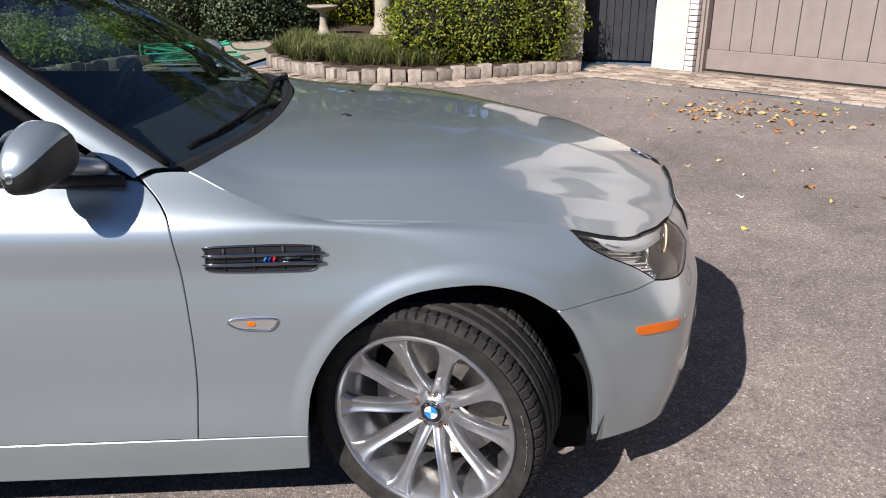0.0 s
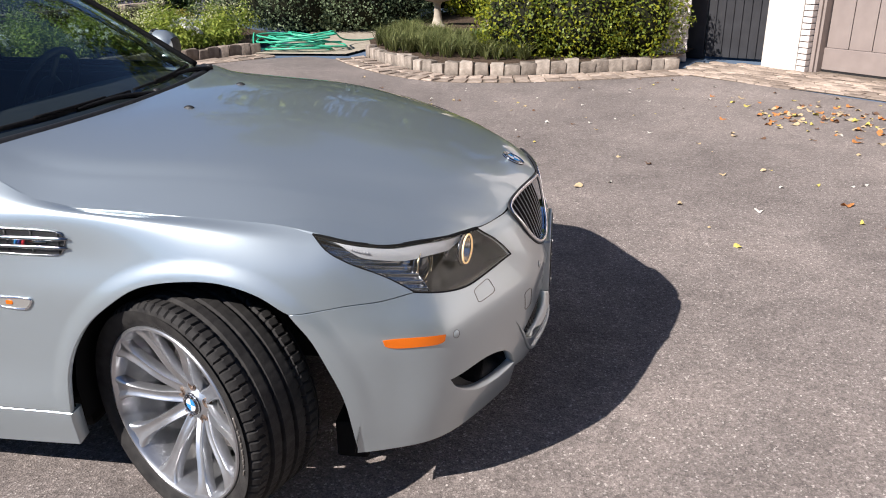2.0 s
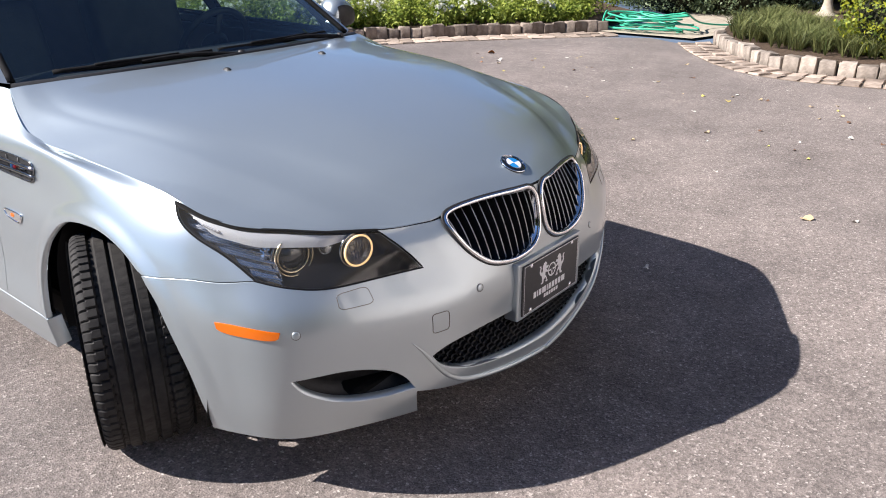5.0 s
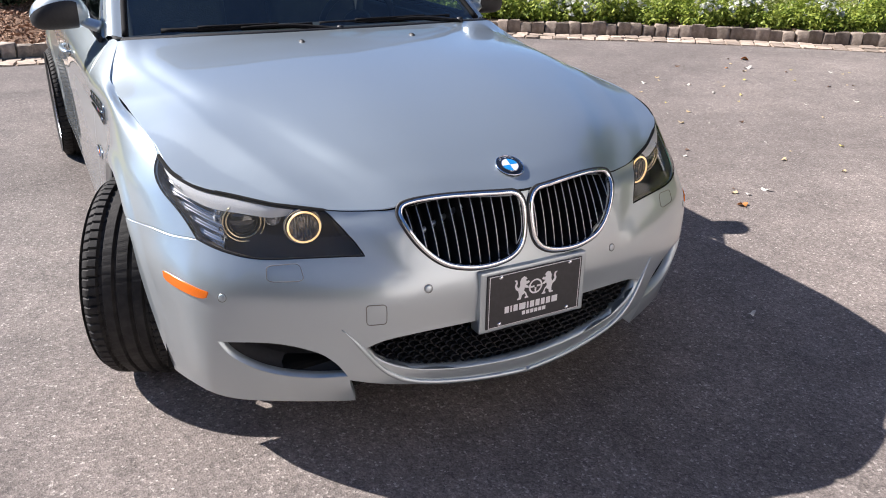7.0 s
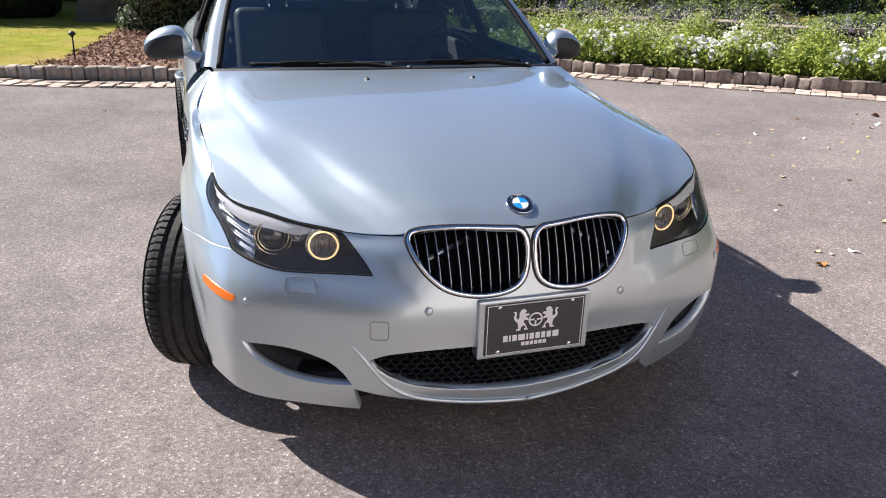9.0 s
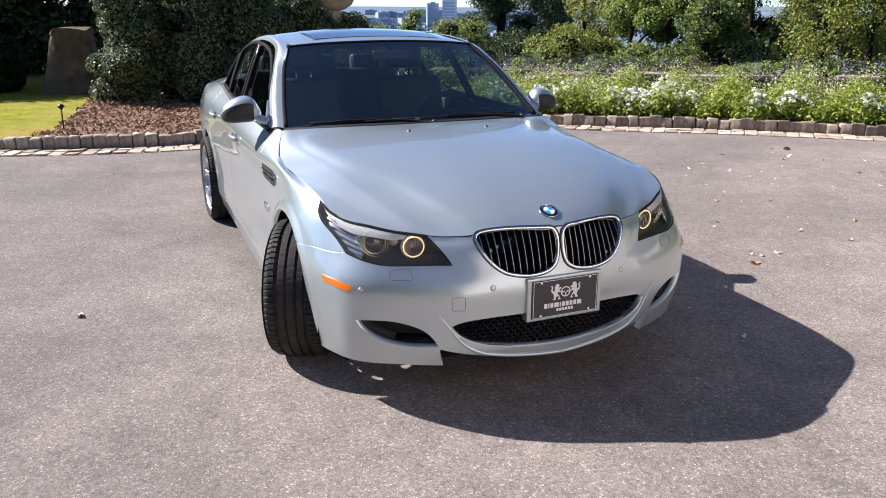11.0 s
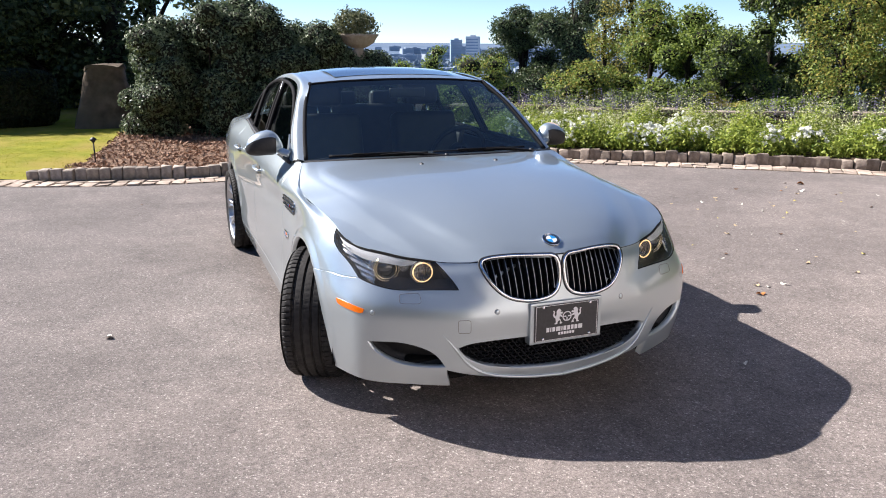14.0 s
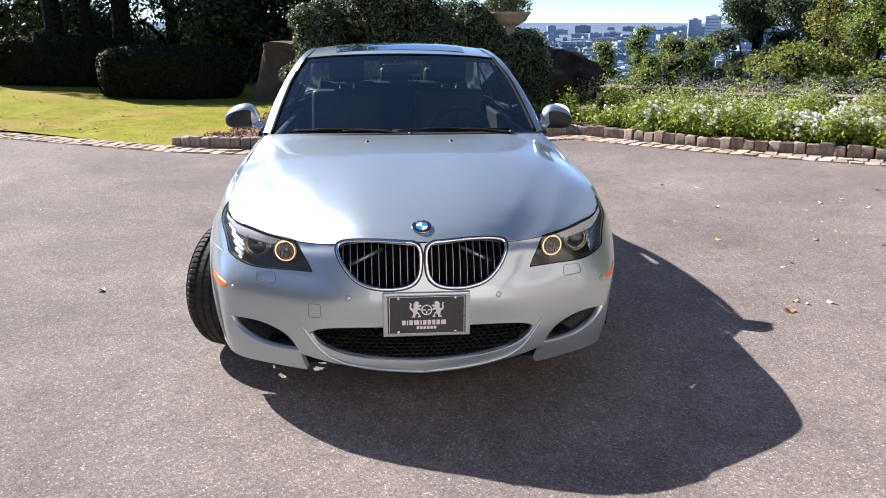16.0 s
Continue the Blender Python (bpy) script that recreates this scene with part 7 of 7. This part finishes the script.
for lift in (0.0, .235):
    p, a = along(wl, .33)
    for k, (q, ang) in enumerate(zip(p, a)):
        child("wall_stone", stone_rng.choice(WALL_MESHES), low_wall, "", pose(q[0] + (.08 if lift else 0), q[1], lift + .05, stone_rng.uniform(-3, 3), stone_rng.uniform(-3, 3), math.degrees(ang) + stone_rng.uniform(-5, 5)))
p, a = along(wl, .76)
for q, ang in zip(p, a):
    child("capstone", stone_rng.choice(CAP_MESHES), low_wall, "", pose(q[0], q[1], .54 + stone_rng.uniform(-.02, .03), stone_rng.uniform(-3, 3), stone_rng.uniform(-3, 3), math.degrees(ang) + stone_rng.uniform(-3, 3)))

# ---- the shrub bed and lawn ----
SHRUB_MASSES = [(-11.0, -1.35, .62, .42, .42, .62), (-10.9, -1.1, 1.05, .50, .48, .60), (-11.2, -1.1, 1.6, .50, .50, .48), (-10.55, -.15, .55, .50, .48, .62), (-10.75, .1, 1.25, .50, .55, .55),
                (-11.0, -.2, 1.95, .58, .62, .52), (-10.35, .75, .50, .45, .50, .55), (-10.6, .9, 1.1, .50, .50, .50), (-10.9, .8, 1.75, .60, .62, .55), (-10.7, 1.6, .75, .55, .55, .70),
                (-10.9, 1.75, 1.5, .60, .62, .55), (-10.9, 2.5, .8, .65, .65, .75), (-11.3, 2.7, 1.0, .70, .70, .45), (-11.9, .3, 1.6, .9, 1.1, .85), (-11.9, 1.5, 1.3, .9, .9, .7), (-11.8, -.9, 1.0, .7, .7, .8), (-11.4, .4, 2.25, .5, .6, .35), (-11.3, -.5, .75, .6, .6, .8), (-10.75, 2.3, 1.0, .5, .5, .5)]
bush("large_shrub", "large dark glossy-leaved evergreen shrub over bark mulch", clumped([(x, y, z * .97, a * .82, b * .82, c * .95) for x, y, z, a, b, c in SHRUB_MASSES + [(-11.6, 1.9, .9, .8, .8, .9)]], 6, .30, 3), 95000, .056, SHRUB_LEAF, .5, True, 10, shell=.22, second=(SHADED_HEDGE_LEAF, .12), shrink=.78, spread=.55)


def clipped_hedge(x, y, turn, long, deep, high, foot=.05):
    """A clipped block of hedge with rounded ends and an even coat of leaves."""
    ob = thing("clipped_hedge", "clipped hedge at the back of the lawn, shade put into its leaf colour", "hedge", pose(x, y, foot, 0, 0, turn), group="hedges behind the lawn")
    e = LEAF_RNG.uniform(-1, 1, (24000, 3))
    e /= np.abs(e).max(1)[:, None]
    d = unit(e)
    e = e / (np.abs(e) ** 5).sum(1)[:, None] ** .2
    p = e * [deep / 2, long / 2, high / 2] * (1 - .10 * LEAF_RNG.uniform(0, 1, (24000, 1)) ** 2) * (1 + .025 * np.sin(9 * d[:, :1] + 7 * d[:, 1:2])) + [0, 0, high / 2]
    child("foliage", quick_mesh("foliage", *leaf_cards(p, d + [0, 0, .2], .062, .6, .6), [SHADED_HEDGE_LEAF]), ob)
    # a dark block within stands for the shade behind the leaf coat
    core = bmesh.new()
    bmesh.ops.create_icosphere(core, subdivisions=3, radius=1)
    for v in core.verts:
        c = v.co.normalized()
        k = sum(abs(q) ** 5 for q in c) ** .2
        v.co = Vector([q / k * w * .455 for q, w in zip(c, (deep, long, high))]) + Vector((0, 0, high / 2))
    child("shrub_core", bm_mesh("shrub_core", core, INNER_SHADE, True, 180), ob)
    for k in range(4):
        child("stem", mesh_of("stem", *tube([(0, long * (k - 1.5) * .22, -.1), (.05, long * (k - 1.5) * .23, high * .6)], .03, 6), BARK), ob)


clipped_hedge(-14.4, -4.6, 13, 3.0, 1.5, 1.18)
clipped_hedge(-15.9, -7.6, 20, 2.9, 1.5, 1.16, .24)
pillar = thing("stone_pillar", "rough flared pillar of mortared fieldstone", "pillar", pose(-13.9, -2.1, 0, 0, 0, -6))
pv_, pf_ = lathe([(.66, 0), (.60, .3), (.48, .7), (.40, 1.05), (.375, 1.27), (.39, 1.275), (.39, 1.33), (.001, 1.335)], 28)
pv_ = [tuple(Vector((math.copysign(abs(q[0] / math.hypot(q[0], q[1])) ** .45, q[0]) * math.hypot(q[0], q[1]), math.copysign(abs(q[1] / math.hypot(q[0], q[1])) ** .45, q[1]) * math.hypot(q[0], q[1]), q[2] * .96)) * (1 + .07 * noise.noise(Vector(q) * 3.1))) if math.hypot(q[0], q[1]) > .01 else q for q in pv_]
child("masonry", mesh_of("masonry", pv_, pf_, PILLAR_STONE, False), pillar)
urn = thing("garden_urn", "wide cast-stone bowl planted with silvery shrubs on a pedestal", "urn", pose(-10.75, 2.35, .06))
child("pedestal", mesh_of("pedestal", *lathe([(.26, 0), (.26, .1), (.17, .2), (.11, 1.1), (.12, 1.52), (.08, 1.58)], 24), CONCRETE), urn)
child("bowl", mesh_of("bowl", *lathe([(.07, 1.57), (.16, 1.60), (.29, 1.68), (.345, 1.78), (.37, 1.80), (.37, 1.83), (.33, 1.83), (.30, 1.77), (.001, 1.75)], 40), CONCRETE), urn)
ub, ud = blob_points([(0, -.05, 1.96, .40, .42, .24), (.12, -.22, 2.06, .25, .25, .22), (-.15, .1, 2.06, .25, .25, .2)], 2600, .8, 1.8, .2)
child("planting", quick_mesh("planting", *leaf_cards(ub, ud + [0, 0, .4], .06, .5, .8), [leafy("silvery_leaf", (.08, .10, .05), (.24, .25, .13), .5)]), urn)
mound = bmesh.new()
bmesh.ops.create_icosphere(mound, subdivisions=4, radius=1)
for v in mound.verts:
    k = 1 + .22 * noise.noise(v.co * 2.2) + .08 * noise.noise(v.co * 7)
    v.co = Vector((v.co.x * .9 * k, v.co.y * 1.35 * k, v.co.z * .78 * k))
thing("boulder", "dark rounded boulder behind the shrubs", "rock", pose(-13.4, 3.6, .42), me=bm_mesh("boulder", mound, DARK_ROCK, True, 180))


def path_light(x, y):
    ob = thing("path_light", "small black path light on a stake in the mulch", "lamp", pose(x, y, .08))
    child("stake", mesh_of("stake", *tube([(0, 0, -.05), (0, 0, .30)], .010, 8), BLACK), ob)
    child("hood", mesh_of("hood", *lathe([(.001, .36), (.02, .355), (.045, .33), (.047, .315), (.03, .315), (.02, .29), (.001, .28)], 20), BLACK), ob)


path_light(-8.1, -2.2)
mulch_poly = np.vstack([edge_s[6:int(len(edge_s) * .32)], [(-8.2, -2.3), (-12.0, -1.9), (-12.0, 2.0), (-8.5, 2.5)]])
chips_p = [(q[0], q[1], .12 + .06 * noise.noise(Vector((q[0] * 1.7, q[1] * 1.7, .9))) + LEAF_RNG.uniform(0, .035)) for q in scatter(mulch_poly, 9000)]
chips_p = np.array(chips_p)
thing("bark_chips", "loose reddish bark chips", "mulch", kind="stuff", me=quick_mesh("bark_chips", *leaf_cards(chips_p, np.tile([[0, 0, 1.0]], (len(chips_p), 1)), .075, .35, .7, .05), [MULCH]))
lawn_poly = np.array(lawn_edge)
blade_p = [(q[0], q[1], .024 + lawn_rise(q[0], q[1]) + .03 * noise.noise(Vector((q[0] * 1.7, q[1] * 1.7, .315)))) for q in scatter(lawn_poly, 26000, (-10, -5), (2.6, 2.6))]
blade_p = np.array(blade_p)
LAWN_BLADE = leafy("lawn_blade", (.145, .170, .008), (.27, .255, .022), .7, .5, .05)
thing("lawn_grass", "short mown grass blades", "grass", kind="stuff", me=quick_mesh("lawn_grass", *leaf_cards(blade_p, np.tile([[0, 0, 1.0]], (len(blade_p), 1)), .026, .3, .3, 0), [LAWN_BLADE]))

# ---- trees on the slope and behind the lawn ----
def spot(azimuth, dist, eye=(3.6, -1.5)):
    a = radians(azimuth)
    return eye[0] + dist * math.cos(a), eye[1] + dist * math.sin(a)


def slope_tree(azimuth, dist, top, crown, mat, seed, label, **kw):
    x, y = spot(azimuth, dist)
    z0 = float(ground_height(np.array(x), np.array(y)))
    return tree("tree", label, x, y, z0, top - z0, crown, mat, seed=seed, **kw)


GREEN, TURN_, DARK_ = "green deciduous tree rising from the slope", "tree with leaves turning yellow on the slope", "dark-leaved oak on the slope beyond the wall"
YOUNG = "young green tree below the wall"
slope_tree(161.3, 40, 1.3, 1.25, TREE_LEAF, 1, YOUNG, n=9000, lumps=24, leaf=.12, bare=.05, dense=.55)
slope_tree(159.4, 40, 2.2, 1.4, TREE_LEAF, 2, YOUNG, n=10000, lumps=24, leaf=.12, bare=.05, dense=.55)
slope_tree(157.0, 36, 1.35, 1.9, TREE_LEAF, 3, "spreading young green tree below the wall", n=9000, leaf=.12, bare=.05, second=(AUTUMN_LEAF, .25), dense=.55)
slope_tree(155.2, 37, 1.3, 1.8, TREE_LEAF, 33, "spreading young green tree below the wall", n=8000, leaf=.12, bare=.05, second=(AUTUMN_LEAF, .15), dense=.55)
slope_tree(158.2, 34, .6, 1.1, TREE_LEAF, 23, "low green tree below the wall", n=5000, leaf=.12, bare=.05, dense=.5)
slope_tree(152.6, 104, 10.5, 4.4, DARK_TREE, 4, DARK_, n=24000, leaf=.30, bare=.80, trunk_r=.5, dense=.55, lumps=20)
slope_tree(149.6, 100, 13.5, 6.0, DARK_TREE, 24, DARK_, n=30000, leaf=.30, bare=.76, trunk_r=.5, dense=.55, lumps=24)
for k in range(12):
    slope_tree(121 + 2.75 * k, 58 + 7 * (k % 3), (.6, 1.6, -.2, 1.0)[k % 4], 2.6, DARK_TREE if k % 3 else TREE_LEAF, 60 + k, "dark green tree in the wood below the wall", n=7000, leaf=.25, bare=.25, dense=.7, second=(TREE_LEAF, .25))
slope_tree(147.4, 33, 3.0, 1.3, AUTUMN_LEAF, 5, TURN_, n=9000, leaf=.11, bare=.15, second=(TREE_LEAF, .45))
slope_tree(148.9, 27, 1.15, 1.5, TREE_LEAF, 25, "low yellow-green tree behind the wall", n=12000, leaf=.10, bare=.02, second=(AUTUMN_LEAF, .3), dense=.5)
slope_tree(146.0, 34, 5.4, 1.7, AUTUMN_LEAF, 15, TURN_, n=11000, leaf=.12, bare=.2, second=(DARK_TREE, .4))
slope_tree(144.3, 30, 3.4, 1.9, TREE_LEAF, 6, GREEN, n=18000, leaf=.11, bare=.04, dense=.55, second=(AUTUMN_LEAF, .15))
slope_tree(141.5, 29, 2.9, 1.7, TREE_LEAF, 7, GREEN, n=17000, leaf=.11, bare=.04, dense=.55)
slope_tree(139.2, 27, 2.3, 1.5, TREE_LEAF, 8, GREEN, n=15000, leaf=.10, bare=.02, dense=.55, second=(DARK_TREE, .5))
slope_tree(138.0, 44, 1.9, 2.6, DARK_TREE, 29, GREEN, n=12000, leaf=.17, bare=.2, dense=.6)
slope_tree(136.4, 30, 4.7, 1.7, DARK_TREE, 9, GREEN, n=17000, leaf=.12, bare=.03, dense=.5, second=(TREE_LEAF, .4))
slope_tree(134.0, 32, 6.2, 2.1, DARK_TREE, 19, GREEN, n=20000, leaf=.13, bare=.05, dense=.55)
slope_tree(132.0, 24, 5.2, 1.6, AUTUMN_LEAF, 10, TURN_, n=10000, leaf=.085, bare=.18, second=(TREE_LEAF, .6), trunk_r=.09)
slope_tree(129.3, 23.5, 5.4, 1.6, AUTUMN_LEAF, 11, TURN_, n=10000, leaf=.085, bare=.2, second=(TREE_LEAF, .65), trunk_r=.09)
slope_tree(126.8, 25, 5.2, 1.6, AUTUMN_LEAF, 16, TURN_, n=12000, leaf=.09, bare=.22, second=(TREE_LEAF, .6), trunk_r=.08)
slope_tree(130.6, 32, 5.4, 2.3, DARK_TREE, 17, GREEN, n=20000, leaf=.13, bare=.04, dense=.6)
slope_tree(127.0, 33, 5.4, 2.3, DARK_TREE, 12, GREEN, n=18000, leaf=.14, bare=.04, dense=.6, second=(TREE_LEAF, .3))
slope_tree(123.6, 27, 5.2, 2.0, DARK_TREE, 13, GREEN, n=16000, leaf=.13, bare=.05, dense=.55)
slope_tree(120.0, 27, 5.2, 2.3, TREE_LEAF, 18, GREEN, n=14000, leaf=.14, bare=.06, dense=.5)
slope_tree(115.0, 26, 5.5, 2.4, TREE_LEAF, 14, GREEN, n=12000, leaf=.15, bare=.06, dense=.5)
WOOD = "tall dark tree standing in shade behind the lawn"
# the last three are added to cast shade on the trunks and hedges
for k, (x, y, h, c, r) in enumerate(((-19.6, -3.9, 7.5, 2.0, .2), (-18.8, -2.0, 8.0, 2.1, .28), (-21.5, -.9, 7.5, 2.0, .22), (-18.6, -8.6, 7, 1.6, .31), (-18.9, -7.8, 6.5, 1.5, .20), (-19.1, -7.0, 7, 1.6, .34), (-28, -13, 10, 3.2, .3), (-24, -6.8, 7, 2.8, .25), (-25, -5.2, 8, 2.8, .25), (-19, -3.4, 6.0, 1.7, .2), (-33, -18, 10, 3.4, .3), (-23, -12.5, 10, 3.4, .3), (-25.5, -10.5, 10, 3.2, .3), (-21.5, -14, 9, 3.0, .28))):
    tree("shade_tree", WOOD, x, y, 0.1, h, c, DARK_TREE, r, 8500, .17, 40 + k, bare=.12 if k not in (3, 4, 5) else .52, lean=.4 * math.sin(k * 2.1), lumps=18, group="trees behind the lawn")
for k, (x, y, h, c) in enumerate(((-5, 20, 14, 3.8), (-.5, 18, 12, 3.4), (4, 19, 14, 3.8), (9.5, 18, 13, 3.8), (14, 14, 12, 3.6), (13, 20, 15, 4))):
    tree("garden_tree", "tall green tree behind the house", x, y, 0.1, h, c, TREE_LEAF, .25, 9000, .34, 80 + k, bare=.1, lumps=20, group="trees behind the house", second=(DARK_TREE, .6))
# unseen belt of trees, added to dim the bright horizon the bumper reflects
for k in range(11):
    a = radians(-92 + 8.2 * k)
    d = 18 + 2.5 * (k % 3)
    tree("unseen_tree", "unseen leafy tree added beyond the court to darken the car's reflections", d * math.cos(a), d * math.sin(a), 0.0, 6.4 + .5 * (k % 4), 2.9, DARK_TREE, .2, 5200, .34, 120 + k, bare=.06, lumps=16, group="trees round the court", second=(TREE_LEAF, .4), dense=.55)
for k in range(9):
    a = radians(182 + 5.2 * k)
    x, y = 3.6 + (31 + 3 * (k % 2)) * math.cos(a), -1.5 + (31 + 3 * (k % 2)) * math.sin(a)
    bush("woodland_undergrowth", "dark woodland undergrowth behind the hedges", [(x, y, .7, 2.4, 2.4, 1.2 + .5 * math.sin(k * 2.3)), (x + 1, y - 1.6, .8, 2.2, 2.0, 1.3 - .4 * math.sin(k * 1.7))], 4200, .20, DARK_TREE, .55, True, 3, group="undergrowth behind the hedges", shell=.5)

for k in range(13):
    az = 122 + 2.3 * k
    x, y = spot(az, 19 + 2.0 * (k % 3))
    g = float(ground_height(np.array(x), np.array(y)))
    top = (.35, .05, .55, .2)[k % 4] - g
    bush("slope_shrub", "leafy green shrub growing on the slope behind the low wall", clumped([(x, y, g + top * .5, .8, .8, top * .5), (x + .7, y + .7, g + top * .4, .7, .7, top * .42)], 6, .28, k), 5000, .085, (DARK_TREE, TREE_LEAF, DARK_TREE, AUTUMN_LEAF, DARK_TREE)[k % 5], .5, True, 3, group="shrubs on the slope", shell=.5, second=(TREE_LEAF, .3), shrink=.62)

# ---- the far city ----
crng = random.Random(21)


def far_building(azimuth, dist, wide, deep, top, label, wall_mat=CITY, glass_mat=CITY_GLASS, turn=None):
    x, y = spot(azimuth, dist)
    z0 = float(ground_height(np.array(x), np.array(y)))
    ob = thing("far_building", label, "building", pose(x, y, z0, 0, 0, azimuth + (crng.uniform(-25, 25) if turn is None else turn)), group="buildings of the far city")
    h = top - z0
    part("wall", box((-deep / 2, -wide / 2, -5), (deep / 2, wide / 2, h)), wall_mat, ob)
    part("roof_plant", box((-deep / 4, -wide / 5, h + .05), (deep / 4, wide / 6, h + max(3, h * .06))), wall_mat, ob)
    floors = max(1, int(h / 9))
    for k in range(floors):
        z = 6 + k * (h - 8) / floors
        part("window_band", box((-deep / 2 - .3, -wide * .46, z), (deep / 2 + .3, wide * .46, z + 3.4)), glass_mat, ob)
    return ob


far_building(157.6, 2400, 34, 26, 29, "slender blue-grey tower in the distant city, haze in its colour", TOWER_BLUE, CITY_GLASS, 8)
far_building(156.4, 2380, 38, 28, 38, "slender pale tower in the distant city, haze in its colour", TOWER_PALE, TOWER_BLUE, -10)
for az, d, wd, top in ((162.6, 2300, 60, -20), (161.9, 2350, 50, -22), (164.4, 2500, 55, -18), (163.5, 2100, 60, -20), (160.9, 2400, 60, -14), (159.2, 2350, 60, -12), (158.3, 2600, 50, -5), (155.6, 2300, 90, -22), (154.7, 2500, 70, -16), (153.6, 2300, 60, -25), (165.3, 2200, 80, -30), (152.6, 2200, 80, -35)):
    far_building(az, d, wd, wd * .8, top, "office block in the distant city, paled to stand for haze")
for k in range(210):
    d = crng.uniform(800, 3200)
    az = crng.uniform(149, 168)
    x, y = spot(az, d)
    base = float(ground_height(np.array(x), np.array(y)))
    far_building(az, d, crng.uniform(12, 55), crng.uniform(12, 40), base + crng.choice((5, 7, 9, 12, 16, 24)), "low building in the distant city, paled to stand for haze")
wood_p = []
for k in range(6000):
    x, y = spot(LEAF_RNG.uniform(147, 169), LEAF_RNG.uniform(300, 2300))
    wood_p.append((x, y, float(ground_height(np.array(x), np.array(y))) + LEAF_RNG.uniform(2, 9)))
wood_p = np.array(wood_p)
thing("valley_trees", "trees between the far buildings, tinted blue-green for haze", "trees", kind="stuff", me=quick_mesh("valley_trees", *leaf_cards(wood_p, np.tile([[.9, -.4, .5]], (len(wood_p), 1)), 15, .7, .5), [HAZED_TREE]))

# ---- leaves and twigs on the asphalt ----
def leaf_mesh(k):
    rng = random.Random(200 + k)
    n = 12
    out = []
    for j in range(n):
        a = 2 * math.pi * j / n
        r = .5 * (1 + .28 * math.cos(3 * a) + rng.uniform(-.12, .12)) * (1 if k % 2 else .8 + .3 * abs(math.cos(a)))
        out.append((r * math.cos(a), r * math.sin(a) * .75, .10 * rng.uniform(0, 1) + .14 * math.cos(2 * a)))
    return mesh_of("fallen_leaf", [(0, 0, .02)] + out, [(0, j + 1, (j + 1) % n + 1) for j in range(n)], None, True)


LITTER = [mottled("litter_" + nm, a, b, 30, .8, .3, 80) for nm, a, b in (("orange", (.42, .15, .04), (.60, .26, .07)), ("tan", (.45, .33, .18), (.60, .47, .28)), ("yellow", (.55, .45, .08), (.65, .55, .15)), ("brown", (.10, .05, .03), (.20, .11, .06)), ("pale", (.55, .52, .46), (.70, .67, .60)))]
LEAF_MESHES = []
for k in range(10):
    me = leaf_mesh(k)
    me.materials.append(LITTER[k % 5])
    LEAF_MESHES.append(me)
lrng = random.Random(9)


def drop_leaf(x, y, size, k):
    ob = thing("fallen_leaf", ("orange-brown", "tan", "yellow", "dark brown", "pale dry")[k % 5] + " fallen leaf lying on the asphalt", "leaf", pose(x, y, .004 + size * .06, lrng.uniform(-12, 12), lrng.uniform(-12, 12), lrng.uniform(0, 360)), group="fallen leaves", me=LEAF_MESHES[k])
    ob.scale = (size, size, size)


for k in range(130):
    x, y = lrng.gauss(3.35, .5), lrng.gauss(4.6, .45)
    drop_leaf(x, y, lrng.uniform(.03, .085), lrng.choice((0, 0, 1, 1, 2, 3, 6, 5, 7)))
for k in range(190):
    x, y = lrng.uniform(-3.5, 4.6), lrng.uniform(1.6, 6.6)
    if x + y < 9.0 and not (y < 2.3 and x < 1.6):
        drop_leaf(x, y, lrng.uniform(.016, .05), lrng.choice((1, 2, 3, 4, 4, 6, 8, 9)))
for x, y, s, k in ((-.22, 2.22, .07, 0), (-.35, 2.55, .05, 4), (2.14, 1.95, .05, 4), (-.94, -1.9, .06, 4), (-3.6, 6.0, .12, 0), (-3.2, 5.6, .08, 9), (2.68, 2.1, .08, 0), (1.9, 1.35, .045, 2), (1.09, 2.35, .07, 1), (1.6, 2.95, .05, 8), (.7, 1.25, .035, 4)):
    drop_leaf(x, y, s, k)
for k in range(60):
    drop_leaf(lrng.uniform(-12, -3), lrng.uniform(-9, 7), lrng.uniform(.02, .06), lrng.choice((3, 8, 4, 0, 1)))
for k in range(26):
    x, y = lrng.uniform(-13, -8.5), lrng.uniform(-9, -4.2)
    ob = thing("fallen_leaf", "brown fallen leaf lying on the lawn", "leaf", pose(x, y, .05 + lawn_rise(x, y), lrng.uniform(-12, 12), lrng.uniform(-12, 12), lrng.uniform(0, 360)), group="fallen leaves", me=LEAF_MESHES[lrng.choice((0, 3, 3, 8))])
    ob.scale = [lrng.uniform(.06, .11)] * 3
